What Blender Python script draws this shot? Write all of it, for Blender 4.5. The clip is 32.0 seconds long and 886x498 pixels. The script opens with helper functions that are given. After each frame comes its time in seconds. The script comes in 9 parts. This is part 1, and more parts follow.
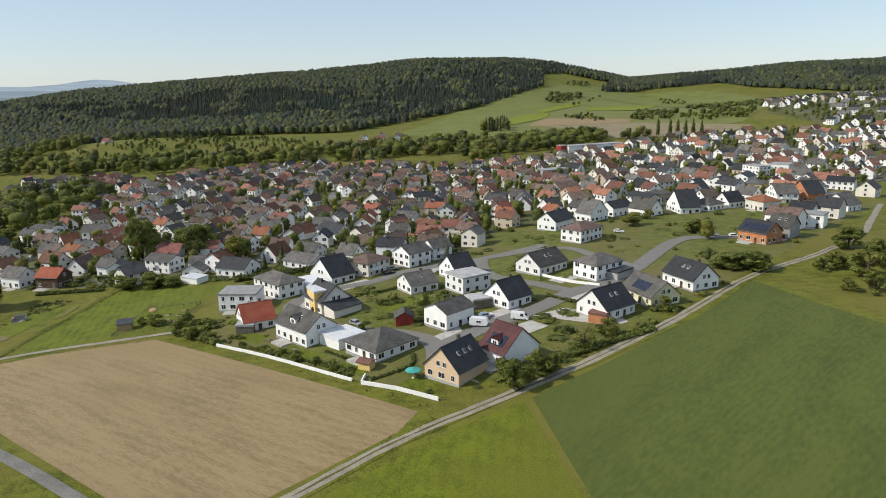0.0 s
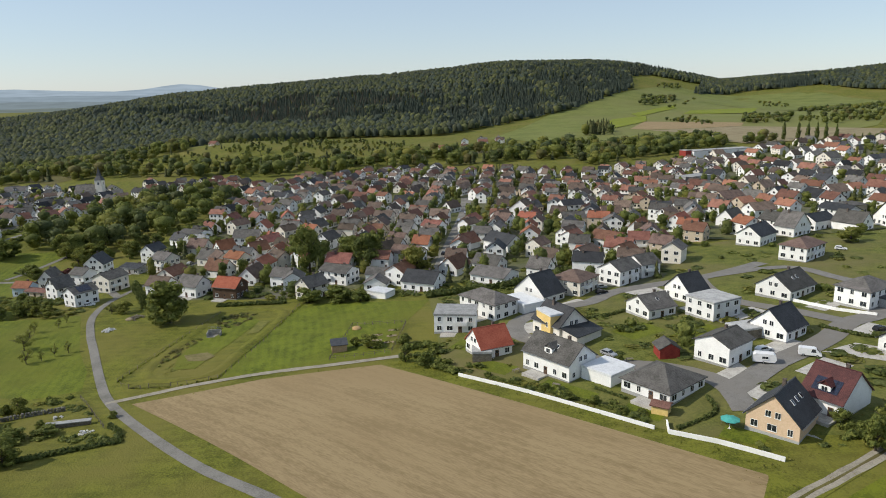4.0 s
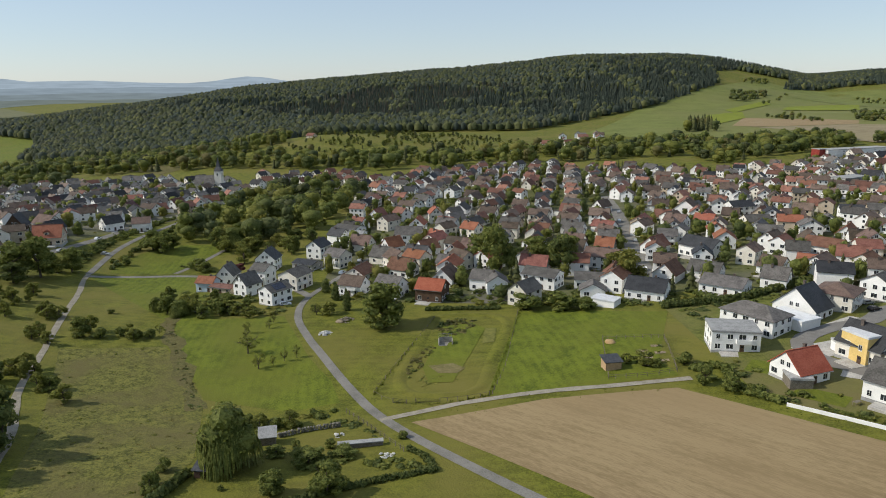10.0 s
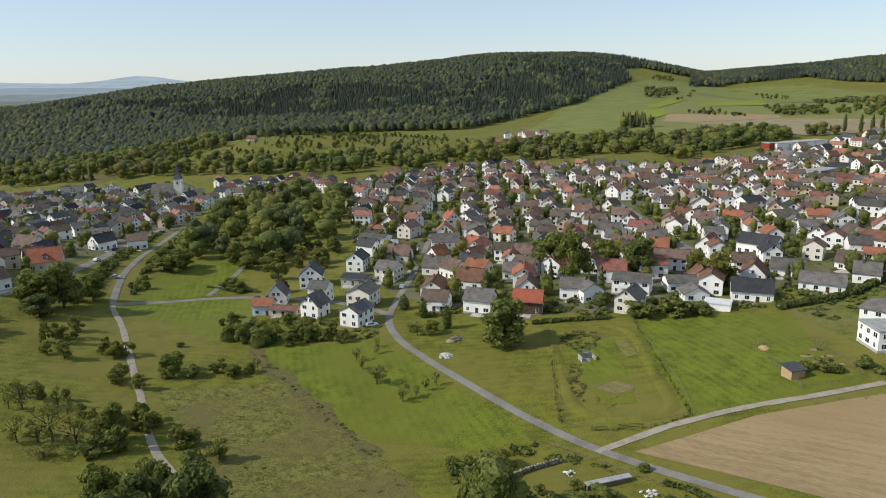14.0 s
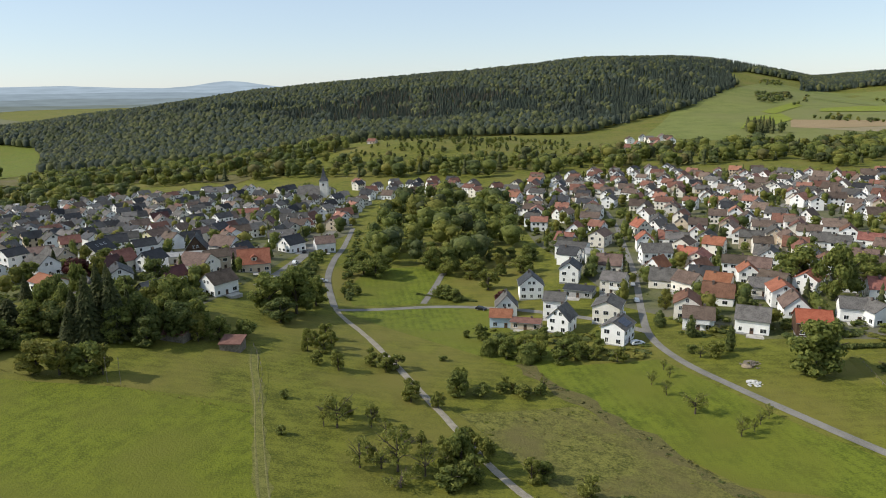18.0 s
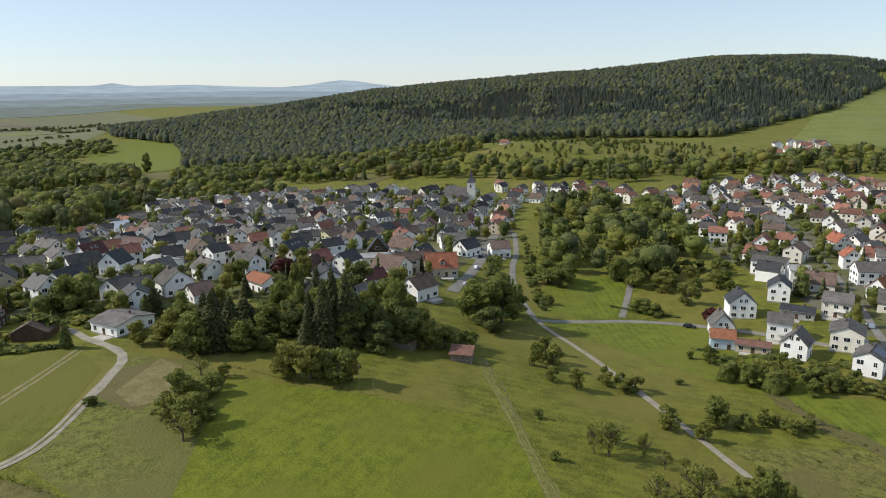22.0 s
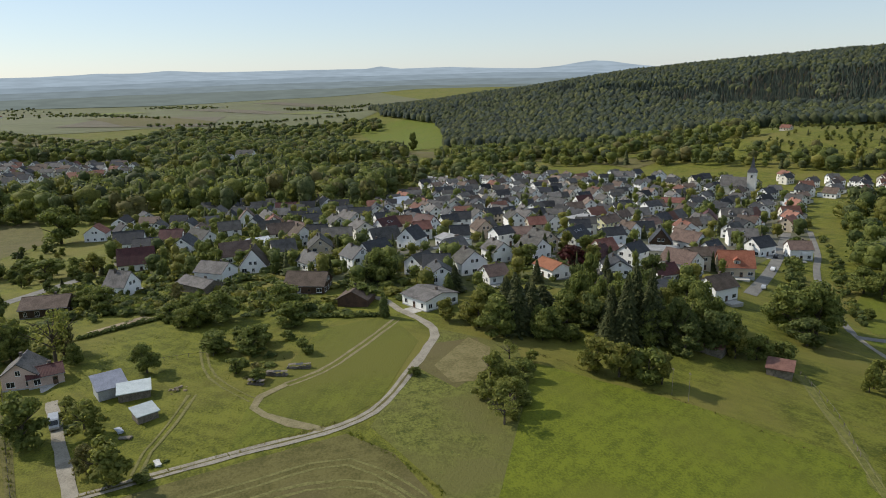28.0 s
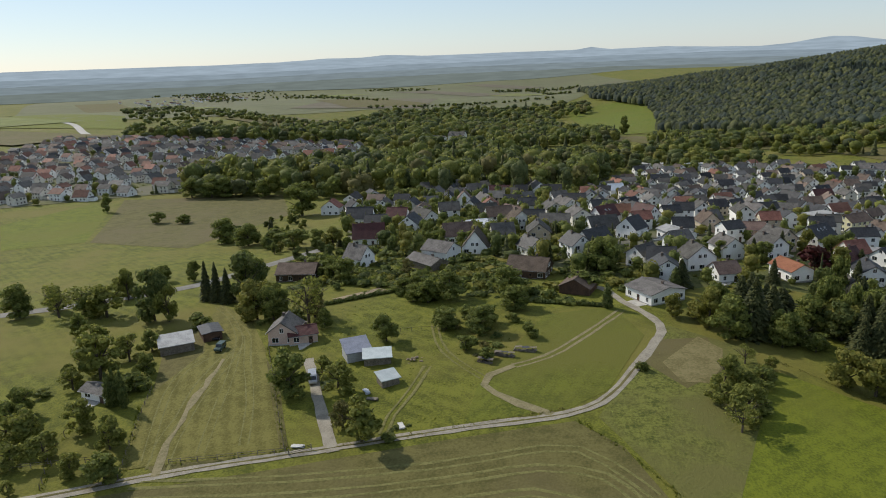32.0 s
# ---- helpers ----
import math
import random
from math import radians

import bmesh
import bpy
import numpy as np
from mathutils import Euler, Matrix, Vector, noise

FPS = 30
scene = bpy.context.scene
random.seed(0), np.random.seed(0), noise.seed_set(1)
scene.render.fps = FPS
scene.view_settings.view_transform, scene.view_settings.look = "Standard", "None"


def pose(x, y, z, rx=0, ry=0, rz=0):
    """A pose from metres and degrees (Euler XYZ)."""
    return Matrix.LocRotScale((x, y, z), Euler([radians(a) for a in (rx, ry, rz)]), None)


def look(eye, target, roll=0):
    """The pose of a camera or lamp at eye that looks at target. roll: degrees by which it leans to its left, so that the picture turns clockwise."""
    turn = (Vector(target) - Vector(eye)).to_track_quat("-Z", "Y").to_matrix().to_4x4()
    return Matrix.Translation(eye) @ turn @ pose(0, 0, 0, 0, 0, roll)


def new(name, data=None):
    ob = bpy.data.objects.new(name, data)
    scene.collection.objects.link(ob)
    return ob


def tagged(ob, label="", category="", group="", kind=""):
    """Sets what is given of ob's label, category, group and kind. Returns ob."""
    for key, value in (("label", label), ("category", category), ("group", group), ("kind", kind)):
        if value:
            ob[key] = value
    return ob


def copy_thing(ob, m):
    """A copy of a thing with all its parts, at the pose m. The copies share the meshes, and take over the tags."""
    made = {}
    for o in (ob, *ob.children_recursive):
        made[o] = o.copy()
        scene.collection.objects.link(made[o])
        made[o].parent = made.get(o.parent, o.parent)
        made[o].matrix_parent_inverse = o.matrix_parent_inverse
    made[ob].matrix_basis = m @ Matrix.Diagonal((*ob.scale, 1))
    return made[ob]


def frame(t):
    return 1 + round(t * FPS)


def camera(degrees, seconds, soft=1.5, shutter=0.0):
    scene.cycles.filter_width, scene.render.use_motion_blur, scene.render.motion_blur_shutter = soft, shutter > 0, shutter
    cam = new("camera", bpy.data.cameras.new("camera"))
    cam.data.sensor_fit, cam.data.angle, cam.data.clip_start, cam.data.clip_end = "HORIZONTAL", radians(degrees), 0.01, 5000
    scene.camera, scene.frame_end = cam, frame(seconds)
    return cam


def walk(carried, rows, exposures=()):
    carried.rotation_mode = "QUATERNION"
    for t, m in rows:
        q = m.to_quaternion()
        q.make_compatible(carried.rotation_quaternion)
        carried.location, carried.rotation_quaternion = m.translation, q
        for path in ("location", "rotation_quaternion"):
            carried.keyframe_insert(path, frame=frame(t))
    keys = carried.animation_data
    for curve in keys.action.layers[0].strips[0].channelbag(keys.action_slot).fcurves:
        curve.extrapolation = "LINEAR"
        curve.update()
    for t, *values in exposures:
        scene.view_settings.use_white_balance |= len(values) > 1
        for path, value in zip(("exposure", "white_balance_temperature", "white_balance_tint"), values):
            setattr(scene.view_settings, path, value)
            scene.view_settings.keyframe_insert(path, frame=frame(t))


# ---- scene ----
cam = camera(64.8, 32.0, soft=0.95)
METRES, EYE, TILT, LEAN, TURN = 245.0, 56.35, -1.0, -3.0, 36.8
PATH = [
    (0, (2.384, 1.706, 71.898), (-9.316, 17.286, 67.358), -0.8),
    (0.5, (-4.081, 0.342, 71.539), (-15.591, 16.062, 67.019), -0.8),
    (1, (-10.829, -1.204, 71.309), (-22.179, 14.636, 66.809), -0.8),
    (1.5, (-18.035, -2.933, 71.018), (-29.285, 12.977, 66.548), -0.7),
    (2, (-25.366, -5.151, 71.113), (-36.616, 10.779, 66.653), -0.7),
    (2.5, (-32.907, -7.342, 71.096), (-44.337, 8.448, 66.656), -0.7),
    (2.7, (-35.916, -8.116, 71.087), (-47.746, 7.374, 66.597), -0.5),
    (3, (-40.487, -9.017, 71.161), (-52.597, 6.273, 66.741), -0.8),
    (3.5, (-46.586, -10.939, 71.400), (-59.196, 3.951, 66.980), -0.9),
    (4, (-51.662, -12.249, 71.508), (-64.762, 2.201, 67.088), -1),
    (4.5, (-56.209, -12.999, 71.518), (-69.839, 0.951, 67.098), -1.2),
    (6.5, (-71.325, -17.615, 70.681), (-86.535, -5.415, 66.231), -1.1),
    (7, (-75.176, -19.442, 70.512), (-90.566, -7.472, 66.072), -1),
    (7.5, (-79.466, -21.861, 70.494), (-94.856, -9.881, 66.044), -0.9),
    (8, (-84.285, -24.786, 70.573), (-99.525, -12.626, 66.103), -0.9),
    (8.5, (-89.690, -28.456, 70.688), (-104.640, -15.946, 66.198), -0.7),
    (9, (-95.356, -32.380, 70.819), (-110.056, -19.590, 66.309), -0.6),
    (9.5, (-101.538, -36.494, 70.945), (-115.988, -23.424, 66.415), -0.5),
    (10, (-108.008, -40.617, 71.207), (-122.098, -27.187, 66.647), -0.6),
    (10.5, (-114.404, -44.741, 71.507), (-128.204, -31.011, 66.907), -0.5),
    (11, (-121.182, -49.395, 71.783), (-134.782, -35.475, 67.163), -0.5),
    (11.5, (-128.586, -53.561, 71.971), (-141.916, -39.391, 67.331), -0.6),
    (12, (-136.301, -57.714, 72.216), (-149.251, -43.194, 67.566), -0.6),
    (12.5, (-143.956, -62.462, 72.589), (-156.506, -47.612, 67.919), -0.7),
    (13, (-151.957, -66.997, 73.094), (-164.197, -51.887, 68.414), -0.8),
    (13.5, (-160.413, -71.166, 73.220), (-172.373, -55.826, 68.540), -1),
    (15.5, (-195.096, -86.212, 71.261), (-207.176, -70.942, 66.721), -0.8),
    (16, (-203.085, -89.197, 71.016), (-215.415, -74.107, 66.496), -0.8),
    (16.5, (-210.491, -92.308, 70.993), (-223.021, -77.378, 66.473), -0.8),
    (17, (-217.394, -95.679, 70.961), (-230.244, -81.029, 66.461), -0.8),
    (17.5, (-223.556, -98.992, 70.924), (-236.736, -84.632, 66.434), -0.9),
    (18, (-229.471, -102.567, 71.127), (-242.901, -88.437, 66.657), -0.9),
    (18.5, (-234.857, -106.081, 71.428), (-248.507, -92.161, 66.958), -0.8),
    (19, (-239.739, -109.688, 71.883), (-253.619, -95.998, 67.433), -0.8),
    (19.5, (-244.373, -112.627, 72.136), (-258.393, -99.077, 67.676), -0.8),
    (20, (-248.975, -115.435, 72.292), (-263.145, -102.035, 67.842), -0.7),
    (20.5, (-252.690, -118.470, 72.562), (-267.030, -105.260, 68.112), -0.7),
    (21, (-256.386, -121.121, 72.688), (-270.996, -108.211, 68.238), -0.8),
    (21.5, (-259.817, -122.915, 72.791), (-274.777, -110.415, 68.341), -0.8),
    (22, (-262.773, -124.463, 72.862), (-278.083, -112.383, 68.412), -0.7),
    (22.5, (-264.914, -126.109, 72.972), (-280.494, -114.389, 68.532), -0.7),
    (23, (-266.096, -128.495, 73.107), (-281.936, -117.105, 68.687), -0.5),
    (23.5, (-267.428, -130.585, 73.265), (-283.518, -119.565, 68.835), -0.5),
    (24, (-269.142, -131.897, 73.546), (-285.522, -121.307, 69.096), -0.7),
    (24.5, (-271.055, -132.928, 73.528), (-287.705, -122.798, 69.068), -0.7),
    (25, (-272.606, -134.135, 73.624), (-289.566, -124.515, 69.154), -0.8),
    (25.5, (-273.855, -135.171, 73.770), (-291.105, -126.101, 69.300), -0.9),
    (27.5, (-275.276, -138.276, 74.703), (-293.496, -131.506, 69.983), -1.2),
    (28, (-275.584, -138.692, 74.777), (-293.984, -132.542, 69.927), -1.3),
    (28.5, (-275.951, -139.463, 74.971), (-294.541, -133.923, 70.091), -1.4),
    (29, (-276.224, -140.396, 75.175), (-294.994, -135.516, 70.295), -1.4),
    (29.5, (-276.208, -141.604, 75.483), (-295.148, -137.454, 70.603), -1.5),
    (30, (-276.084, -142.749, 75.826), (-295.184, -139.389, 70.936), -1.6),
    (30.5, (-276.515, -143.603, 75.806), (-295.705, -140.943, 70.866), -1.8),
    (31, (-276.530, -144.821, 76.103), (-295.780, -142.801, 71.073), -1.8),
    (31.5, (-275.826, -145.999, 76.523), (-295.116, -144.659, 71.423), -2),
    (32, (-275.036, -147.268, 77.015), (-294.346, -146.638, 71.835), -2.1),
]
walk(cam, [(t, look(eye, target, roll)) for t, eye, target, roll in PATH],
     exposures=[(0, .06), (4, 0), (6, -.07), (8.5, -.09), (11, .01), (15.5, .15), (18, .2), (21, .2), (25, .12), (28, .03), (30, -.02), (32, -.06)])

# ---- world and sun ----
SUN_FROM = radians(-132)   # direction the sun shines from, counter-clockwise from +x
SUN_HIGH = radians(37)
world = bpy.data.worlds.new("world")
scene.world = world
world.use_nodes = True
wn = world.node_tree
sky = wn.nodes.new("ShaderNodeTexSky")
sky.sky_type, sky.sun_disc = "NISHITA", False
sky.sun_elevation, sky.sun_rotation = SUN_HIGH, math.pi / 2 - SUN_FROM
sky.dust_density, sky.air_density, sky.ozone_density, sky.altitude = 0.3, 1.0, 3.0, 300
veil = wn.nodes.new("ShaderNodeMix")   # hazy summer air evens out the sky
veil.data_type = "RGBA"
veil.inputs[0].default_value = 0.46
veil.inputs[7].default_value = (5.5, 6.35, 7.35, 1)
wn.links.new(sky.outputs[0], veil.inputs[6])
wn.links.new(veil.outputs[2], wn.nodes["Background"].inputs[0])
wn.nodes["Background"].inputs[1].default_value = 0.115
sun = new("sun", bpy.data.lights.new("sun", "SUN"))
sun.data.energy, sun.data.angle, sun.data.color = 3.9, radians(0.6), (1.0, 0.93, 0.81)
to_sun = Vector((math.cos(SUN_FROM) * math.cos(SUN_HIGH), math.sin(SUN_FROM) * math.cos(SUN_HIGH), math.sin(SUN_HIGH)))
sun.matrix_world = look(to_sun * 400, (0, 0, 0))


# ---- materials ----
def srgb(r, g, b):
    return tuple(c / 12.92 if c < 0.04045 else ((c + 0.055) / 1.055) ** 2.4 for c in (r, g, b)) + (1,)


def material(name, dark, light, size=2.0, fine=0.25, rough=0.9, bump=0.0, vary="", amount=0.25, translucent=0.0, metal=0.0, third=None, stretch=(1, 1, 1), spec=0.3, lines=None):
    """Two colours mixed by coarse and fine noise of the given sizes in metres; vary: 'object' or 'island' shifts the brightness from piece to piece."""
    m = bpy.data.materials.new(name)
    m.use_nodes = True
    n, l = m.node_tree.nodes, m.node_tree.links
    b = n["Principled BSDF"]
    b.inputs["Roughness"].default_value, b.inputs["Metallic"].default_value = rough, metal
    b.inputs["Specular IOR Level"].default_value = spec
    geo = n.new("ShaderNodeNewGeometry")
    mp = n.new("ShaderNodeMapping")
    mp.inputs["Scale"].default_value = stretch
    l.new(geo.outputs["Position"], mp.inputs["Vector"])

    def noise_at(metres, detail=4):
        t = n.new("ShaderNodeTexNoise")
        t.inputs["Scale"].default_value, t.inputs["Detail"].default_value, t.inputs["Roughness"].default_value = 1 / metres, detail, 0.62
        l.new(mp.outputs[0], t.inputs["Vector"])
        return t
    big, small = noise_at(size), noise_at(fine, 3)
    mixn = n.new("ShaderNodeMath")
    mixn.operation = "MULTIPLY_ADD"
    l.new(small.outputs[0], mixn.inputs[0])
    mixn.inputs[1].default_value = 0.55
    half = n.new("ShaderNodeMath")
    half.operation = "MULTIPLY"
    half.inputs[1].default_value = 0.55
    l.new(big.outputs[0], half.inputs[0])
    l.new(half.outputs[0], mixn.inputs[2])
    ramp = n.new("ShaderNodeValToRGB")
    ramp.color_ramp.elements[0].position, ramp.color_ramp.elements[1].position = 0.44, 0.63
    ramp.color_ramp.elements[0].color, ramp.color_ramp.elements[1].color = dark, light
    level = mixn.outputs[0]
    if lines:   # swaths or furrows: direction in degrees, width in metres, strength
        turn = n.new("ShaderNodeVectorRotate")
        turn.rotation_type = "Z_AXIS"
        turn.inputs["Angle"].default_value = radians(-lines[0])
        l.new(geo.outputs["Position"], turn.inputs["Vector"])
        swath = n.new("ShaderNodeTexWave")
        swath.bands_direction = "Y"
        swath.inputs["Scale"].default_value = 0.314 / lines[1]
        swath.inputs["Distortion"].default_value, swath.inputs["Detail"].default_value, swath.inputs["Detail Scale"].default_value = 7, 3, .25
        l.new(turn.outputs[0], swath.inputs["Vector"])
        share = n.new("ShaderNodeMath")
        share.operation = "MULTIPLY_ADD"
        share.inputs[1].default_value, share.inputs[2].default_value = lines[2], -lines[2] / 2
        l.new(swath.outputs["Fac"], share.inputs[0])
        both = n.new("ShaderNodeMath")
        l.new(level, both.inputs[0])
        l.new(share.outputs[0], both.inputs[1])
        level = both.outputs[0]
    l.new(level, ramp.inputs[0])
    out = ramp.outputs[0]
    if third:
        wide = noise_at(size * 9, 3)
        wr = n.new("ShaderNodeValToRGB")
        wr.color_ramp.elements[0].position, wr.color_ramp.elements[1].position = 0.45, 0.66
        l.new(wide.outputs[0], wr.inputs[0])
        mx = n.new("ShaderNodeMix")
        mx.data_type = "RGBA"
        l.new(wr.outputs[0], mx.inputs[0])
        l.new(out, mx.inputs[6])
        mx.inputs[7].default_value = third
        out = mx.outputs[2]
    if vary:
        src = n.new("ShaderNodeObjectInfo").outputs["Random"] if vary == "object" else geo.outputs["Random Per Island"]
        rng = n.new("ShaderNodeMapRange")
        rng.inputs[3].default_value, rng.inputs[4].default_value = 1 - amount, 1 + amount
        l.new(src, rng.inputs[0])
        hsv = n.new("ShaderNodeHueSaturation")
        l.new(rng.outputs[0], hsv.inputs["Value"])
        hue = n.new("ShaderNodeMapRange")
        hue.inputs[3].default_value, hue.inputs[4].default_value = 0.5 + amount * 0.06, 0.5 - amount * 0.06
        l.new(src, hue.inputs[0])
        l.new(hue.outputs[0], hsv.inputs["Hue"])
        l.new(out, hsv.inputs["Color"])
        out = hsv.outputs[0]
    l.new(out, b.inputs["Base Color"])
    if bump:
        bp = n.new("ShaderNodeBump")
        bp.inputs["Strength"].default_value, bp.inputs["Distance"].default_value = 0.7, bump
        l.new(small.outputs[0], bp.inputs["Height"])
        l.new(bp.outputs[0], b.inputs["Normal"])
    if translucent:
        tr = n.new("ShaderNodeBsdfTranslucent")
        l.new(out, tr.inputs[0])
        mxs = n.new("ShaderNodeMixShader")
        mxs.inputs[0].default_value = translucent
        l.new(b.outputs[0], mxs.inputs[1])
        l.new(tr.outputs[0], mxs.inputs[2])
        l.new(mxs.outputs[0], n["Material Output"].inputs["Surface"])
    return m


def c(r, g, b):
    return (r, g, b, 1)


M = {}
M["grass"] = material("grass", c(0.061, 0.071, 0.003), c(0.146, 0.150, 0.015), 5, .5, .95, .28, third=c(0.145, 0.130, 0.024), lines=(40, 3.2, .05))
M["lush"] = material("lush_meadow", c(0.063, 0.086, 0.003), c(0.134, 0.159, 0.010), 5, .5, .95, .28, third=c(0.119, 0.128, 0.012), lines=(-38, 2.6, .06))
M["crop"] = material("young_crop", c(0.060, 0.079, 0.014), c(0.089, 0.110, 0.020), 14, 1.0, .95, .2, third=c(0.076, 0.093, 0.018), stretch=(1, .35, 1), lines=(78, 1.5, .04))
M["brightcrop"] = material("bright_meadow", c(0.077, 0.096, 0.003), c(0.140, 0.159, 0.008), 4, .5, .95, .28, third=c(0.123, 0.129, 0.012), lines=(-60, 2.6, .05))
M["rough"] = material("rough_pasture", c(0.053, 0.059, 0.007), c(0.166, 0.159, 0.032), 2.2, .6, .95, .35, third=c(0.116, 0.101, 0.030))
M["tussock"] = material("tussocky_slope", c(0.055, 0.065, 0.007), c(0.149, 0.154, 0.028), 2.2, .6, .95, .35, third=c(0.116, 0.111, 0.028))
# tones lightened to stand in for the haze over distant woods
M["leaf_wood"] = material("hazed_wood_foliage", c(.068, .088, .030), c(.146, .168, .058), 1.8, .6, .75, .4, "island", .26, .4)
M["leaf_orchard"] = material("orchard_foliage", c(.135, .155, .028), c(.270, .278, .066), 1.2, .5, .75, .3, "island", .26, .5)
# greyed olive: the haze over the plain is part of this base colour
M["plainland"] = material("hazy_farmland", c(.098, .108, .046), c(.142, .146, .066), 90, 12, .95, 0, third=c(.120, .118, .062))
M["late"] = material("late_meadow", c(0.058, 0.072, 0.003), c(0.125, 0.136, 0.012), 5, .5, .95, .28, third=c(0.112, 0.112, 0.015), lines=(-30, 2.8, .05))
M["pale"] = material("pale_hill_meadow", c(.105, .125, .022), c(.160, .178, .040), 40, 3, .95, .1, third=c(.150, .150, .046))
M["rape"] = material("bright_strip_field", c(.135, .165, .010), c(.175, .200, .014), 20, 3, .95, .1)
M["stubble"] = material("tan_stubble", c(.185, .150, .082), c(.250, .208, .122), 20, 2, .95, .1, third=c(.215, .188, .100))
M["dry"] = material("mown_dry_grass", c(0.074, 0.068, 0.015), c(0.128, 0.114, 0.034), 5, .55, .95, .28, third=c(0.118, 0.097, 0.039), lines=(96, 3.4, .05))
M["street"] = material("pale_paving", c(.150, .142, .130), c(.205, .196, .182), 2.4, .3, .92, .02, third=c(.178, .165, .145))
M["soil"] = material("ploughed_soil", c(.208, .149, .074), c(.290, .216, .114), 4.5, .4, .95, .12, third=c(.252, .181, .092), stretch=(.22, 1, 1), lines=(2, 2.6, .065))
M["mown"] = material("mown_plot_grass", c(0.088, 0.083, 0.012), c(0.158, 0.142, 0.034), 4, .55, .95, .28, third=c(0.131, 0.119, 0.026), lines=(14, 3.0, .10))
M["worn2"] = material("dry_slope_grass", c(.120, .104, .036), c(.190, .160, .070), 3, .6, .95, .2)
M["fallow"] = material("fallow_weeds", c(.066, .064, .016), c(.128, .114, .034), 1.6, .4, .95, .25, third=c(.112, .092, .034))
M["plainsoil"] = material("harvested_plain_soil", c(.108, .092, .058), c(.140, .120, .078), 60, 8, .95, 0)
M["stone"] = material("grey_field_stone", c(.16, .15, .13), c(.34, .32, .28), .8, .15, .95, .02, "object", .3)
M["earth"] = material("bare_earth", c(.17, .13, .085), c(.31, .25, .17), 3, .4, .95, .1)
M["asphalt"] = material("asphalt", c(.135, .128, .112), c(.215, .204, .182), 5, .3, .9, .01)
M["gravel"] = material("gravel_track", c(.205, .182, .140), c(.315, .285, .228), 2.5, .3, .95, .03)
M["paving"] = material("light_paving", c(.32, .30, .27), c(.48, .46, .42), 2, .3, .9, .01)
M["yard"] = material("village_garden_ground", c(0.045, 0.059, 0.008), c(0.117, 0.117, 0.037), 7, .8, .95, .1, third=c(0.135, 0.126, 0.096))
M["leaf"] = material("foliage", c(.100, .124, .024), c(.215, .240, .058), 1.6, .6, .75, .35, "island", .26, .45)
M["leaf_dark"] = material("dark_foliage", c(.072, .096, .025), c(.158, .184, .052), 1.6, .6, .75, .35, "island", .26, .45)
M["leaf_yellow"] = material("yellowing_foliage", c(.135, .146, .024), c(.258, .246, .056), 1.6, .6, .75, .35, "island", .26, .45)
M["leaf_dry"] = material("sparse_dry_foliage", c(.110, .108, .032), c(.205, .190, .068), 1.0, .3, .8, 0, "island", .3, .45)
M["leaf_red"] = material("copper_foliage", c(.045, .012, .012), c(.11, .035, .025), 1.0, .3, .75, 0, "island", .4, .25)
M["needle"] = material("spruce_needles", c(.034, .044, .014), c(.080, .088, .026), 1.0, .3, .8, 0, "island", .35, .1)
# distance haze is in the canopy base colours, most in the bluish spruce
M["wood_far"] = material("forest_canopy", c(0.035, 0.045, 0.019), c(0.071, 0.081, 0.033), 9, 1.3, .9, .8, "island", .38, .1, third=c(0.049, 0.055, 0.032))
M["wood_dark"] = material("hazed_spruce_canopy", c(0.032, 0.045, 0.034), c(0.052, 0.067, 0.047), 9, 1.3, .9, .4, "island", .22, .05, third=c(0.042, 0.052, 0.037))
M["wood_brown"] = material("dying_spruce_canopy", c(0.060, 0.057, 0.039), c(0.091, 0.082, 0.057), 9, 1.3, .9, .5, "island", .26, .05)
M["wood_light"] = material("light_forest_canopy", c(0.052, 0.064, 0.022), c(0.094, 0.104, 0.037), 9, 1.3, .9, .8, "island", .38, .1)
M["tuft"] = material("meadow_tufts", c(.075, .092, .010), c(.150, .165, .024), 8, 1.0, .9, 0, "island", .35, .5)
M["tuft_dry"] = material("dry_tufts", c(.100, .094, .022), c(.230, .208, .066), 6, 1.0, .9, 0, "island", .35, .5)
M["bark"] = material("bark", c(.045, .035, .025), c(.11, .09, .065), .5, .08, .95, .03)
WALLS = {
    "white": material("white_render", c(.74, .735, .71), c(.84, .835, .81), 3, .3, .9, .004, "object", .08),
    "cream": material("cream_render", c(.62, .585, .50), c(.74, .70, .62), 3, .3, .9, .004, "object", .1),
    "beige": material("beige_render", c(.45, .37, .27), c(.55, .47, .36), 3, .3, .9, .004, "object", .12),
    "yellow": material("yellow_render", c(.58, .42, .15), c(.70, .52, .20), 3, .3, .9, .004, "object", .06),
    "pale_yellow": material("pale_yellow_render", c(.62, .58, .35), c(.72, .68, .44), 3, .3, .9, .004, "object", .05),
    "peach": material("peach_render", c(.57, .41, .27), c(.66, .49, .34), 3, .3, .9, .004, "object", .06),
    "orange": material("orange_brick", c(.40, .16, .07), c(.52, .23, .11), 2, .2, .9, .01, "object", .08),
    "grey": material("grey_render", c(.28, .28, .27), c(.38, .38, .37), 3, .3, .9, .004, "object", .15),
    "brown": material("dark_wood_cladding", c(.05, .03, .02), c(.11, .065, .04), 2, .15, .8, .02, "object", .15),
    "blue": material("pale_blue_render", c(.38, .47, .56), c(.48, .57, .66), 3, .3, .9, .004, "object", .05),
    "red": material("red_painted_wood", c(.20, .025, .02), c(.30, .05, .035), 2, .2, .8, .01),
    "rosy": material("rosy_render", c(.50, .36, .30), c(.60, .45, .38), 3, .3, .9, .004, "object", .1),
}


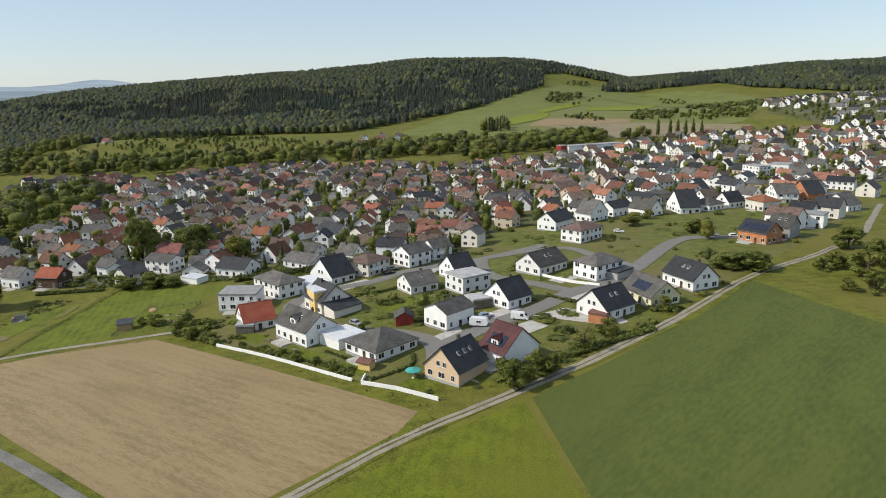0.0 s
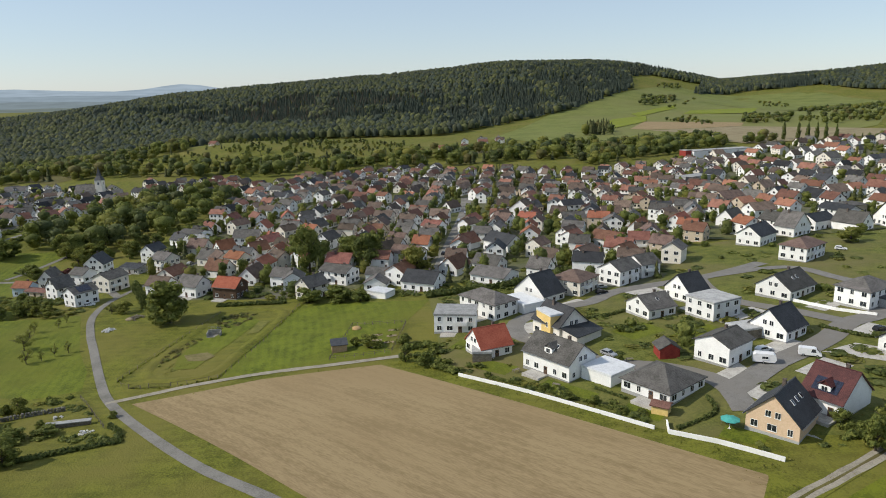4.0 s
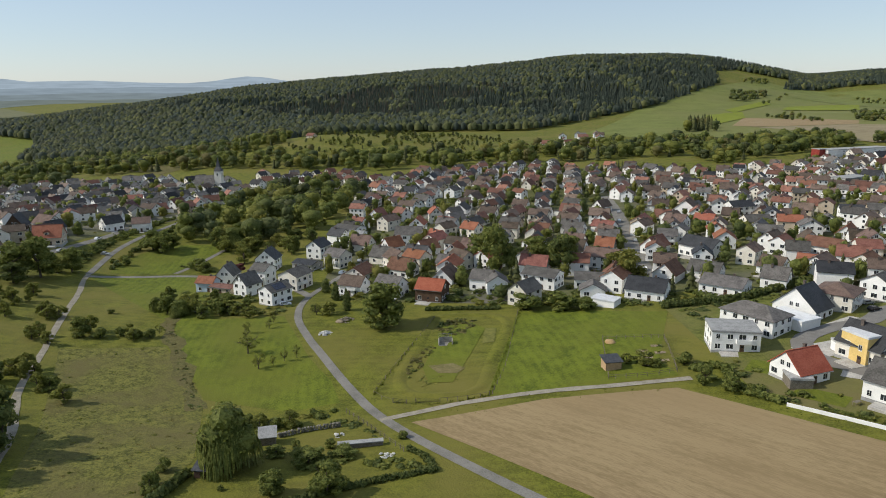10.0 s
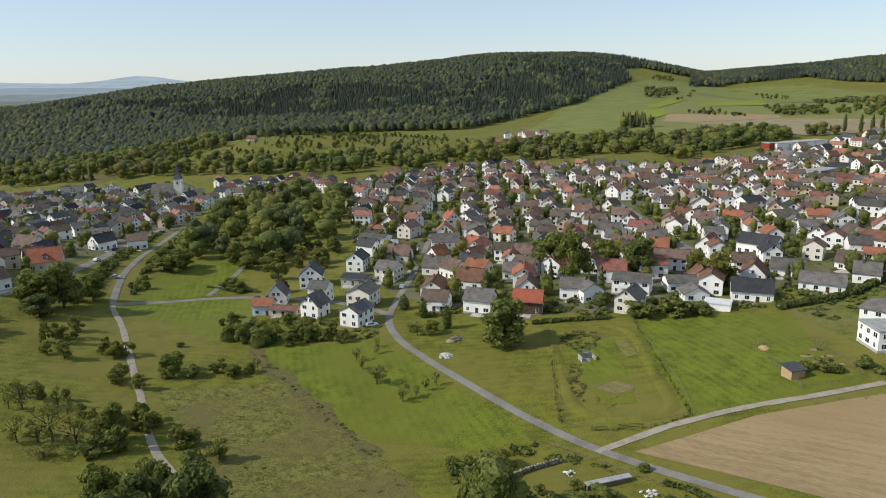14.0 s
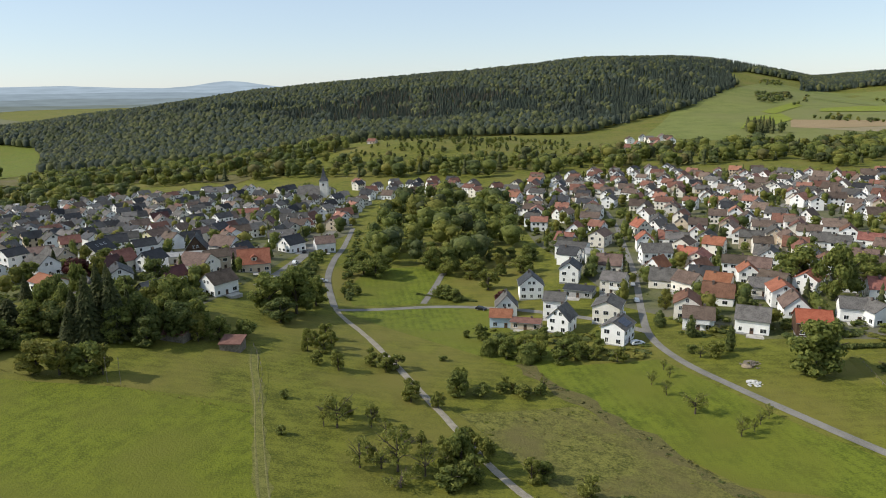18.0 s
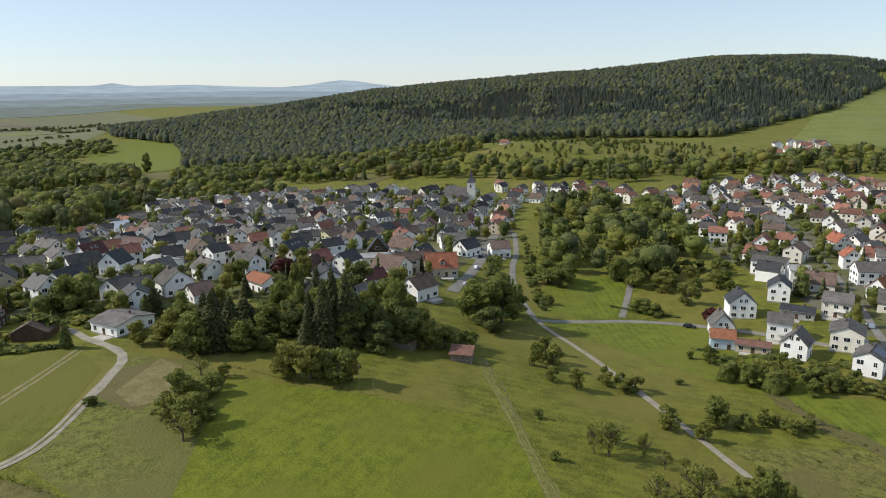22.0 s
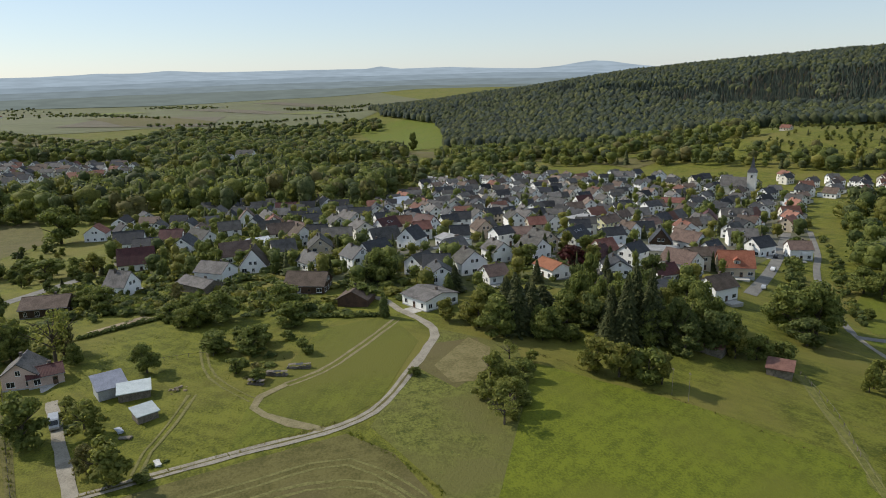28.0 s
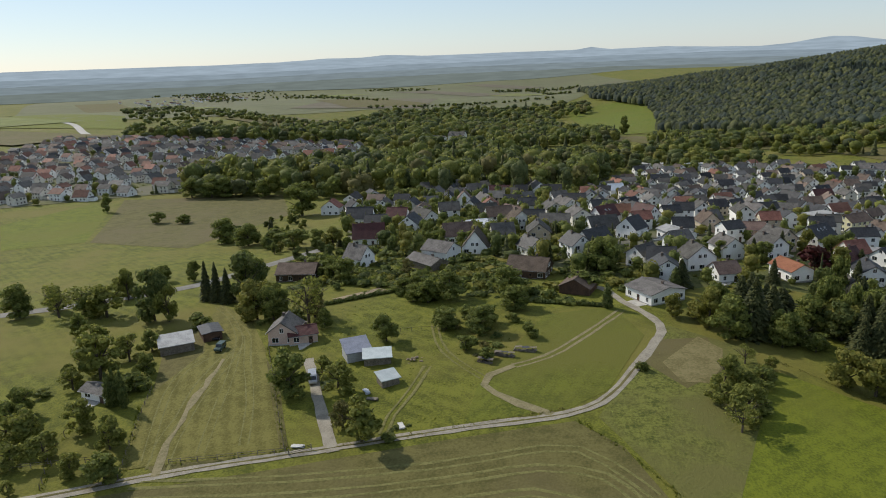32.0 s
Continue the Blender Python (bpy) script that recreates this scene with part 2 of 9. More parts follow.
def tiled(name, dark, light, vary, rough=.75, spec=.22):
    """Roof tiles: courses across the slope, weathered in patches."""
    m = material(name, dark, light, 2.5, .35, rough, 0, "object", vary, spec=spec)
    n, l = m.node_tree.nodes, m.node_tree.links
    tc = n.new("ShaderNodeTexCoord")
    waves = []
    for axis, size in (("X", .30), ("Z", .24)):
        w = n.new("ShaderNodeTexWave")
        w.bands_direction, w.wave_profile = axis, "SAW" if axis == "Z" else "SIN"
        w.inputs["Scale"].default_value = 0.314 / size
        w.inputs["Distortion"].default_value = 0.4
        l.new(tc.outputs["Object"], w.inputs["Vector"])
        waves.append(w)
    add = n.new("ShaderNodeMath")
    l.new(waves[0].outputs["Fac"], add.inputs[0])
    l.new(waves[1].outputs["Fac"], add.inputs[1])
    bp = n.new("ShaderNodeBump")
    bp.inputs["Strength"].default_value, bp.inputs["Distance"].default_value = .8, .03
    l.new(add.outputs[0], bp.inputs["Height"])
    l.new(bp.outputs[0], n["Principled BSDF"].inputs["Normal"])
    return m


ROOFS = {
    "anthracite": tiled("anthracite_tiles", c(.016, .017, .019), c(.038, .039, .042), .2, .6, .4),
    "grey": tiled("grey_concrete_tiles", c(.066, .062, .056), c(.132, .124, .114), .35, .8),
    "brown": tiled("brown_concrete_tiles", c(.080, .056, .043), c(.148, .108, .084), .35, .8),
    "red": tiled("red_clay_tiles", c(.135, .060, .042), c(.225, .108, .076), .25, .8),
    "orange": tiled("orange_clay_tiles", c(.22, .080, .045), c(.32, .128, .075), .15, .8),
    "maroon": tiled("dark_red_glazed_tiles", c(.050, .016, .015), c(.095, .032, .028), .1, .6, .3),
    "flat": material("grey_flat_roofing", c(.26, .26, .255), c(.40, .40, .39), 2, .3, .9, .005, "object", .25),
    "metal": material("pale_sheet_roofing", c(.55, .56, .57), c(.70, .71, .72), 2, .3, .5, 0, "object", .08),
    "fresh": tiled("bright_red_clay_tiles", c(.25, .066, .034), c(.34, .106, .058), .1),
    "sheet": material("pale_green_sheet_roofing", c(.34, .38, .385), c(.45, .49, .49), 1.5, .2, .5, 0, "object", .1),
    "violet": material("blue_grey_sheet_roofing", c(.16, .17, .21), c(.24, .25, .30), 1.5, .2, .4, 0, "object", .1),
    "rust": material("rust_red_sheet_roofing", c(.12, .058, .044), c(.20, .102, .078), 1.5, .2, .8, .01),
    "slate": material("slate_cladding", c(.03, .032, .036), c(.07, .073, .08), 1, .2, .6, .02),
}
WALLS["timber"] = material("weathered_boards", c(.10, .085, .065), c(.22, .19, .15), .6, .1, .9, .01)
WALLS["lightwood"] = material("light_wooden_boards", c(.34, .22, .12), c(.46, .32, .19), .6, .1, .85, .01)
WALLS["metal_wall"] = material("grey_sheet_wall", c(.30, .31, .32), c(.42, .43, .44), 1.0, .2, .6)
WALLS["concrete"] = material("concrete_wall", c(.42, .41, .38), c(.60, .59, .56), 1.5, .2, .9, .01)
M["frame"] = material("white_window_frame", c(.70, .70, .68), c(.82, .82, .80), 1, .2, .6)
M["glass"] = material("window_glass", c(.012, .015, .018), c(.035, .040, .045), 2, .5, .08, spec=.6)
M["gutter"] = material("zinc_gutter", c(.25, .26, .27), c(.36, .37, .38), 1, .3, .5, metal=.5)
M["door"] = material("brown_door", c(.06, .035, .02), c(.12, .07, .045), .6, .1, .6)
M["chimney"] = material("chimney_cladding", c(.06, .05, .045), c(.14, .11, .09), .5, .1, .85, .01)
M["solar"] = material("solar_panel", c(.012, .015, .028), c(.028, .033, .055), .8, .2, .15, spec=.6)
M["concrete"] = material("concrete", c(.42, .41, .38), c(.60, .59, .56), 1.5, .2, .9, .01)
M["timber"] = material("weathered_timber", c(.10, .085, .065), c(.22, .19, .15), .6, .1, .9, .01)
M["water"] = material("blue_water", c(.03, .22, .26), c(.05, .32, .36), 1, .2, .1)


# ---- relief of the land ----
RIDGE = [
    (-2665, 429, 16.6, 390),
    (-2275, 728, 46.4, 390),
    (-1950, 1040, 72.8, 468),
    (-1664, 1495, 104.0, 546),
    (-1352, 1756, 137.2, 546),
    (-1305, 2072, 144.4, 546),
    (-939, 2236, 71.8, 546),
    (-390, 2535, 115.6, 624),
    (195, 2665, 133.2, 676),
    (1040, 2665, 141.0, 728),
    (2340, 2340, 104.0, 780),
]
SWELLS = [
    (-897, 494, 22.0, 169),
    (156, 156, 14.7, 247),
    (-52, 338, 12.9, 195),
    (-429, -78, 6.9, 110),
    (-429, -260, 10.0, 169),
    (-247, -78, 9.0, 117),
    (-306, 6, -5.1, 72),
    (-410, 84, -3.4, 84),
    (-429, 299, -1.3, 208),
    (-728, 156, -6.5, 234),
    (-1170, 156, -16.9, 429),
    (-1950, 130, -62.1, 650),
    (-65, 1300, 33.9, 546),
    (-60, 1180, 22.0, 280),
    (-546, 1495, 2.1, 429),
    (-143, 143, 2.9, 104),
    (-585, -52, 11.1, 143),
    (-780, -260, -4.7, 260),
    (-494, 26, 4.0, 91),
    (-230, 50, -2.9, 45),
    (-430, 70, -4.8, 60),
    (-255, 108, -1.3, 30),
    (-272, 30, -2.3, 35),
]


def smooth(a, b, v):
    t = np.clip((v - a) / (b - a), 0, 1)
    return t * t * (3 - 2 * t)


def land(x, y):
    """Height of the ground at x, y (numbers or arrays)."""
    x, y = np.asarray(x, float), np.asarray(y, float)
    z = -5.8 + 0 * x
    top = 0 * x
    for (x0, y0, h0, w0), (x1, y1, h1, w1) in zip(RIDGE, RIDGE[1:]):
        dx, dy = x1 - x0, y1 - y0
        k = np.clip(((x - x0) * dx + (y - y0) * dy) / (dx * dx + dy * dy), 0, 1)
        d = np.hypot(x - x0 - k * dx, y - y0 - k * dy)
        top = np.maximum(top, (h0 + k * (h1 - h0) + 10) * np.exp(-(d / (w0 + k * (w1 - w0))) ** 2))
    z = z + top
    for sx, sy, h, r in SWELLS:
        z = z + h * np.exp(-((x - sx) ** 2 + (y - sy) ** 2) / (r * r))
    far = smooth(1700, 3000, -x) * smooth(1200, 400, y)
    z = z * (1 - far) + far * (-54 + 12 * np.sin(x / 400 + y / 650) * np.sin(y / 350))
    return z


def height(x, y):
    return float(land(x, y))


def steps(near0, near1, end0, end1, cell):
    out = list(np.arange(near0, near1 + .1, cell))
    d = cell
    while out[-1] < end1:
        d = min(d * 1.12, 70)
        out.append(out[-1] + d)
    d = cell
    while out[0] > end0:
        d = min(d * 1.12, 70)
        out.insert(0, out[0] - d)
    return np.array(out)


def grid_mesh(name, xs, ys, zs, mat):
    nx, ny = len(xs), len(ys)
    gx, gy = np.meshgrid(xs, ys)
    co = np.stack([gx, gy, zs], -1).reshape(-1, 3)
    i = np.arange(nx * ny).reshape(ny, nx)
    q = np.stack([i[:-1, :-1], i[:-1, 1:], i[1:, 1:], i[1:, :-1]], -1).reshape(-1, 4)
    return raw_mesh(name, co, q, [mat])


def raw_mesh(name, co, faces, mats, index=None, flat=False):
    """A mesh from arrays: co (n, 3), faces (m, 3 or 4)."""
    me = bpy.data.meshes.new(name)
    k = faces.shape[1]
    me.vertices.add(len(co))
    me.vertices.foreach_set("co", np.ascontiguousarray(co, np.float32).ravel())
    me.loops.add(faces.size)
    me.loops.foreach_set("vertex_index", np.ascontiguousarray(faces, np.int32).ravel())
    me.polygons.add(len(faces))
    me.polygons.foreach_set("loop_start", np.arange(0, faces.size, k, dtype=np.int32))
    me.update(calc_edges=True)
    for m in mats:
        me.materials.append(m)
    if index is not None:
        me.polygons.foreach_set("material_index", np.ascontiguousarray(index, np.int32))
    me.polygons.foreach_set("use_smooth", np.full(len(faces), not flat))
    me.validate()
    return me


gx_, gy_ = steps(-800, 170, -5600, 4200, 6), steps(-340, 540, -3400, 5200, 6)
gz_ = land(*np.meshgrid(gx_, gy_))
ground = tagged(new("ground", grid_mesh("ground", gx_, gy_, gz_, M["grass"])), "wide green grassland of the valley and its hills", "ground", kind="structure")


def clip(poly, axis, value, keep_more):
    out = []
    for a, b in zip(poly, poly[1:] + poly[:1]):
        ia, ib = (a[axis] >= value) == keep_more, (b[axis] >= value) == keep_more
        if ia:
            out.append(a)
        if ia != ib:
            k = (value - a[axis]) / (b[axis] - a[axis])
            out.append((a[0] + k * (b[0] - a[0]), a[1] + k * (b[1] - a[1])))
    return out


def drape(name, poly, mat, lift=.06, cell=10, label="", category="field", kind="structure"):
    """A sheet with the outline poly, laid on the land."""
    bm = bmesh.new()
    xs, ys = [p[0] for p in poly], [p[1] for p in poly]
    seen = {}
    for i in range(math.floor(min(xs) / cell), math.ceil(max(xs) / cell)):
        col = clip(clip(list(poly), 0, i * cell, True), 0, (i + 1) * cell, False)
        if len(col) < 3:
            continue
        cy = [p[1] for p in col]
        for j in range(math.floor(min(cy) / cell), math.ceil(max(cy) / cell)):
            piece = clip(clip(col, 1, j * cell, True), 1, (j + 1) * cell, False)
            vs = []
            for p in piece:
                key = (round(p[0], 2), round(p[1], 2))
                if key not in seen:
                    seen[key] = bm.verts.new((key[0], key[1], height(*key) + lift))
                if seen[key] not in vs:
                    vs.append(seen[key])
            if len(vs) > 2 and not bm.faces.get(vs):
                bm.faces.new(vs)
    for f in bm.faces:
        f.smooth = True
    bmesh.ops.recalc_face_normals(bm, faces=bm.faces)
    if sum(f.normal.z for f in bm.faces) < 0:
        bmesh.ops.reverse_faces(bm, faces=bm.faces)
    me = bpy.data.meshes.new(name)
    bm.to_mesh(me)
    bm.free()
    me.materials.append(mat)
    return tagged(new(name, me), label, category, kind=kind)


def curve_points(pts, step=4):
    """Points along a smooth line through pts."""
    out = []
    for i in range(len(pts) - 1):
        p0, p1, p2, p3 = (Vector(pts[max(0, min(len(pts) - 1, i + k))]) for k in (-1, 0, 1, 2))
        n = max(1, int((p2 - p1).length / step))
        for j in range(n):
            t = j / n
            out.append(.5 * ((2 * p1) + (p2 - p0) * t + (2 * p0 - 5 * p1 + 4 * p2 - p3) * t * t + (3 * p1 - p0 - 3 * p2 + p3) * t ** 3))
    out.append(Vector(pts[-1]))
    return out


PAVED = []


def way(name, pts, width, mat, lift=.12, label="", category="road", wobble=.0):
    """A road or path of that width along pts, with the shape of the land under it."""
    line = curve_points(pts)
    if category not in ("verge", "strip"):
        PAVED.extend((p.x, p.y, width / 2) for p in line)
    rnd = random.Random(len(pts) * 7 + int(abs(pts[0][0])))
    co, q = [], []
    for i, p in enumerate(line):
        d = (line[min(i + 1, len(line) - 1)] - line[max(i - 1, 0)]).normalized()
        s = Vector((-d.y, d.x))
        for k in (-.5, -.17, .17, .5):
            e = p + s * (k * width + (rnd.uniform(-wobble, wobble) if abs(k) == .5 else 0))
            co.append((e.x, e.y, height(e.x, e.y) + lift - (.03 if abs(k) == .5 else 0)))
    for i in range(len(line) - 1):
        for k in range(3):
            a = i * 4 + k
            q.append((a, a + 4, a + 5, a + 1))
    q = [(d_, c_, b_, a_) for a_, b_, c_, d_ in q]
    return tagged(new(name, raw_mesh(name, np.array(co), np.array(q), [mat])), label, category, kind="structure")


# ---- plants ----
def ico(level):
    bm = bmesh.new()
    bmesh.ops.create_icosphere(bm, subdivisions=level, radius=1)
    v = np.array([p.co[:] for p in bm.verts])
    f = np.array([[p.index for p in q.verts] for q in bm.faces])
    bm.free()
    return v, f


ICO1, ICO2 = ico(1), ico(2)


def dome(rng):
    """The upper side of a crown in a closed wood."""
    v, f = lump(rng, 1, .3)
    f = f[v[f].mean(1)[:, 2] > .22]
    k = 16
    d = rng.normal(size=(k, 3)) * (1, 1, .6)
    d[:, 2] = abs(d[:, 2])
    d /= np.linalg.norm(d, axis=1)[:, None]
    p = d * rng.uniform(.36, .56, (k, 1)) + (0, 0, .42)
    u = np.cross(d, rng.normal(size=(k, 3)))
    u /= np.linalg.norm(u, axis=1)[:, None]
    w = np.cross(d + rng.normal(size=(k, 3)) * .6, u)
    q = np.stack([p - u * .10, p + w * .085, p + u * .10], 1).reshape(-1, 3)
    return np.concatenate([v, q]), np.concatenate([f, np.arange(k * 3).reshape(-1, 3) + len(v)])


def lump(rng, level, rough=.28, tall=1.0):
    """A rounded crown, uneven all over, base at 0, about 1 high and 1 wide."""
    v, f = ICO1 if level == 1 else ICO2
    off = rng.uniform(-9, 9, 3)
    r = np.array([1 + rough * noise.noise(Vector(p * 1.7 + off)) + rough * .8 * noise.noise(Vector(p * 4 + off)) for p in v])
    w = v * r[:, None] * .5
    w[:, 2] = (w[:, 2] + .42) * tall
    return w, f


def spire(rng, sides=7, tiers=4):
    """A spruce: stacked ragged skirts, 1 high."""
    vs, fs = [], []
    for k in range(tiers):
        z0, z1 = .06 + k * .9 / tiers, min(1, .06 + (k + 1.55) * .9 / tiers)
        r = .23 * (1 - k / tiers) + .03
        b = len(vs)
        for i in range(sides * 2):
            a = i * math.pi / sides + k
            q = r * ((1.12 if i % 2 else .68) + rng.uniform(-.12, .12))
            vs.append((q * math.cos(a), q * math.sin(a), z0 + rng.uniform(-.025, .025)))
        vs.append((rng.uniform(-.01, .01), rng.uniform(-.01, .01), z1))
        for i in range(sides * 2):
            fs.append((b + i, b + (i + 1) % (sides * 2), b + sides * 2))
    return np.array(vs), np.array(fs)


def leafy(rng, leaves, shape, size=.085, core=.72):
    """A crown of many small leaf clumps on an uneven body; shape gives (centre, radii) of its boughs."""
    vs, fs, n = [], [], 0
    for ctr, rad in shape:
        v, f = lump(rng, 1, .35)
        v = (v - (0, 0, .42)) * 2 * np.array(rad) * core + np.array(ctr)
        vs.append(v)
        fs.append(f + n)
        n += len(v)
    vol = np.array([np.prod(r) ** .67 for _, r in shape])
    pick = rng.choice(len(shape), leaves, p=vol / vol.sum())
    d = rng.normal(size=(leaves, 3))
    d /= np.linalg.norm(d, axis=1)[:, None]
    ctr, rad = np.array([s[0] for s in shape])[pick], np.array([s[1] for s in shape])[pick]
    p = ctr + d * rad * rng.uniform(.68, 1.12, (leaves, 1))
    u = np.cross(d, rng.normal(size=(leaves, 3)))
    u /= np.linalg.norm(u, axis=1)[:, None]
    w = np.cross(d + rng.normal(size=(leaves, 3)) * .5, u)
    w /= np.linalg.norm(w, axis=1)[:, None]
    s = size * rng.uniform(.6, 1.4, (leaves, 1))
    quad = np.stack([p - u * s, p + w * s * .8, p + u * s, p - w * s * .8], 1).reshape(-1, 3)
    i = np.arange(leaves)[:, None] * 4 + n
    fs.append(np.concatenate([np.hstack([i, i + 1, i + 2]), np.hstack([i, i + 2, i + 3])]))
    vs.append(quad)
    return np.concatenate(vs), np.concatenate(fs)


def stuff(name, templates, spots, mat, label, category, flat=True, dark_from=99):
    """Many plants as one object: spots are (x, y, width, height, template), each on the land; mat may be a list to choose from, plant by plant, whose last is for templates past dark_from."""
    mats = mat if isinstance(mat, list) else [mat]
    index = []
    cos, fcs, n = [], [], 0
    rng = np.random.default_rng(len(spots))
    by = {}
    for s in spots:
        by.setdefault(s[4], []).append(s)
    for k, group in by.items():
        v, f = templates[k]
        a = np.array([g[:4] for g in group], float)
        ang = rng.uniform(0, 6.28, len(a))
        z = land(a[:, 0], a[:, 1])
        ca, sa = np.cos(ang)[:, None], np.sin(ang)[:, None]
        x = (v[None, :, 0] * ca - v[None, :, 1] * sa) * a[:, 2:3] + a[:, 0:1]
        y = (v[None, :, 0] * sa + v[None, :, 1] * ca) * a[:, 2:3] + a[:, 1:2]
        zz = v[None, :, 2] * a[:, 3:4] + z[:, None] - .2
        cos.append(np.stack([x, y, zz], -1).reshape(-1, 3))
        fcs.append((f[None] + (np.arange(len(a)) * len(v))[:, None, None] + n).reshape(-1, 3))
        pick = rng.integers(0, max(1, len(mats) - 1), len(a)) if k < dark_from else np.full(len(a), len(mats) - 1)
        index.append(np.repeat(pick, len(f)))
        n += len(a) * len(v)
    me = raw_mesh(name, np.concatenate(cos), np.concatenate(fcs), mats, flat=flat)
    if len(mats) > 1:
        me.polygons.foreach_set("material_index", np.concatenate(index).astype("i4"))
    return tagged(new(name, me), label, category, kind="stuff")


def inside(x, y, poly):
    x, y = np.asarray(x, float), np.asarray(y, float)
    hit = np.zeros(np.shape(x), bool)
    for (x0, y0), (x1, y1) in zip(poly, poly[1:] + poly[:1]):
        if y0 != y1:
            hit ^= ((y0 > y) != (y1 > y)) & (x < (x1 - x0) * (y - y0) / (y1 - y0) + x0)
    return hit


def scatter(poly, gap, seed, keep=1.0):
    """Uneven spots about gap metres apart inside poly."""
    rng = np.random.default_rng(seed)
    xs, ys = [p[0] for p in poly], [p[1] for p in poly]
    gx, gy = np.meshgrid(np.arange(min(xs), max(xs), gap), np.arange(min(ys), max(ys), gap))
    x, y = gx.ravel() + rng.uniform(-.55, .55, gx.size) * gap, gy.ravel() + rng.uniform(-.55, .55, gx.size) * gap
    ok = inside(x, y, poly) & (rng.random(x.size) < keep)
    return list(zip(x[ok].tolist(), y[ok].tolist())), rng


# ---- houses ----
class Build:
    """Collects the faces of one mesh."""

    def __init__(self):
        self.v, self.f, self.i = [], [], []

    def face(self, *pts, mat=0):
        n = len(self.v)
        self.v += [tuple(p) for p in pts]
        self.f.append(tuple(range(n, n + len(pts))))
        self.i.append(mat)

    def box(self, x0, x1, y0, y1, z0, z1, mat=0):
        p = [(x, y, z) for z in (z0, z1) for y in (y0, y1) for x in (x0, x1)]
        for q in ((0, 2, 3, 1), (4, 5, 7, 6), (0, 1, 5, 4), (2, 6, 7, 3), (0, 4, 6, 2), (1, 3, 7, 5)):
            self.face(*[p[k] for k in q], mat=mat)

    def slab(self, a, b, cc, d, thick, mat=0):
        """A sheet a, b, cc, d (counter-clockwise from outside) with its thickness inward."""
        a, b, cc, d = (Vector(p) for p in (a, b, cc, d))
        n = (b - a).cross(d - a).normalized() * thick
        lo = [p - n for p in (a, b, cc, d)]
        up = [a, b, cc, d]
        self.face(*up, mat=mat)
        self.face(*reversed(lo), mat=mat)
        for k in range(4):
            self.face(lo[k], lo[(k + 1) % 4], up[(k + 1) % 4], up[k], mat=mat)

    def mesh(self, name, mats):
        me = bpy.data.meshes.new(name)
        me.from_pydata(self.v, [], self.f)
        for m in mats:
            me.materials.append(m)
        me.polygons.foreach_set("material_index", self.i)
        me.update()
        return me


def part(name, data, parent, label="", m=None):
    ob = new(name, data)
    ob.parent = parent
    if m is not None:
        ob.matrix_basis = m
    if label:
        ob["label"] = label
    return ob


PANES = {}


def window_mesh(w, h, mat="frame"):
    """A window that faces -y, its middle at the origin: frame, mullion, glass and sill."""
    key = (round(w, 1), round(h, 1), mat)
    if key not in PANES:
        b = Build()
        w, h = key[0] / 2, key[1] / 2
        e = .06
        for x0, x1, z0, z1 in ((-w, w, h - e, h), (-w, w, -h, -h + e), (-w, -w + e, -h + e, h - e), (w - e, w, -h + e, h - e)):
            b.box(x0, x1, -.05, .02, z0, z1)
        if w > .45:
            b.box(-.03, .03, -.045, .02, -h + e, h - e)
        b.box(-w - .08, w + .08, -.12, .02, -h - .06, -h)
        b.box(-w + e, w - e, -.02, .015, -h + e, h - e, mat=1)
        PANES[key] = b.mesh("window", [M[mat], M["glass"]])
    return PANES[key]


WORDS = {"anthracite": "anthracite", "grey": "grey", "brown": "brown", "red": "red", "orange": "orange", "maroon": "dark red", "flat": "flat grey", "metal": "pale sheet", "rust": "rust-red sheet", "fresh": "bright red", "sheet": "pale green sheet", "violet": "blue-grey sheet", "pale_yellow": "pale yellow"}


PLACED = []
SEEN_FROM = (-150, -80)


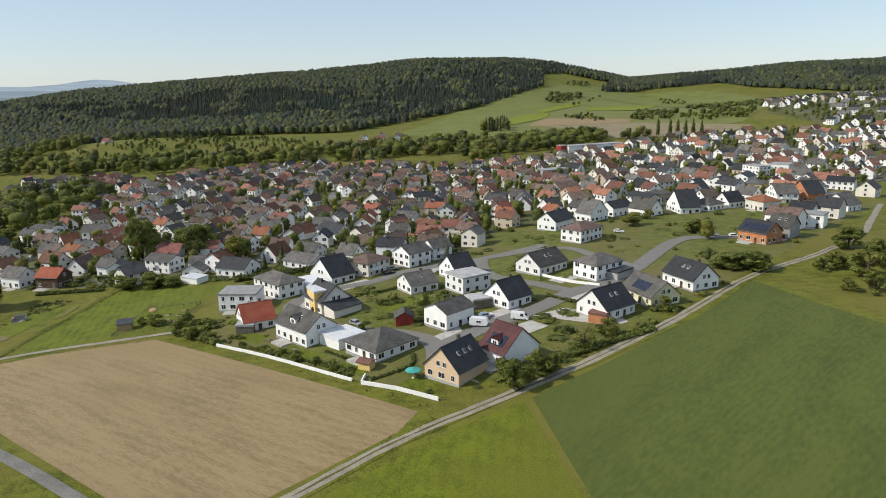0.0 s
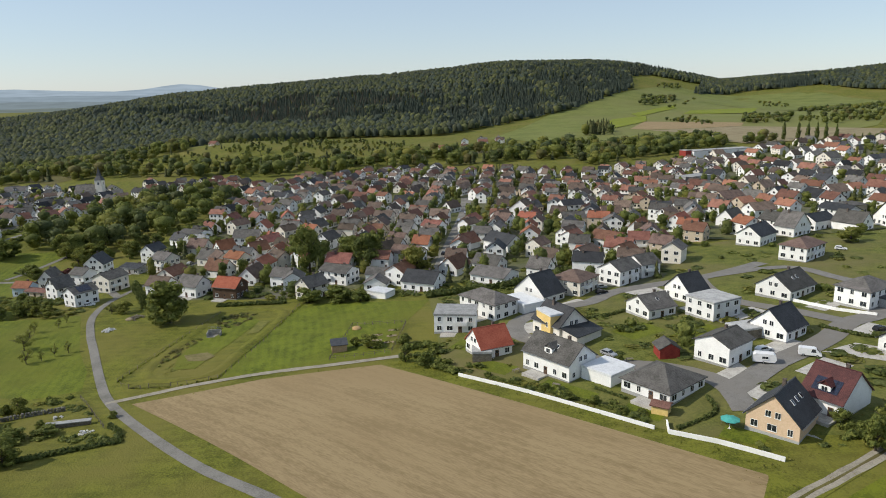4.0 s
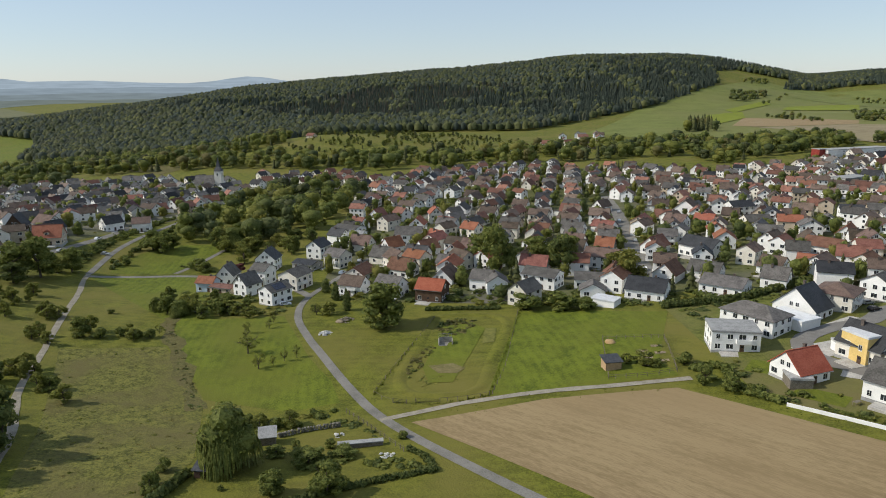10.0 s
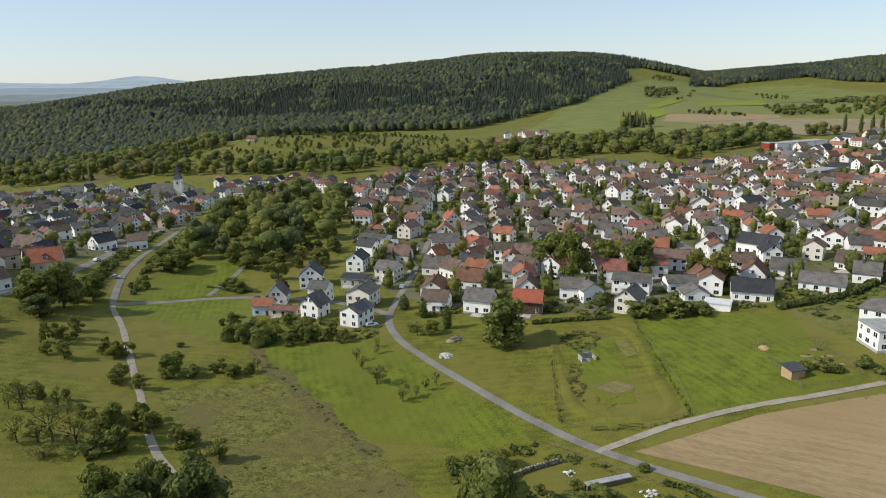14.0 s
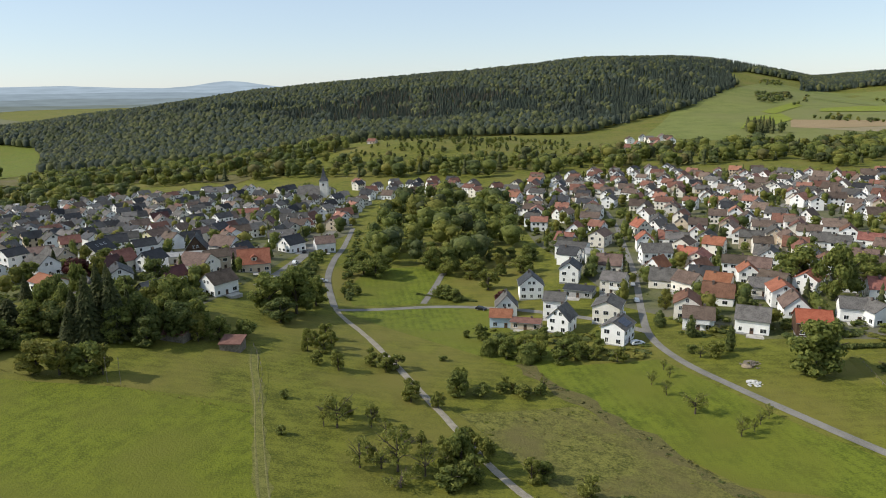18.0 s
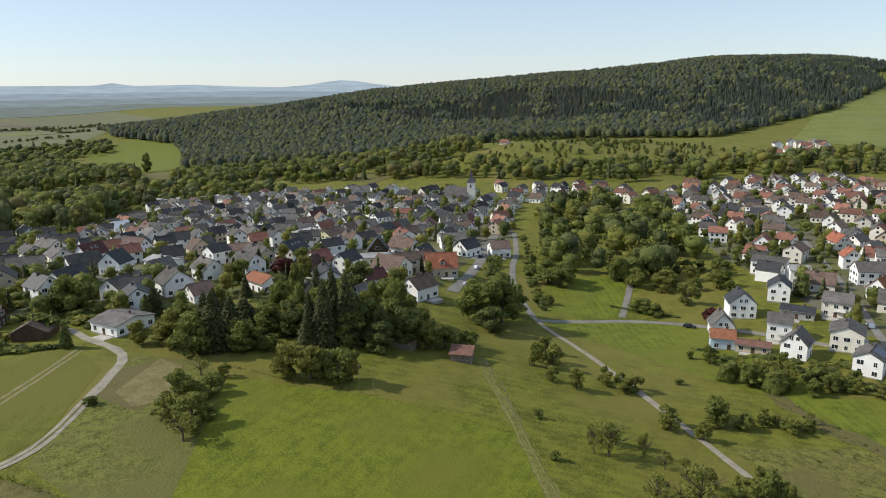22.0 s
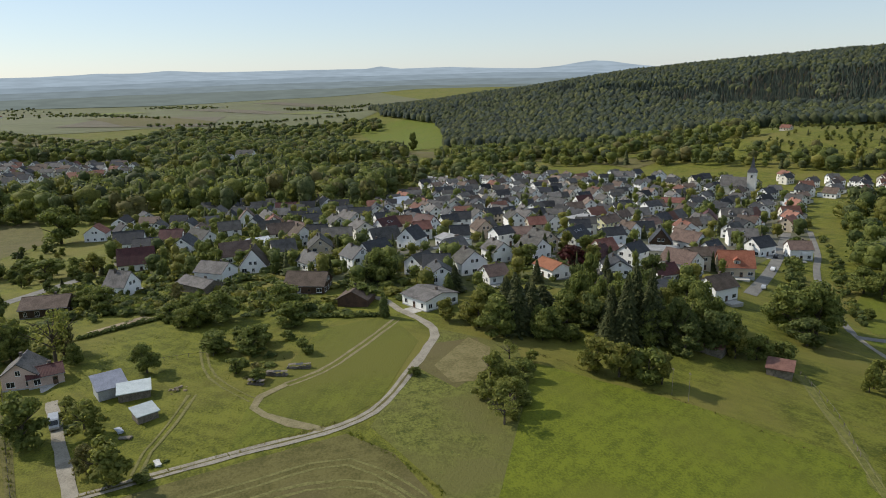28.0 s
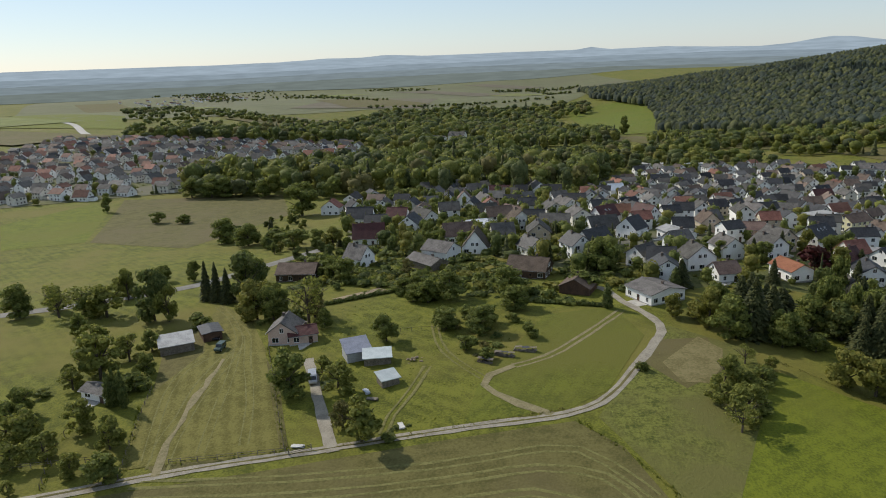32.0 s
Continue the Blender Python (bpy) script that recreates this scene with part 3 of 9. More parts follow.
def house(x, y, turn, long, deep, eaves, pitch, wall="white", roof="grey", kind="gable", rows=0, chimney=True, skylights=0, solar=0, dormer=0, door=True, windows=True,
          over=.5, name="house", label="", category="house", group="", at=None, gable_wall="", z=None, plain=False):
    """A house with its ridge along its own x; turn: degrees from +x. rows: storeys of windows."""
    ob = new(name)
    PLACED.append((x, y, max(long, deep) / 2))
    z = height(x, y) if z is None else z
    ob.matrix_basis = pose(x, y, z, 0, 0, turn)
    L, D = long / 2, deep / 2
    t = math.tan(radians(pitch))
    rise = D * t
    rows = rows or max(1, int(eaves // 2.6))
    b = Build()
    if kind == "gable":
        b.box(-L, L, -D, D, -1.6, eaves)
        b.f.pop(1), b.i.pop(1)
        b.face((-L, -D, eaves), (-L, 0, eaves + rise), (-L, D, eaves))
        b.face((L, -D, eaves), (L, D, eaves), (L, 0, eaves + rise))
    else:
        b.box(-L, L, -D, D, -1.6, eaves)
    part("wall", b.mesh("wall", [WALLS[wall]]), ob)
    r = Build()
    o, e = over, over * .7
    if kind == "gable":
        zl = eaves - o * t + .16
        zt = eaves + rise + .16
        r.slab((-L - e, -D - o, zl), (L + e, -D - o, zl), (L + e, 0, zt), (-L - e, 0, zt), .2)
        r.slab((L + e, D + o, zl), (-L - e, D + o, zl), (-L - e, 0, zt), (L + e, 0, zt), .2)
        r.box(-L - e, L + e, -.14, .14, zt - .06, zt + .05)
    elif kind == "hip":
        zl, zt, k = eaves - .02, eaves + (D + o) * t, max(L - D, .05)
        a = [(-L - o, -D - o, zl), (L + o, -D - o, zl), (L + o, D + o, zl), (-L - o, D + o, zl)]
        p, q = (-k, 0, zt), (k, 0, zt)
        r.face(a[0], a[1], q, p)
        r.face(a[2], a[3], p, q)
        r.face(a[1], a[2], q)
        r.face(a[3], a[0], p)
        for k2 in range(4):
            u, w = a[k2], a[(k2 + 1) % 4]
            r.face((u[0], u[1], zl - .2), (w[0], w[1], zl - .2), w, u)
        r.face(*[(u[0], u[1], zl - .2) for u in reversed(a)])
    elif kind == "shed":
        zl, zt = eaves - o * t + .16, eaves + 2 * D * t + o * t + .16
        r.slab((-L - e, -D - o, zl), (L + e, -D - o, zl), (L + e, D + o, zt), (-L - e, D + o, zt), .2)
        b2 = Build()
        b2.face((-L, D, eaves), (L, D, eaves), (L, D, eaves + 2 * D * t), (-L, D, eaves + 2 * D * t))
        b2.face((-L, -D, eaves), (-L, D, eaves + 2 * D * t), (-L, D, eaves))
        b2.face((L, -D, eaves), (L, D, eaves), (L, D, eaves + 2 * D * t))
        part("upper_wall", b2.mesh("upper_wall", [WALLS[wall]]), ob)
    else:
        r.box(-L - .15, L + .15, -D - .15, D + .15, eaves - .25, eaves + .28)
        r.box(-L + .25, L - .25, -D + .25, D - .25, eaves + .28, eaves + .30)
    rf = part("roof", r.mesh("roof", [ROOFS[roof]]), ob)
    if kind == "gable" and chimney:
        b = Build()
        b.box(-.35, .35, -.3, .3, -1.2, .9)
        b.box(-.42, .42, -.37, .37, .9, 1.0)
        part("chimney", b.mesh("chimney", [M["chimney"]]), rf, m=pose(L * .35, D * .15, eaves + rise - .2))

    def slope(px, f):
        """A place on the front slope, f of the way from eaves to ridge."""
        return pose(px, -D * (1 - f), eaves + rise * f + .19, pitch)
    if kind == "gable":
        for k in range(skylights):
            sx = (k - (skylights - 1) / 2) * min(2.2, long / (skylights + 1))
            b = Build()
            b.box(-.4, .4, -.6, .6, -.05, .06)
            b.box(-.33, .33, -.53, .53, .06, .075, mat=1)
            part("skylight", b.mesh("skylight", [M["frame"], M["glass"]]), rf, m=slope(sx + .3, .55))
        if solar:
            n = int(min(solar, long / 1.15 - 1))
            for row in range(2 if solar < 12 else 3):
                for k in range(n):
                    b = Build()
                    b.box(-.5, .5, -.8, .8, .02, .07)
                    part("solar_panel", b.mesh("solar_panel", [M["solar"]]), rf, m=slope((k - (n - 1) / 2) * 1.05, .25 + row * 1.65 * math.cos(radians(pitch)) / D))
        for k in range(dormer):
            dx = (k - (dormer - 1) / 2) * long / (dormer + .3)
            b = Build()
            dw, dh, dd = 1.2, 1.5, D * .75
            y0 = -D * .82
            zb = eaves + rise * .15
            b.box(dx - dw, dx + dw, y0, y0 + dd, zb - .3, zb + dh)
            dm = part("dormer", b.mesh("dormer", [WALLS[gable_wall or wall]]), ob)
            r2 = Build()
            zr = zb + dh
            r2.slab((dx - dw - .25, y0 - .3, zr - .1), (dx, y0 - .3, zr + 1.0), (dx, y0 + dd, zr + 1.0), (dx - dw - .25, y0 + dd, zr - .1), -.12)
            r2.slab((dx, y0 - .3, zr + 1.0), (dx + dw + .25, y0 - .3, zr - .1), (dx + dw + .25, y0 + dd, zr - .1), (dx, y0 + dd, zr + 1.0), -.12)
            r2.face((dx - dw, y0 - .02, zr), (dx + dw, y0 - .02, zr), (dx, y0 - .02, zr + .85))
            part("dormer_roof", r2.mesh("dormer_roof", [ROOFS[roof]]), dm)
            part("window", window_mesh(1.2, 1.1), dm, m=pose(dx, y0 - .02, zb + .75))
    if not plain and windows:
        b = Build()
        for sx0, sx1, sy0, sy1 in ((-L - .03, L + .03, -D - .03, -D), (-L - .03, L + .03, D, D + .03), (-L - .03, -L, -D, D), (L, L + .03, -D, D)):
            b.box(sx0, sx1, sy0, sy1, -1.6, .35)
        part("plinth", b.mesh("plinth", [WALLS["grey"]]), ob)
        if kind == "gable":
            zg = eaves - over * t + .02
            for sgn in (-1, 1):
                b = Build()
                yg = sgn * (D + over + .06)
                b.box(-L - e, L + e, yg - .07, yg + .07, zg - .08, zg + .04)
                part("gutter", b.mesh("gutter", [M["gutter"]]), rf)
        if category == "house" and L > 3.6:
            sg = -1 if int(abs(x * 3)) % 2 else 1
            b = Build()
            b.box(-2.6, 2.6, -1.8, 1.8, -1.2, .14)
            part("terrace", b.mesh("terrace", [M["paving"]]), ob, "pale paved garden terrace", m=pose(sg * L * .25, -D - 1.85, 0))
            if int(abs(y * 7)) % 3 == 0 and eaves > 4:
                b = Build()
                b.box(-1.9, 1.9, -1.3, 0, -.12, .04)
                for bx in (-1.9, 1.82):
                    b.box(bx, bx + .08, -1.3, 0, .04, 1.0)
                b.box(-1.9, 1.9, -1.3, -1.22, .04, 1.0)
                part("balcony", b.mesh("balcony", [M["frame"]]), ob, "white railed balcony", m=pose(-sg * L * .3, -D, 2.75))
    if windows:
        for side, run, off in ((0, long, D), (180, long, D), (90, deep, L), (270, deep, L)):
            n = max(1, int(run // 2.9))
            face = radians(turn + side - 90)
            if (SEEN_FROM[0] - x) * math.cos(face) + (SEEN_FROM[1] - y) * math.sin(face) < -15:
                continue
            if plain:
                n = min(n, 2)
            for s in range(rows):
                for k in range(n):
                    px = (k - (n - 1) / 2) * run / n
                    is_door = door and s == 0 and side == 0 and k == n // 2
                    wz = 1.55 + s * 2.7
                    if wz + .7 > eaves:
                        continue
                    spot = pose(0, 0, 0, 0, 0, side) @ pose(px, -off - .012, 1.05 if is_door else wz)
                    if is_door:
                        b = Build()
                        b.box(-.55, .55, -.05, .02, -1.05, 1.05)
                        b.box(-.3, .3, -.06, .0, .2, .8, mat=1)
                        part("door", b.mesh("door", [M["door"], M["glass"]]), ob, m=spot)
                    else:
                        part("window", window_mesh((1.4, 1.0, 1.8)[(k * 2 + s + int(abs(x))) % 3], 1.4), ob, m=spot)
            if kind == "gable" and side in (90, 270) and rise > 2.6:
                wz = 1.55 + rows * 2.7
                for px in ((-.9, .9) if rise > 3.2 and not plain else (0,)):
                    part("window", window_mesh(1.1, 1.3), ob, m=pose(0, 0, 0, 0, 0, side) @ pose(px, -off - .012, max(eaves + .4, wz)))
    tagged(ob, label or "%s rendered house with %s %s roof" % (WORDS.get(wall, wall), WORDS.get(roof, roof), {"gable": "pitched", "hip": "hipped", "flat": "level", "shed": "sloping"}[kind]), category, group or ("village houses" if category == "house" else "sheds and garages"))
    return ob

# ---- end of kit ----

M["estate"] = material("estate_lawns", c(0.063, 0.079, 0.008), c(0.142, 0.149, 0.028), 4, .6, .95, .3, third=c(0.142, 0.126, 0.044))
# ---- fields and ways ----
SOIL = [(-220.3, 55.7), (-203, 82.1), (-181, 105), (-84, 107), (-80, 98), (-86, 68), (-92, 54), (-150, 54)]
drape("soil_field", SOIL, M["soil"], .08, 7, "freshly tilled brown soil field beside the village", "field")
drape("crop_field", [(-66, 124), (-59, 150), (-51, 188), (-46, 227), (-25, 212), (30, 180), (200, 90), (200, -160), (0, -120), (-22, 20), (-40, 98)], M["crop"], .07, 12, "even green field of young crop beside the gravel track", "field")
drape("bright_meadow", [(-67, 122), (-41, 97), (-23, 20), (-2, -120), (-70, -120), (-86, 20), (-80, 72), (-73, 104)], M["brightcrop"], .065, 12, "bright green mown meadow beside the gravel track", "meadow")
drape("rough_pasture", [(-335, 13), (-317.7, 38.5), (-273.2, 30.2), (-237.5, 11.4), (-222.2, -8.8), (-228, -27), (-251.3, -17.9), (-272.7, -8.6), (-306.7, 3.3)], M["rough"], .05, 8, "rough tussocky pasture with brown grass patches", "pasture")
drape("lane_meadow", [(-341.7, 52.2), (-316, 80), (-276.9, 64.6), (-257.3, 59.1), (-243.7, 52.4), (-249.7, 41.2), (-263.5, 34.8), (-273.2, 30.2), (-315.9, 40.6)], M["lush"], .05, 8, "lush green meadow with a few bare fruit trees", "meadow")
drape("village_meadow", [(-253.7, 132.8), (-212, 157), (-193, 118), (-184, 112), (-198, 94.3), (-215.4, 76.1)], M["lush"], .05, 8, "lush green meadow below the village hedges", "meadow")
drape("basin_meadow", [(-279.5, 74), (-271.4, 99.5), (-256.5, 115.2), (-254.8, 131.9), (-216.4, 78.1), (-220.6, 67.7), (-230.2, 58.2), (-256.4, 65.9)], M["grass"], .045, 8, "fenced green meadow with a rain basin", "meadow")
drape("corner_meadow", [(-450.1, 70.4), (-470.4, 100.7), (-453.3, 128.8), (-436.7, 114.6), (-419.1, 86), (-433.1, 60.6)], M["lush"], .05, 8, "bright green meadow at the lane corner", "meadow")
drape("east_meadow", [(-413.5, 84.6), (-388.6, 98.4), (-351.3, 72), (-321.3, 55.5), (-345.9, 49.3), (-430.2, 51.5)], M["lush"], .045, 8, "green meadow between path and houses", "meadow")
drape("big_meadow", [(-300, -150), (-375, -97), (-397, -86), (-418, -68), (-406, -58), (-391, -43), (-365, -23), (-335, -40), (-280, -70), (-230, -120)], M["brightcrop"], .05, 9, "large bright green mown meadow", "meadow")
drape("orchard_meadow", [(-402, -2.7), (-366, -22), (-335, -42), (-280, -72), (-250, -30), (-305.1, -6.9), (-398.8, 36.3)], M["grass"], .045, 9, "green orchard meadow beside the path", "meadow")
drape("slope_pasture", [(-401, -113), (-431, -93), (-446, -83), (-429, -68), (-409, -74), (-374, -96), (-330, -125), (-376, -106)], M["tussock"], .06, 8, "rough grassy slope with weeds", "pasture")
drape("pale_patch", [(-437, -88), (-437, -76), (-420, -78), (-411, -91), (-424, -96)], M["dry"], .09, 6, "pale dry grass patch beside the track", "field")
drape("dry_field", [(-384, -222), (-391, -175), (-396, -146), (-400, -118), (-390, -111), (-374, -108), (-300, -140), (-280, -260)], M["dry"], .06, 9, "dry mown olive-green field with wheel marks", "field")
drape("mown_plot", [(-392, -199), (-401, -206), (-425, -211), (-454, -218), (-483, -212), (-473, -200), (-427, -182), (-398, -175)], M["dry"], .06, 7, "mown dry plot with wheel tracks", "field")
drape("track_meadow", [(-402, -140), (-418, -136), (-459, -113), (-462, -93), (-440, -91), (-412, -108), (-405, -118)], M["late"], .05, 7, "green meadow inside the track bend", "meadow")
drape("far_green_field", [(-628, -361), (-703, -404), (-779, -379), (-743, -355), (-641, -325)], M["brightcrop"], .1, 12, "bright green strip field", "field")
drape("far_dry_field", [(-640, -322), (-789, -363), (-800, -250), (-708, -228), (-608, -261)], M["dry"], .1, 12, "pale dry stubble field before the wood", "field")
drape("hill_soil_field", [(-569, 993), (-613, 1131), (-492, 1100), (-418, 1052), (-404, 1002), (-529, 978)], M["soil"], .7, 30, "brown tilled field on the far slope", "field")
drape("hill_stubble_field", [(-526, 970), (-410, 998), (-300, 950), (-214, 919), (-205, 876), (-327, 801), (-360, 824), (-415, 897)], M["stubble"], .7, 30, "tan stubble field on the far slope", "field")
drape("hill_pasture", [(-732, 1624), (-640, 1800), (-546, 1945), (-363, 1746), (-269, 1343), (-420, 1380), (-590, 1530)], M["pale"], .9, 30, "pale green pasture below the far wood", "meadow")
for strip in ([(-707, 1263), (-715, 1463), (-681, 1413), (-671, 1224)], [(-617, 1296), (-636, 1374), (-561, 1541), (-492, 1310)], [(-632, 969), (-693, 1168), (-664, 1241), (-609, 1131), (-603, 1014)]):
    drape("hill_strip", strip, M["rape"], 1.2, 30, "bright yellow-green strip field on the far slope", "field")
drape("hill_meadow", [(-600, 800), (-714, 824), (-870, 1250), (-890, 1700), (-900, 1850), (-787, 1840), (-600, 1950), (-400, 1750), (-260, 1350), (-230, 950), (-330, 815), (-579, 801)], M["pale"], .4, 30, "pale green meadow on the far slope", "meadow")
drape("valley_meadow", [(-2018, 227), (-2096, 352), (-2032, 437), (-1914, 412), (-1687, 385), (-1418, 295), (-1404, 187), (-1513, 188), (-1906, 215)], M["lush"], .5, 30, "bright green meadow below the forest edge", "meadow")
drape("valley_strip", [(-1439, 131), (-1369, 195), (-1180, 245), (-1016, 292), (-880, 300), (-864, 259), (-965, 257), (-1124, 196), (-1268, 148), (-1354, 112)], M["dry"], .3, 20, "pale meadow strip along the stream", "meadow")
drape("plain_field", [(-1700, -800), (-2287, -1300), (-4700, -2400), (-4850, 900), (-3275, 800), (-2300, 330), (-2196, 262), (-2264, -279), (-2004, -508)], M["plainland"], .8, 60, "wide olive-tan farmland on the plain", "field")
drape("plain_soil", [(-2300, -500), (-2900, -420), (-2800, -60), (-2300, -120)], M["plainsoil"], 1.6, 60, "brown harvested field on the plain", "field")
drape("plain_green", [(-1560, -900), (-2300, -1250), (-1900, -800), (-1500, -640)], M["brightcrop"], .8, 40, "green field on the plain", "field")
drape("terrace_meadow", [(-825, 373), (-660, 500), (-700, 640), (-820, 640), (-960, 520)], M["grass"], .3, 20, "orchard terraces below the forest", "meadow")

PATCH = [("dry", -2600, -300, 500, 260, 20), ("pale", -2100, -120, 260, 160, 10), ("plainsoil", -3300, 0, 600, 200, 35), ("pale", -2900, 300, 600, 200, 20), ("dry", -1800, -420, 260, 200, 40), ("pale", -3500, -500, 600, 220, 15),
         ("dry", -1350, -760, 300, 160, 60), ("pale", -1750, -1000, 400, 160, 50), ("plainsoil", -3900, 300, 500, 160, 30), ("pale", -2500, -900, 500, 160, 35), ("dry", -3000, -1300, 700, 180, 30), ("plainland", -4000, -200, 600, 240, 10)]
for key, px, py, pw, ph, turn in PATCH:
    ca, sa = math.cos(radians(turn)), math.sin(radians(turn))
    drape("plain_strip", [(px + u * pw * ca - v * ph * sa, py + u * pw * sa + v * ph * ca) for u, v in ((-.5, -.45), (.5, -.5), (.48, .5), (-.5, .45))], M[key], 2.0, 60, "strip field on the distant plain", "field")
way("farm_lane", [(-60, 51), (-117, 51), (-148, 50), (-172.6, 47.7), (-201, 49.3), (-227.2, 53), (-246.3, 58.4), (-273.9, 67.7), (-290.4, 73.3), (-310, 82), (-327, 96), (-343, 120), (-367, 160), (-396, 204), (-433, 259), (-462, 298)], 2.6, M["asphalt"], .14, "narrow grey asphalt lane past fields into the village", "road")
way("field_lane", [(-227.2, 52), (-218.2, 69.5), (-206, 85.1), (-191.6, 99.8), (-181, 112)], 2.2, M["gravel"], .15, "pale gravel lane along the tilled field", "lane", .15)
way("gravel_track", [(-92, 30), (-84, 72), (-80, 95), (-71, 123), (-63, 149), (-55, 185), (-48, 231), (-35, 269), (-27, 311), (-27, 341), (-30, 420)], 2.7, M["gravel"], .13, "pale gravel track beside a green field", "track", .25)
way("meadow_path", [(-240, -28), (-272.9, -13.8), (-305.3, -4.8), (-329, 6), (-355.8, 17.9), (-399, 37.5), (-430.1, 50.3), (-465.5, 73.5), (-490.4, 96.5), (-512.6, 120.3), (-560, 165)], 2.0, M["gravel"], .13, "straight pale path through orchard meadows", "path", .15)
way("cross_lane", [(-430.1, 50.3), (-414.8, 82.8), (-389.8, 97.7), (-354.1, 103), (-330, 100)], 3.4, M["asphalt"], .15, "short grey asphalt lane to the houses", "road")
way("spur_path", [(-419.2, 85.1), (-431.4, 104.3), (-442.6, 121.4)], 2.6, M["asphalt"], .16, "short paved path up to the gardens", "path")
way("farm_track", [(-380, -260), (-387, -218), (-392, -196), (-396, -169), (-400, -143), (-403, -119), (-410, -108), (-425, -97), (-442, -86), (-452, -85), (-466, -89), (-480, -92), (-488, -101)], 2.5, M["gravel"], .13, "curving pale gravel farm track through meadows", "track", .25)
way("farm_drive", [(-395, -166), (-419, -172), (-440, -177)], 2.6, M["gravel"], .16, "pale gravel drive to the sheds", "drive", .2)
way("country_road", [(-480, -340), (-499, -288), (-504, -270), (-513, -249), (-524, -230), (-544, -215), (-580, -190)], 6.5, M["asphalt"], .15, "grey asphalt country road behind a row of trees", "road")
way("track_grass_strip", [(-84, 72), (-80, 95), (-71, 123), (-63, 149), (-55, 185), (-48, 231), (-35, 269), (-27, 311)], .45, M["dry"], .165, "grass strip between the wheel ruts", "verge", .18)
way("farm_grass_strip", [(-387, -218), (-392, -196), (-396, -169), (-400, -143), (-403, -119), (-410, -108), (-425, -97)], .45, M["dry"], .165, "grass strip between the wheel ruts", "verge", .18)
way("long_street", [(-235, 184), (-245, 200), (-275, 240), (-335, 321), (-381, 377)], 7, M["asphalt"], .14, "long straight village street", "street")
way("west_street", [(-465.5, 39.6), (-500.8, 84.6), (-561, 150)], 4.6, M["asphalt"], .14, "village street with parked cars", "street")
way("estate_street", [(-95, 128), (-101, 136), (-108, 140), (-118, 140), (-128, 136.5), (-136, 135.5), (-144, 137), (-154, 139), (-162, 141), (-168, 147), (-170, 155), (-167, 167), (-161, 178), (-160, 192), (-152, 206), (-143, 220), (-137, 234), (-132, 250)], 5.6, M["street"], .17, "grey paved street winding through the new estate", "street")
way("estate_avenue", [(-101, 136), (-99.5, 145), (-98, 156), (-94.5, 168), (-92, 180), (-91, 193), (-86, 204), (-84, 226), (-85, 274), (-69, 286), (-64, 300), (-63, 398), (-58, 478)], 6.2, M["street"], .19, "grey paved street through the new estate", "street")
way("estate_loop", [(-91, 193), (-105, 196), (-122, 198), (-134, 207), (-143, 220)], 5, M["street"], .21, "side street in the new estate", "street")
way("upper_street", [(-143, 220), (-123, 246), (-104, 238), (-85, 228)], 4.5, M["street"], .2, "side street in the new estate", "street")
way("main_road", [(-160, 500), (-99, 562), (-44, 614), (40, 690)], 8, M["asphalt"], .16, "wide grey through road", "road")
way("plain_road", [(-1330, -610), (-1401, -665), (-1613, -781), (-1732, -880)], 12, M["paving"], 1.5, "pale road winding across the plain", "road")
drape("parking_yard", [(-91, 168), (-86, 178), (-70, 178), (-72, 170)], M["paving"], .12, 6, "pale gravel parking yard", "yard")
drape("works_yard", [(-115, 560), (-60, 615), (-35, 590), (-90, 530)], M["asphalt"], .1, 12, "grey car park at the road", "yard")

drape("track_verge", [(-88, 66), (-82, 98), (-84, 108), (-63, 152), (-52, 200), (-49, 232), (-46, 232), (-50, 190), (-61, 148), (-70, 121), (-78, 95), (-82, 70)], M["grass"], .09, 7, "grass verge along the gravel track", "verge")
for k, (px, py, pw, ph, turn) in enumerate(((-131, 117, 14, 5, -3), (-112, 117, 9, 5, -3), (-92, 118, 8, 5, 4), (-154, 119, 11, 6, 2), (-120, 165, 16, 9, 70), (-88, 158, 9, 8, 75), (-135, 160, 12, 9, 70), (-170, 128, 8, 8, 10))):
    ca, sa = math.cos(radians(turn)), math.sin(radians(turn))
    drape("lawn", [(px + u * pw * ca - v * ph * sa, py + u * pw * sa + v * ph * ca) for u, v in ((-.5, -.5), (.5, -.5), (.5, .5), (-.5, .5))], M["lush"], .07, 6, "mown green garden lawn", "lawn")
for px, py, pw, ph, turn in ((-103.5, 144, 11, 6, 78), (-94.5, 139, 9, 7, 75), (-163, 148, 13, 9, 60), (-151, 136, 8, 6, 10), (-129, 132.5, 7, 5, 0), (-100, 167, 12, 6, 75), (-88, 158, 12, 7, 75), (-116, 188, 12, 6, 70), (-84, 190, 9, 8, 75), (-130, 187, 9, 6, 70), (-165, 172, 14, 7, 75), (-152, 197, 12, 8, 60), (-77, 205, 7, 9, 75), (-100, 205, 9, 6, 75)):
    ca, sa = math.cos(radians(turn)), math.sin(radians(turn))
    drape("driveway", [(px + u * pw * ca - v * ph * sa, py + u * pw * sa + v * ph * ca) for u, v in ((-.5, -.5), (.5, -.5), (.5, .5), (-.5, .5))], M["paving"], .11, 6, "pale paved driveway", "driveway")

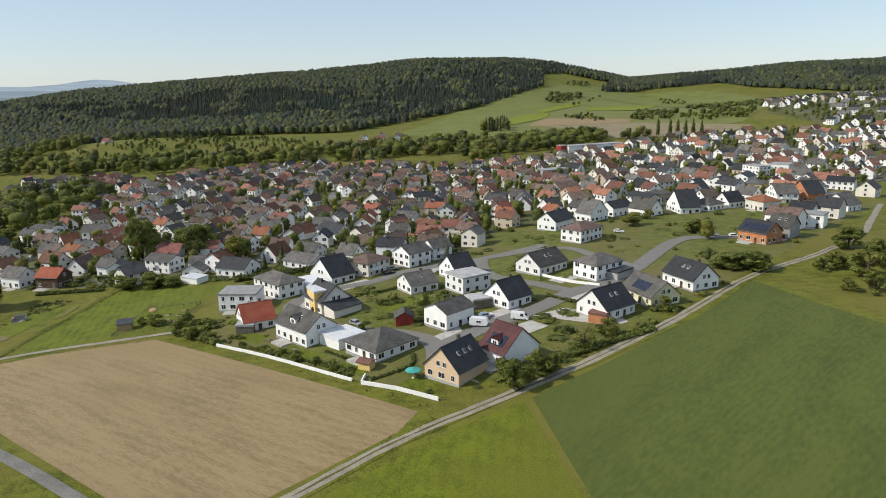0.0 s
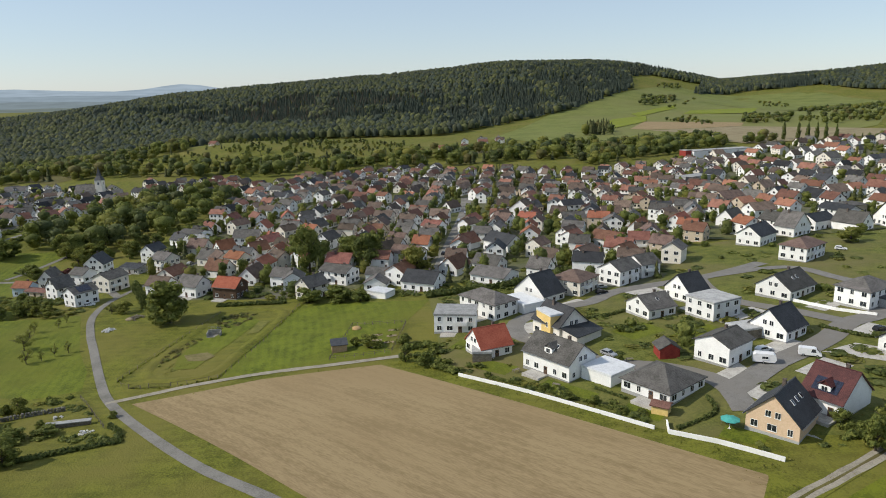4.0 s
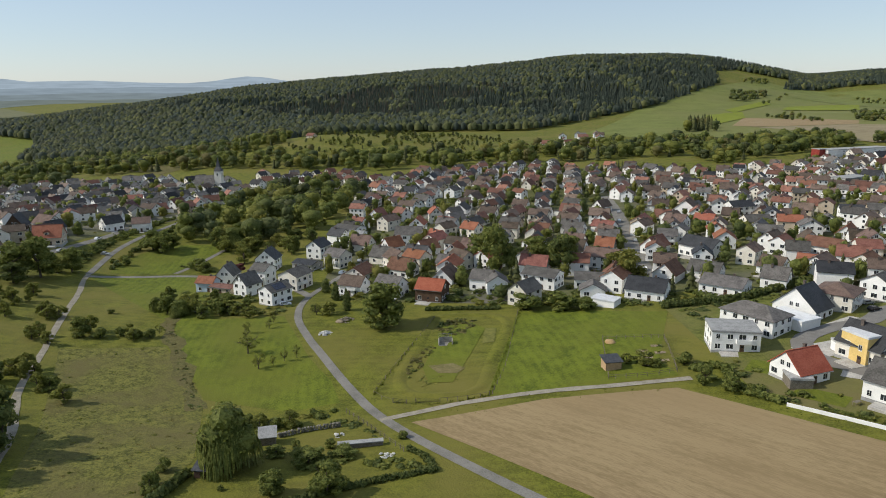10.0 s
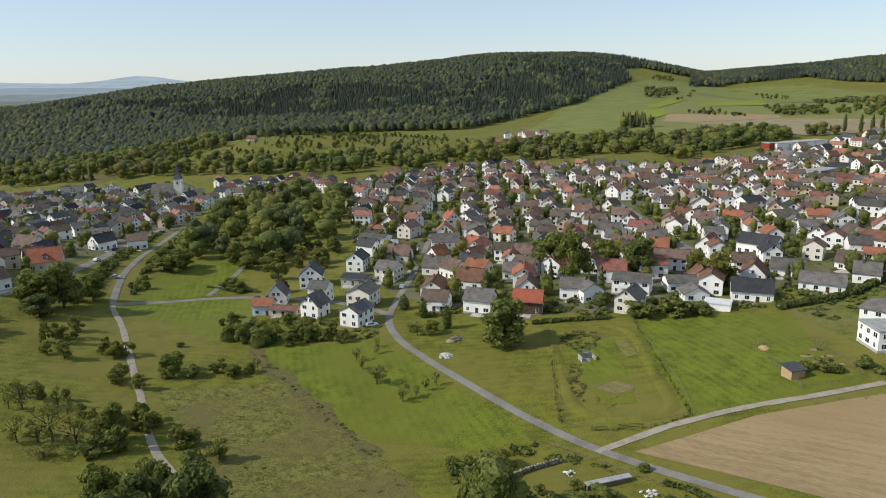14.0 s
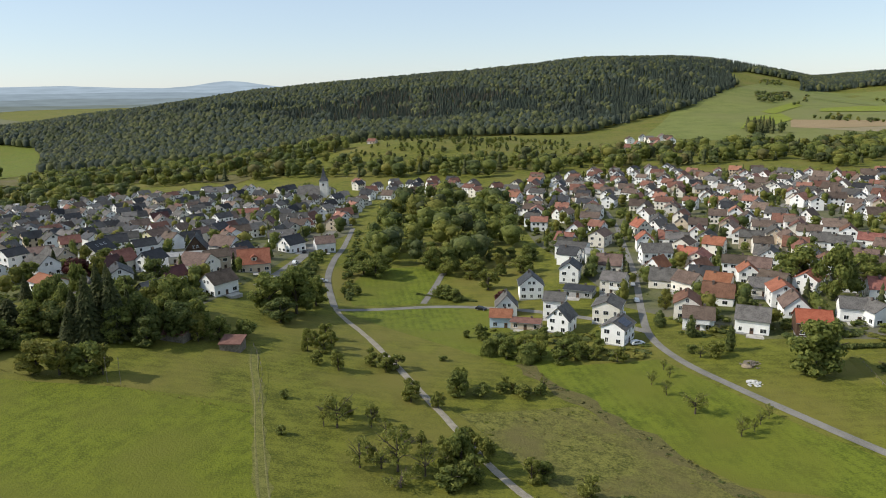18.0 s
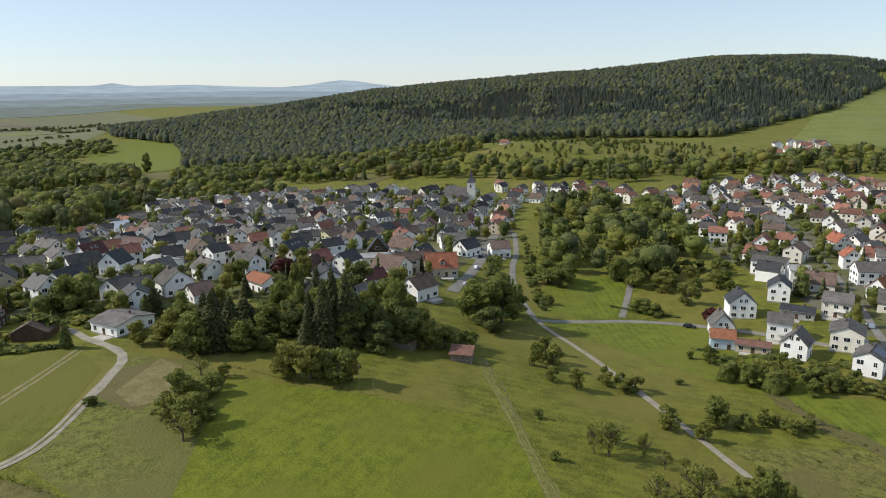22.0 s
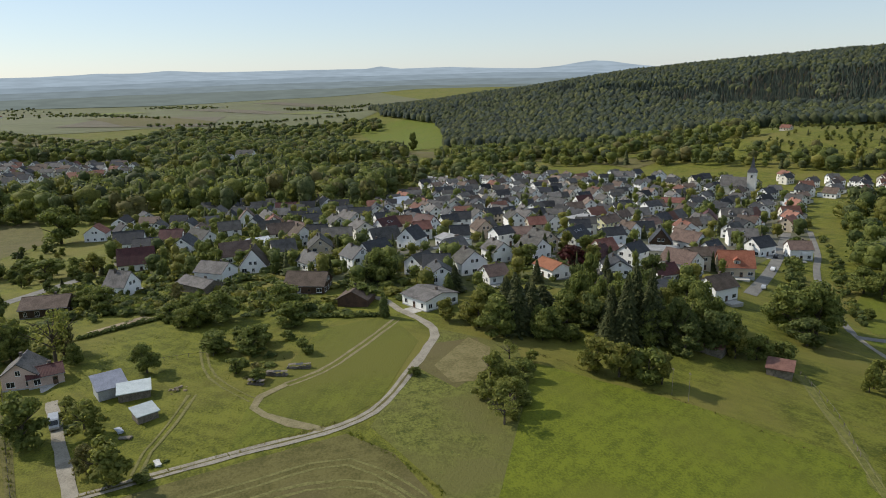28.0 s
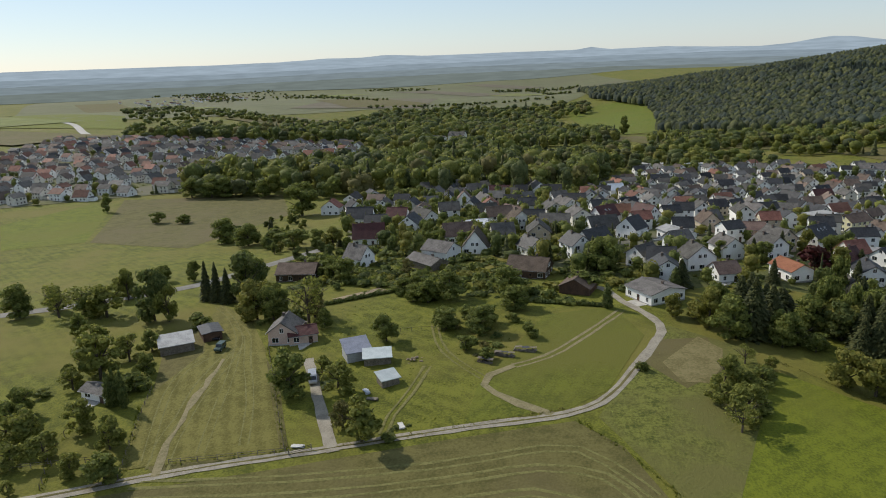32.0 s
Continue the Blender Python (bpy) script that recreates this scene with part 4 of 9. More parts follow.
VILLAGE_MID = [(-350.6, 121.2), (-392.7, 157.3), (-440, 190), (-500, 250), (-545, 284), (-593, 385), (-545, 481), (-468, 509), (-370, 526), (-326, 643), (-290, 640), (-172, 290), (-150, 200), (-196, 190), (-238, 172), (-257, 141.1), (-300, 112)]
VILLAGE_WEST = [(-480, -45), (-505, -60), (-600, -60), (-760, -30), (-900, 60), (-880, 172), (-765, 283), (-639, 239), (-545, 150), (-502, 77.5), (-461.8, 26.1), (-443.6, 2)]
VILLAGE_SOUTH = [(-735, -201), (-848, -84), (-760, -35), (-600, -65), (-480, -50), (-470, -80), (-505, -100), (-540, -125), (-545, -160), (-604, -182)]
VILLAGE_NEW = [(-60, 175), (-75, 130), (-100, 112), (-165, 112), (-215, 160), (-180, 250), (-150, 300), (-30, 420), (-40, 300)]
VILLAGE_EAST = [(-327, 541), (-354, 680), (-247, 840), (-71, 890), (20, 720), (-41, 577), (-60, 500), (-75, 420), (-110, 330), (-149, 290), (-172, 287)]
VILLAGE_HILL = [(-216, 1018), (-290, 1300), (-230, 1430), (-60, 1430), (90, 1360), (60, 905), (-120, 905)]
VILLAGE_GLEN = [(-622, 611), (-764, 813), (-665, 832), (-558, 676)]
VILLAGE_PLAIN = [(-745, -470), (-818, -335), (-873, -345), (-960, -330), (-1035, -300), (-1050, -205), (-1205, -220), (-1235, -420), (-1270, -536), (-1268, -640), (-1022, -600)]
for nm, poly in (("mid", VILLAGE_MID), ("west", VILLAGE_WEST), ("south", VILLAGE_SOUTH), ("new", VILLAGE_NEW), ("east", VILLAGE_EAST), ("hill", VILLAGE_HILL), ("plain", VILLAGE_PLAIN)):
    drape("garden_ground", poly, M["estate" if nm == "new" else "yard"], .03 if nm in ("mid", "new", "west", "south") else .3, 10 if nm in ("mid", "new", "west", "south") else 30, "gardens, yards and paths between the houses", "gardens")


# ---- houses placed one by one ----
house(-161.6, 126.6, 67, 9.2, 9, 3.2, 42, "white", "fresh")
house(-139.3, 126.2, -7, 14.5, 10, 4.6, 36, "white", "grey", skylights=2, dormer=1)
house(-113.6, 128.9, -8, 12.2, 14, 2.9, 24, "white", "grey", kind="hip")
house(-127, 128.2, -8, 8.5, 9, 2.7, 0, "white", "metal", kind="flat", windows=False)
house(-87.6, 126, 88, 11, 10, 3.4, 44, "peach", "anthracite", skylights=3)
house(-81.6, 139.9, -13, 8.5, 12, 3.6, 40, "white", "maroon", dormer=1, solar=5)
house(-109.3, 152.8, 81, 10.8, 9, 5.0, 24, "white", "grey")
house(-109.6, 170.1, 61, 8.8, 6, 2.9, 0, "timber", "flat", kind="flat", windows=False, chimney=False, name="shed", category="shed", label="weathered wooden shed with a low roof")
house(-103.5, 175, 78, 9.9, 10, 3.4, 42, "white", "anthracite")
house(-123.7, 182.9, 71, 11, 10, 5.4, 0, "white", "flat", kind="flat")
house(-136.8, 195.4, 71, 8.7, 10, 3.6, 42, "white", "anthracite")
house(-139.4, 176, 67, 10, 10, 3.2, 30, "white", "grey", skylights=1)
house(-165.2, 204.9, 82, 11.2, 9, 5.6, 30, "white", "grey")
house(-162.7, 217.4, 70, 8.6, 9, 5.2, 30, "white", "grey")
house(-172.7, 187.8, 92, 12.3, 11, 5.4, 22, "cream", "brown", kind="hip")
house(-178.1, 174.5, 83, 10.3, 13, 3.4, 42, "white", "anthracite")
house(-176.9, 163.5, -17, 12, 8, 3.0, 0, "white", "metal", kind="flat", windows=False)
house(-154.1, 145.1, -25, 7.4, 5, 7.2, 0, "yellow", "metal", kind="flat")
house(-152.9, 147.8, 165, 11, 10.4, 4.4, 40, "cream", "anthracite")
house(-145, 146.5, 83, 10.5, 5, 2.6, 12, "cream", "anthracite", kind="shed", windows=False, name="shed", category="shed", label="low cream annex with a dark sloping roof")
house(-183.6, 154.2, -8, 16, 10, 5.4, 25, "white", "grey", kind="hip")
house(-183, 138, 36, 12.2, 10, 5.6, 0, "white", "flat", kind="flat")
house(-121.2, 147.3, 133, 5, 5, 2.6, 30, "red", "grey", windows=False, chimney=False, door=False, name="shed", category="shed", label="red painted garden shed with a grey roof")
house(-73.9, 179.2, 74, 12, 10.8, 3.4, 40, "white", "anthracite", skylights=2)
house(-72.6, 173.2, 6, 5, 6, 2.6, 0, "orange", "rust", kind="flat", windows=False, name="shed", category="shed", label="small orange brick garage")
house(-67.3, 195.7, -31, 13.7, 10, 3.2, 38, "pale_yellow", "grey", skylights=1, solar=6)
house(-61.8, 214.8, -29, 13.3, 10, 3.6, 40, "white", "anthracite", skylights=2)
house(-91.7, 213.2, 74, 13.2, 10, 5.4, 25, "white", "grey", kind="hip")
house(-84.8, 214.2, 79, 9, 5, 2.7, 0, "grey", "slate", kind="flat", windows=False, name="shed", category="shed", label="dark carport beside the house")
house(-112.9, 212.8, 78, 14.5, 11, 3.4, 35, "white", "grey", skylights=2)
house(-122.3, 264, 81, 15, 10, 5.4, 25, "white", "brown", kind="hip")
house(-57.3, 283, -20, 11.9, 10, 4.4, 35, "orange", "anthracite", solar=9)
house(-51.5, 295, -9, 8.5, 10, 4.8, 38, "grey", "grey", skylights=2)
house(-45.1, 321.8, -2, 8.5, 9, 5.6, 0, "white", "flat", kind="flat")
house(-74.1, 362, -35, 12, 10, 5.0, 24, "cream", "orange", kind="hip")
house(-73.6, 401.6, 34, 11, 16, 5.2, 28, "white", "grey")
house(-63.6, 416.1, 44, 10, 14.6, 4.8, 38, "orange", "anthracite")
house(-98, 453.6, 88, 16, 10, 5.6, 15, "yellow", "grey", kind="hip")
house(-64.9, 441.2, 83, 16, 10, 5.6, 10, "white", "grey", kind="shed")
house(-42.7, 380.4, 68, 11, 12.2, 3.4, 38, "white", "grey")
house(-58.5, 499, -2, 15.5, 11, 5.6, 24, "white", "anthracite")
house(-107.4, 567.6, 88, 16, 14, 9.5, 0, "white", "flat", kind="flat", rows=3)
house(-122.2, 557.6, -31, 16, 11, 8.5, 0, "white", "flat", kind="flat", rows=3)
house(-117.6, 505.3, 84, 16, 10, 5.6, 25, "white", "anthracite")
house(-122.2, 467.1, 83, 16, 10, 5.6, 25, "white", "anthracite")
house(-106.3, 343.5, 43, 10, 16, 3.6, 42, "white", "anthracite")
house(-97.6, 353.5, -19, 10.6, 12, 3.6, 24, "white", "grey", kind="hip")
house(-133.6, 381.4, 59, 16, 10, 4.8, 15, "beige", "grey", kind="hip")
house(-131.6, 357.6, -27, 16, 10, 5.2, 25, "white", "anthracite")
house(-123.9, 414.6, 66, 16, 11, 4.2, 30, "white", "anthracite")
house(-145.8, 285.8, 84, 14.9, 10, 4.6, 36, "white", "anthracite")
house(-138.3, 308.4, 165, 9, 12.5, 4.6, 42, "white", "grey")
house(-133.9, 326.8, 72, 14.4, 9, 4.6, 30, "white", "anthracite")
house(-206.2, 646.8, 70, 16, 13, 8.5, 35, "cream", "grey", rows=3)
house(-199.6, 400.6, 65, 16, 12, 5.2, 30, "beige", "brown")
house(-389.8, 116.8, 131, 9.7, 9.3, 6.0, 40, "white", "anthracite")
house(-383.8, 93.6, 130, 7.9, 7.5, 4.2, 48, "white", "grey")
house(-375.8, 80.5, 34, 7.5, 6.2, 4.2, 32, "blue", "orange")
house(-366.6, 83, 26, 10.1, 5.3, 2.8, 15, "beige", "rust")
house(-367.3, 101.2, 25, 7.5, 7.9, 6.6, 28, "white", "grey")
house(-355.1, 87.3, 103, 7.9, 7.5, 5.2, 45, "white", "grey")
house(-347.6, 104.7, 111, 10.6, 9.2, 6.2, 25, "cream", "grey")
house(-334.2, 87.6, 100, 9.7, 7.5, 5.6, 28, "white", "grey", skylights=0, solar=5)
house(-363.9, 137.2, 14, 9.3, 8.8, 5.8, 30, "cream", "grey")
house(-373.2, 127, 19, 11.2, 7.9, 3.2, 14, "grey", "anthracite")
house(-388.4, 143.3, 115, 9.7, 7.9, 6.2, 36, "white", "anthracite")
house(-409.6, 177.3, 18, 14.1, 11.4, 6.2, 15, "white", "grey")
house(-393.9, 171, 35, 7.9, 8.8, 6.0, 18, "white", "flat")
house(-432.4, 215.2, 109, 8.8, 9.2, 4.8, 42, "white", "red")
house(-360.6, 166.8, 87, 8.8, 7.5, 4.8, 46, "white", "orange")
house(-371.9, 187.1, 42, 13.3, 8.8, 6.0, 36, "white", "grey")
house(-388.2, 208, 124, 8.8, 7.9, 6.0, 42, "white", "orange")
house(-319.3, 113.2, 24, 9.6, 7.9, 4.2, 36, "white", "brown")
house(-304, 119, 17, 10.0, 8.8, 4.8, 36, "white", "grey")
house(-340.5, 152.4, -12, 9.4, 8.8, 4.4, 36, "cream", "brown")
house(-313.6, 166.4, -6, 10.0, 8.8, 5.0, 34, "cream", "brown")
house(-335.1, 186.5, 22, 11.6, 9.7, 5.6, 26, "white", "brown")
house(-406, 237.3, 145, 9.7, 7.5, 6.0, 44, "cream", "orange")
house(-288.5, 125.8, 26, 10.0, 8.8, 4.8, 34, "brown", "fresh")
house(-275.7, 146.4, 139, 8.8, 7.5, 4.8, 32, "white", "grey")
house(-282.8, 146.5, 23, 7.5, 7.9, 4.8, 34, "white", "grey")
house(-265.5, 161.2, 13, 13.3, 8.8, 5.4, 24, "white", "grey")
house(-251.5, 171.1, 35, 10.7, 8.8, 3.6, 22, "white", "grey")
house(-242.9, 160.8, 125, 7, 8.5, 2.9, 28, "white", "grey", chimney=False)
house(-232.7, 153.4, 11, 8.3, 6, 2.4, 0, "white", "metal", kind="flat", windows=False, name="shed", category="shed", label="white rendered garage with a level roof")
house(-226.5, 169.5, 18, 13.1, 11, 3.6, 30, "white", "anthracite")
house(-265.4, 200.5, 15, 13.6, 9.7, 5.2, 28, "white", "brown")
house(-325.6, 185.3, 15, 8.6, 8.8, 5.2, 36, "white", "brown")
house(-315.8, 161.4, 26, 9.9, 7.9, 3.8, 34, "cream", "grey")
house(-291.8, 182.6, 106, 8.8, 8.2, 5.0, 30, "white", "brown")
house(-240.6, 237.3, -9, 16, 10, 5.0, 34, "white", "anthracite")
house(-222.6, 204.3, 9, 11.4, 9, 3.2, 34, "white", "grey")
house(-208.3, 189.3, 8, 14.2, 12, 3.2, 20, "white", "grey")
house(-204.6, 220.7, -1, 8.5, 10, 3.4, 34, "white", "brown")
house(-200.6, 262.3, -4, 14.3, 10, 4.0, 30, "white", "red")
house(-197.6, 239.1, 13, 9.9, 7, 2.6, 28, "cream", "orange")
house(-184.6, 258.1, 29, 8.5, 10, 5.6, 26, "cream", "red")
house(-293.6, 326.5, 104, 10, 13.8, 5.0, 38, "white", "brown")
house(-273.4, 347.7, 56, 13.2, 10, 5.6, 26, "white", "anthracite")
house(-241, 259.1, 120, 10, 8.7, 5.0, 36, "white", "orange")
house(-229.3, 279.1, 21, 10.2, 9, 5.6, 26, "white", "grey")
house(-247, 306.4, 50, 12.4, 10, 5.0, 28, "cream", "grey")
house(-219.9, 301.1, 117, 10, 9.5, 5.2, 30, "white", "grey")
house(-241.5, 337.4, 46, 11.1, 10, 3.6, 32, "rosy", "brown")
house(-265, 252.5, 31, 8.6, 8.8, 5.2, 30, "cream", "grey")
house(-468.3, -78.8, 22, 11.4, 12.3, 3.4, 12, "white", "grey")
house(-495.9, -67.4, 70, 9.1, 8.8, 5.2, 36, "white", "anthracite")
house(-504, -70.9, 123, 8.8, 7.5, 4.8, 36, "white", "grey")
house(-534.7, -80.4, 123, 12.3, 8.1, 4.2, 42, "white", "anthracite")
house(-500.6, -110.8, 64, 13.5, 9.7, 3.2, 34, "brown", "brown")
house(-478.7, -99.2, 150, 8.8, 9.3, 2.4, 28, "brown", "brown", windows=False)
house(-531.1, -105, -157, 9.7, 7.5, 3.6, 42, "white", "anthracite", skylights=2)
house(-542.7, -125.3, 168, 8.8, 10.0, 3.2, 52, "white", "brown")
house(-535.5, -139.5, 52, 11.8, 9.7, 4.4, 30, "white", "grey")
house(-524, -145.2, 38, 14.7, 8, 2.7, 24, "timber", "grey", windows=False, name="shed", category="shed", label="weathered wooden shed with a low roof")
house(-585, -170.6, 91, 14.1, 10.6, 3.6, 46, "white", "maroon")
house(-651.4, -179.5, 85, 14.1, 10.6, 4.2, 44, "white", "anthracite")
house(-700.4, -200.9, 168, 8.8, 11.4, 5.0, 36, "white", "red")
house(-535.9, -171.3, -126, 8.8, 8.3, 4.2, 46, "white", "grey")
house(-523.8, -192.6, 84, 14.1, 11.4, 3.2, 24, "brown", "brown")
house(-455.2, -185.1, 176, 8.8, 7.5, 3.8, 36, "rosy", "grey")
house(-453.6, -180.5, 105, 7.5, 6.2, 2.8, 24, "rosy", "maroon")
house(-438.8, -164.6, 109, 6.2, 5.6, 2.6, 14, "metal_wall", "violet", kind="shed", windows=False, name="shed", category="shed", label="grey sheet-metal shed with a dark sloping roof")
house(-434.9, -159.2, 94, 6.6, 4.2, 2.0, 8, "timber", "sheet", kind="shed", windows=False, name="shed", category="shed", label="weathered wooden shed with a low roof")
house(-422.5, -156.2, 114, 4.2, 3.6, 1.8, 8, "timber", "sheet", kind="shed", windows=False, name="shed", category="shed", label="weathered wooden shed with a low roof")
house(-453.2, -214.3, 112, 8.6, 6, 2.6, 10, "timber", "flat", kind="shed", windows=False, name="shed", category="shed", label="weathered wooden shed with a low roof")
house(-461.5, -207.5, -154, 7.4, 5, 2.6, 6, "brown", "slate", windows=False, chimney=False, name="shed", category="shed", label="weathered wooden shed with a low roof")
house(-425.8, -222.4, 65, 8.5, 4.4, 2.4, 22, "white", "grey", chimney=False)
house(-527.4, 3.2, 118, 11.4, 9.2, 5.8, 38, "white", "anthracite", skylights=3)
house(-498.4, -54.6, -175, 8.8, 9.9, 4.8, 38, "white", "grey")
house(-512.2, -38, -173, 9.7, 8.4, 4.8, 36, "white", "grey")
house(-512.5, -22.7, -162, 9.7, 9.6, 4.8, 36, "white", "grey")
house(-485.8, -28.5, 9, 11.0, 7.9, 3.8, 26, "white", "orange")
house(-484.4, -51.1, 96, 7.5, 7.9, 3.2, 34, "white", "brown")
house(-495.5, -4.3, 116, 7.9, 7.5, 4.2, 46, "white", "maroon")
house(-506.8, 4.9, 98, 7.9, 8.8, 4.4, 40, "cream", "red")
house(-548.3, -13.4, 73, 13.1, 9.7, 4.2, 26, "rosy", "brown")
house(-563.9, -23.3, 180, 8.8, 8.6, 4.8, 42, "beige", "brown")
house(-579.1, 51.2, 108, 12.7, 8.8, 5.4, 32, "pale_yellow", "brown")
house(-598.1, 46.6, 108, 14.1, 8.8, 5.4, 0, "cream", "flat", kind="flat")
house(-587.8, -61.9, 120, 11.1, 8.8, 4.8, 44, "white", "maroon", skylights=2)
house(-583.8, -44.1, 32, 10.3, 8.8, 5.4, 44, "white", "maroon")
house(-543.3, -44.6, 14, 14.1, 8.8, 3.8, 16, "white", "flat")
house(-550.6, -60.5, 131, 8.8, 9.2, 5.0, 42, "white", "anthracite")
house(-589.4, -101.5, -169, 8.8, 11.5, 4.2, 42, "white", "brown")
house(-622.5, -99, 32, 14.1, 7.9, 3.8, 40, "cream", "brown")
house(-656.4, -107.6, 175, 8.8, 9.9, 4.8, 38, "white", "red")
house(-694.3, -119.4, 175, 8.8, 12.1, 4.0, 48, "white", "brown")
house(-633.8, -145, 35, 14.1, 8.8, 4.6, 36, "white", "grey")
house(-639.6, -158.8, 77, 10.8, 9.7, 4.6, 42, "white", "maroon")
house(-598.5, -120.3, 105, 9.9, 8.8, 3.0, 20, "white", "metal")
house(-402.6, -7.9, 41, 5.9, 5, 2.4, 8, "timber", "rust", kind="shed", windows=False, name="shed", category="shed", label="weathered wooden shed with a low roof")
house(-416.8, -17.6, 35, 7.2, 5, 2.4, 8, "timber", "rust", kind="shed", windows=False, name="shed", category="shed", label="weathered wooden shed with a low roof")
house(-200.3, 106.9, 55, 4.2, 3.4, 2.3, 8, "lightwood", "slate", kind="shed", windows=False, name="shed", category="shed", label="light wooden garden shed with a blue-grey roof")
house(-236.2, 27.8, 59, 3.4, 3.2, 2.2, 10, "timber", "flat", kind="shed", windows=False, name="shed", category="shed", label="weathered wooden shed with a low roof")
house(-160.2, 122, 39, 5, 5, 2.5, 0, "timber", "flat", kind="flat", windows=False, name="shed", category="shed", label="weathered wooden shed with a low roof")
house(-157.5, 148.3, -45, 8, 5, 2.5, 0, "white", "flat", kind="flat", windows=False, name="shed", category="shed", label="white rendered garage with a level roof")

house(-322, 706, 65.7, 78, 14, 6.0, 0, "white", "flat", kind="flat", plain=True, label="long pale factory hall with a flat roof", category="factory")
house(-340, 668, 65.7, 8, 9, 8.5, 0, "red", "flat", kind="flat", windows=False, label="red block at the end of the factory hall", category="factory")
house(-264, 505, 75, 26, 12, 6.5, 0, "grey", "flat", kind="flat", plain=True, label="grey hall with a flat roof among houses", category="hall")


# more of the west village, house by house
house(-488, 52, 60, 13, 10, 4.2, 46, "beige", "orange", dormer=1)
house(-460, 20, 98, 10.5, 9, 5, 36, "white", "brown")
house(-488, 27, 22, 12.5, 11, 5, 34, "cream", "brown")
house(-477, 11, 93, 9, 7, 3.4, 40, "white", "maroon")
house(-513, 28, 58, 24, 9, 3.2, 10, "cream", "flat", chimney=False)
house(-530, 48, 146, 9, 9, 3.2, 52, "brown", "anthracite")
house(-529, 62, 19, 13, 9.5, 4, 40, "white", "brown")
house(-535, 97, 59, 13, 10, 5.4, 30, "white", "grey", skylights=1)
house(-517, 91, 96, 10, 9, 4.6, 38, "white", "anthracite")
house(-596, 147, 60, 17, 11, 5.4, 36, "white", "grey", dormer=2)
house(-600, 131, 138, 11, 9.5, 4, 42, "beige", "maroon")
house(-587, 83, 98, 9, 8, 4.6, 28, "white", "grey")
house(-688, 81, 26, 13, 9.5, 4, 44, "white", "anthracite")
house(-703, 109, 90, 12, 9, 4, 42, "white", "maroon")
house(-739, 80, 33, 12, 9, 4.2, 38, "white", "grey")
house(-647, 23, 36, 13, 9, 4.2, 38, "cream", "grey")
house(-509, 105, 63, 9.5, 9, 5, 32, "white", "brown")
house(-636, 47, 66, 16, 9, 4.4, 26, "white", "grey")
house(-713, 31, 68, 14, 9, 4.2, 32, "beige", "anthracite")
house(-702, 0, 36, 13, 9, 4.4, 38, "white", "anthracite")
house(-742, -13, 103, 11, 9, 4.6, 38, "white", "metal")
house(-667, -58, 75, 13, 10, 4, 40, "white", "anthracite")
house(-778, -61, 46, 10, 9, 4.5, 40, "white", "grey")
house(-755, -90, 80, 15, 10, 3.6, 38, "cream", "maroon")
house(-890, 104, 67, 22, 10, 6, 0, "white", "flat", kind="flat")
house(-910, 66, 68, 26, 12, 5, 0, "grey", "flat", kind="flat", plain=True)
house(-807, 209, 61, 18, 12, 6, 32, "white", "grey", dormer=1)
house(-673, 161, 59, 15, 9, 4, 30, "cream", "red")
house(-852, 145, 22, 11, 9, 4.6, 42, "white", "grey")


# ---- more houses of the village ----
STOCK = {}
SIZES = ((11.0, 9.2), (12.8, 9.8), (9.6, 8.6), (9.4, 7.8), (10.8, 8.4), (8.4, 7.4))


def stock_house(x, y, turn, key):
    """One of a few house kinds; the second of a kind is a copy of the first."""
    wall, roof, size, storeys = key
    if key in STOCK:
        return copy_thing(STOCK[key], pose(x, y, height(x, y), 0, 0, turn))
    STOCK[key] = house(x, y, turn, *SIZES[size], (3.6, 5.2, 5.8)[storeys], (43, 38, 32)[storeys], wall, roof, plain=True)
    PLACED.pop()
    return STOCK[key]


FAR_WALLS = ["white", "cream", "beige", "rosy", "grey"]
FAR_ROOFS = ["brown", "red", "grey", "anthracite", "orange"]
SHADES = [WALLS[k] for k in FAR_WALLS] + [M["glass"], M["chimney"]]
for k in FAR_ROOFS:
    lo, hi = {"brown": (c(.080, .056, .043), c(.148, .108, .084)), "red": (c(.135, .060, .042), c(.225, .108, .076)), "grey": (c(.066, .062, .056), c(.132, .124, .114)),
              "anthracite": (c(.02, .021, .023), c(.045, .046, .05)), "orange": (c(.18, .080, .050), c(.26, .122, .076))}[k]
    for shade in (.7, 1.0, 1.35):
        SHADES.append(material("far_%s_roof_tiles" % k, tuple(v * shade for v in lo[:3]) + (1,), tuple(v * shade for v in hi[:3]) + (1,), 3, .5, .8))


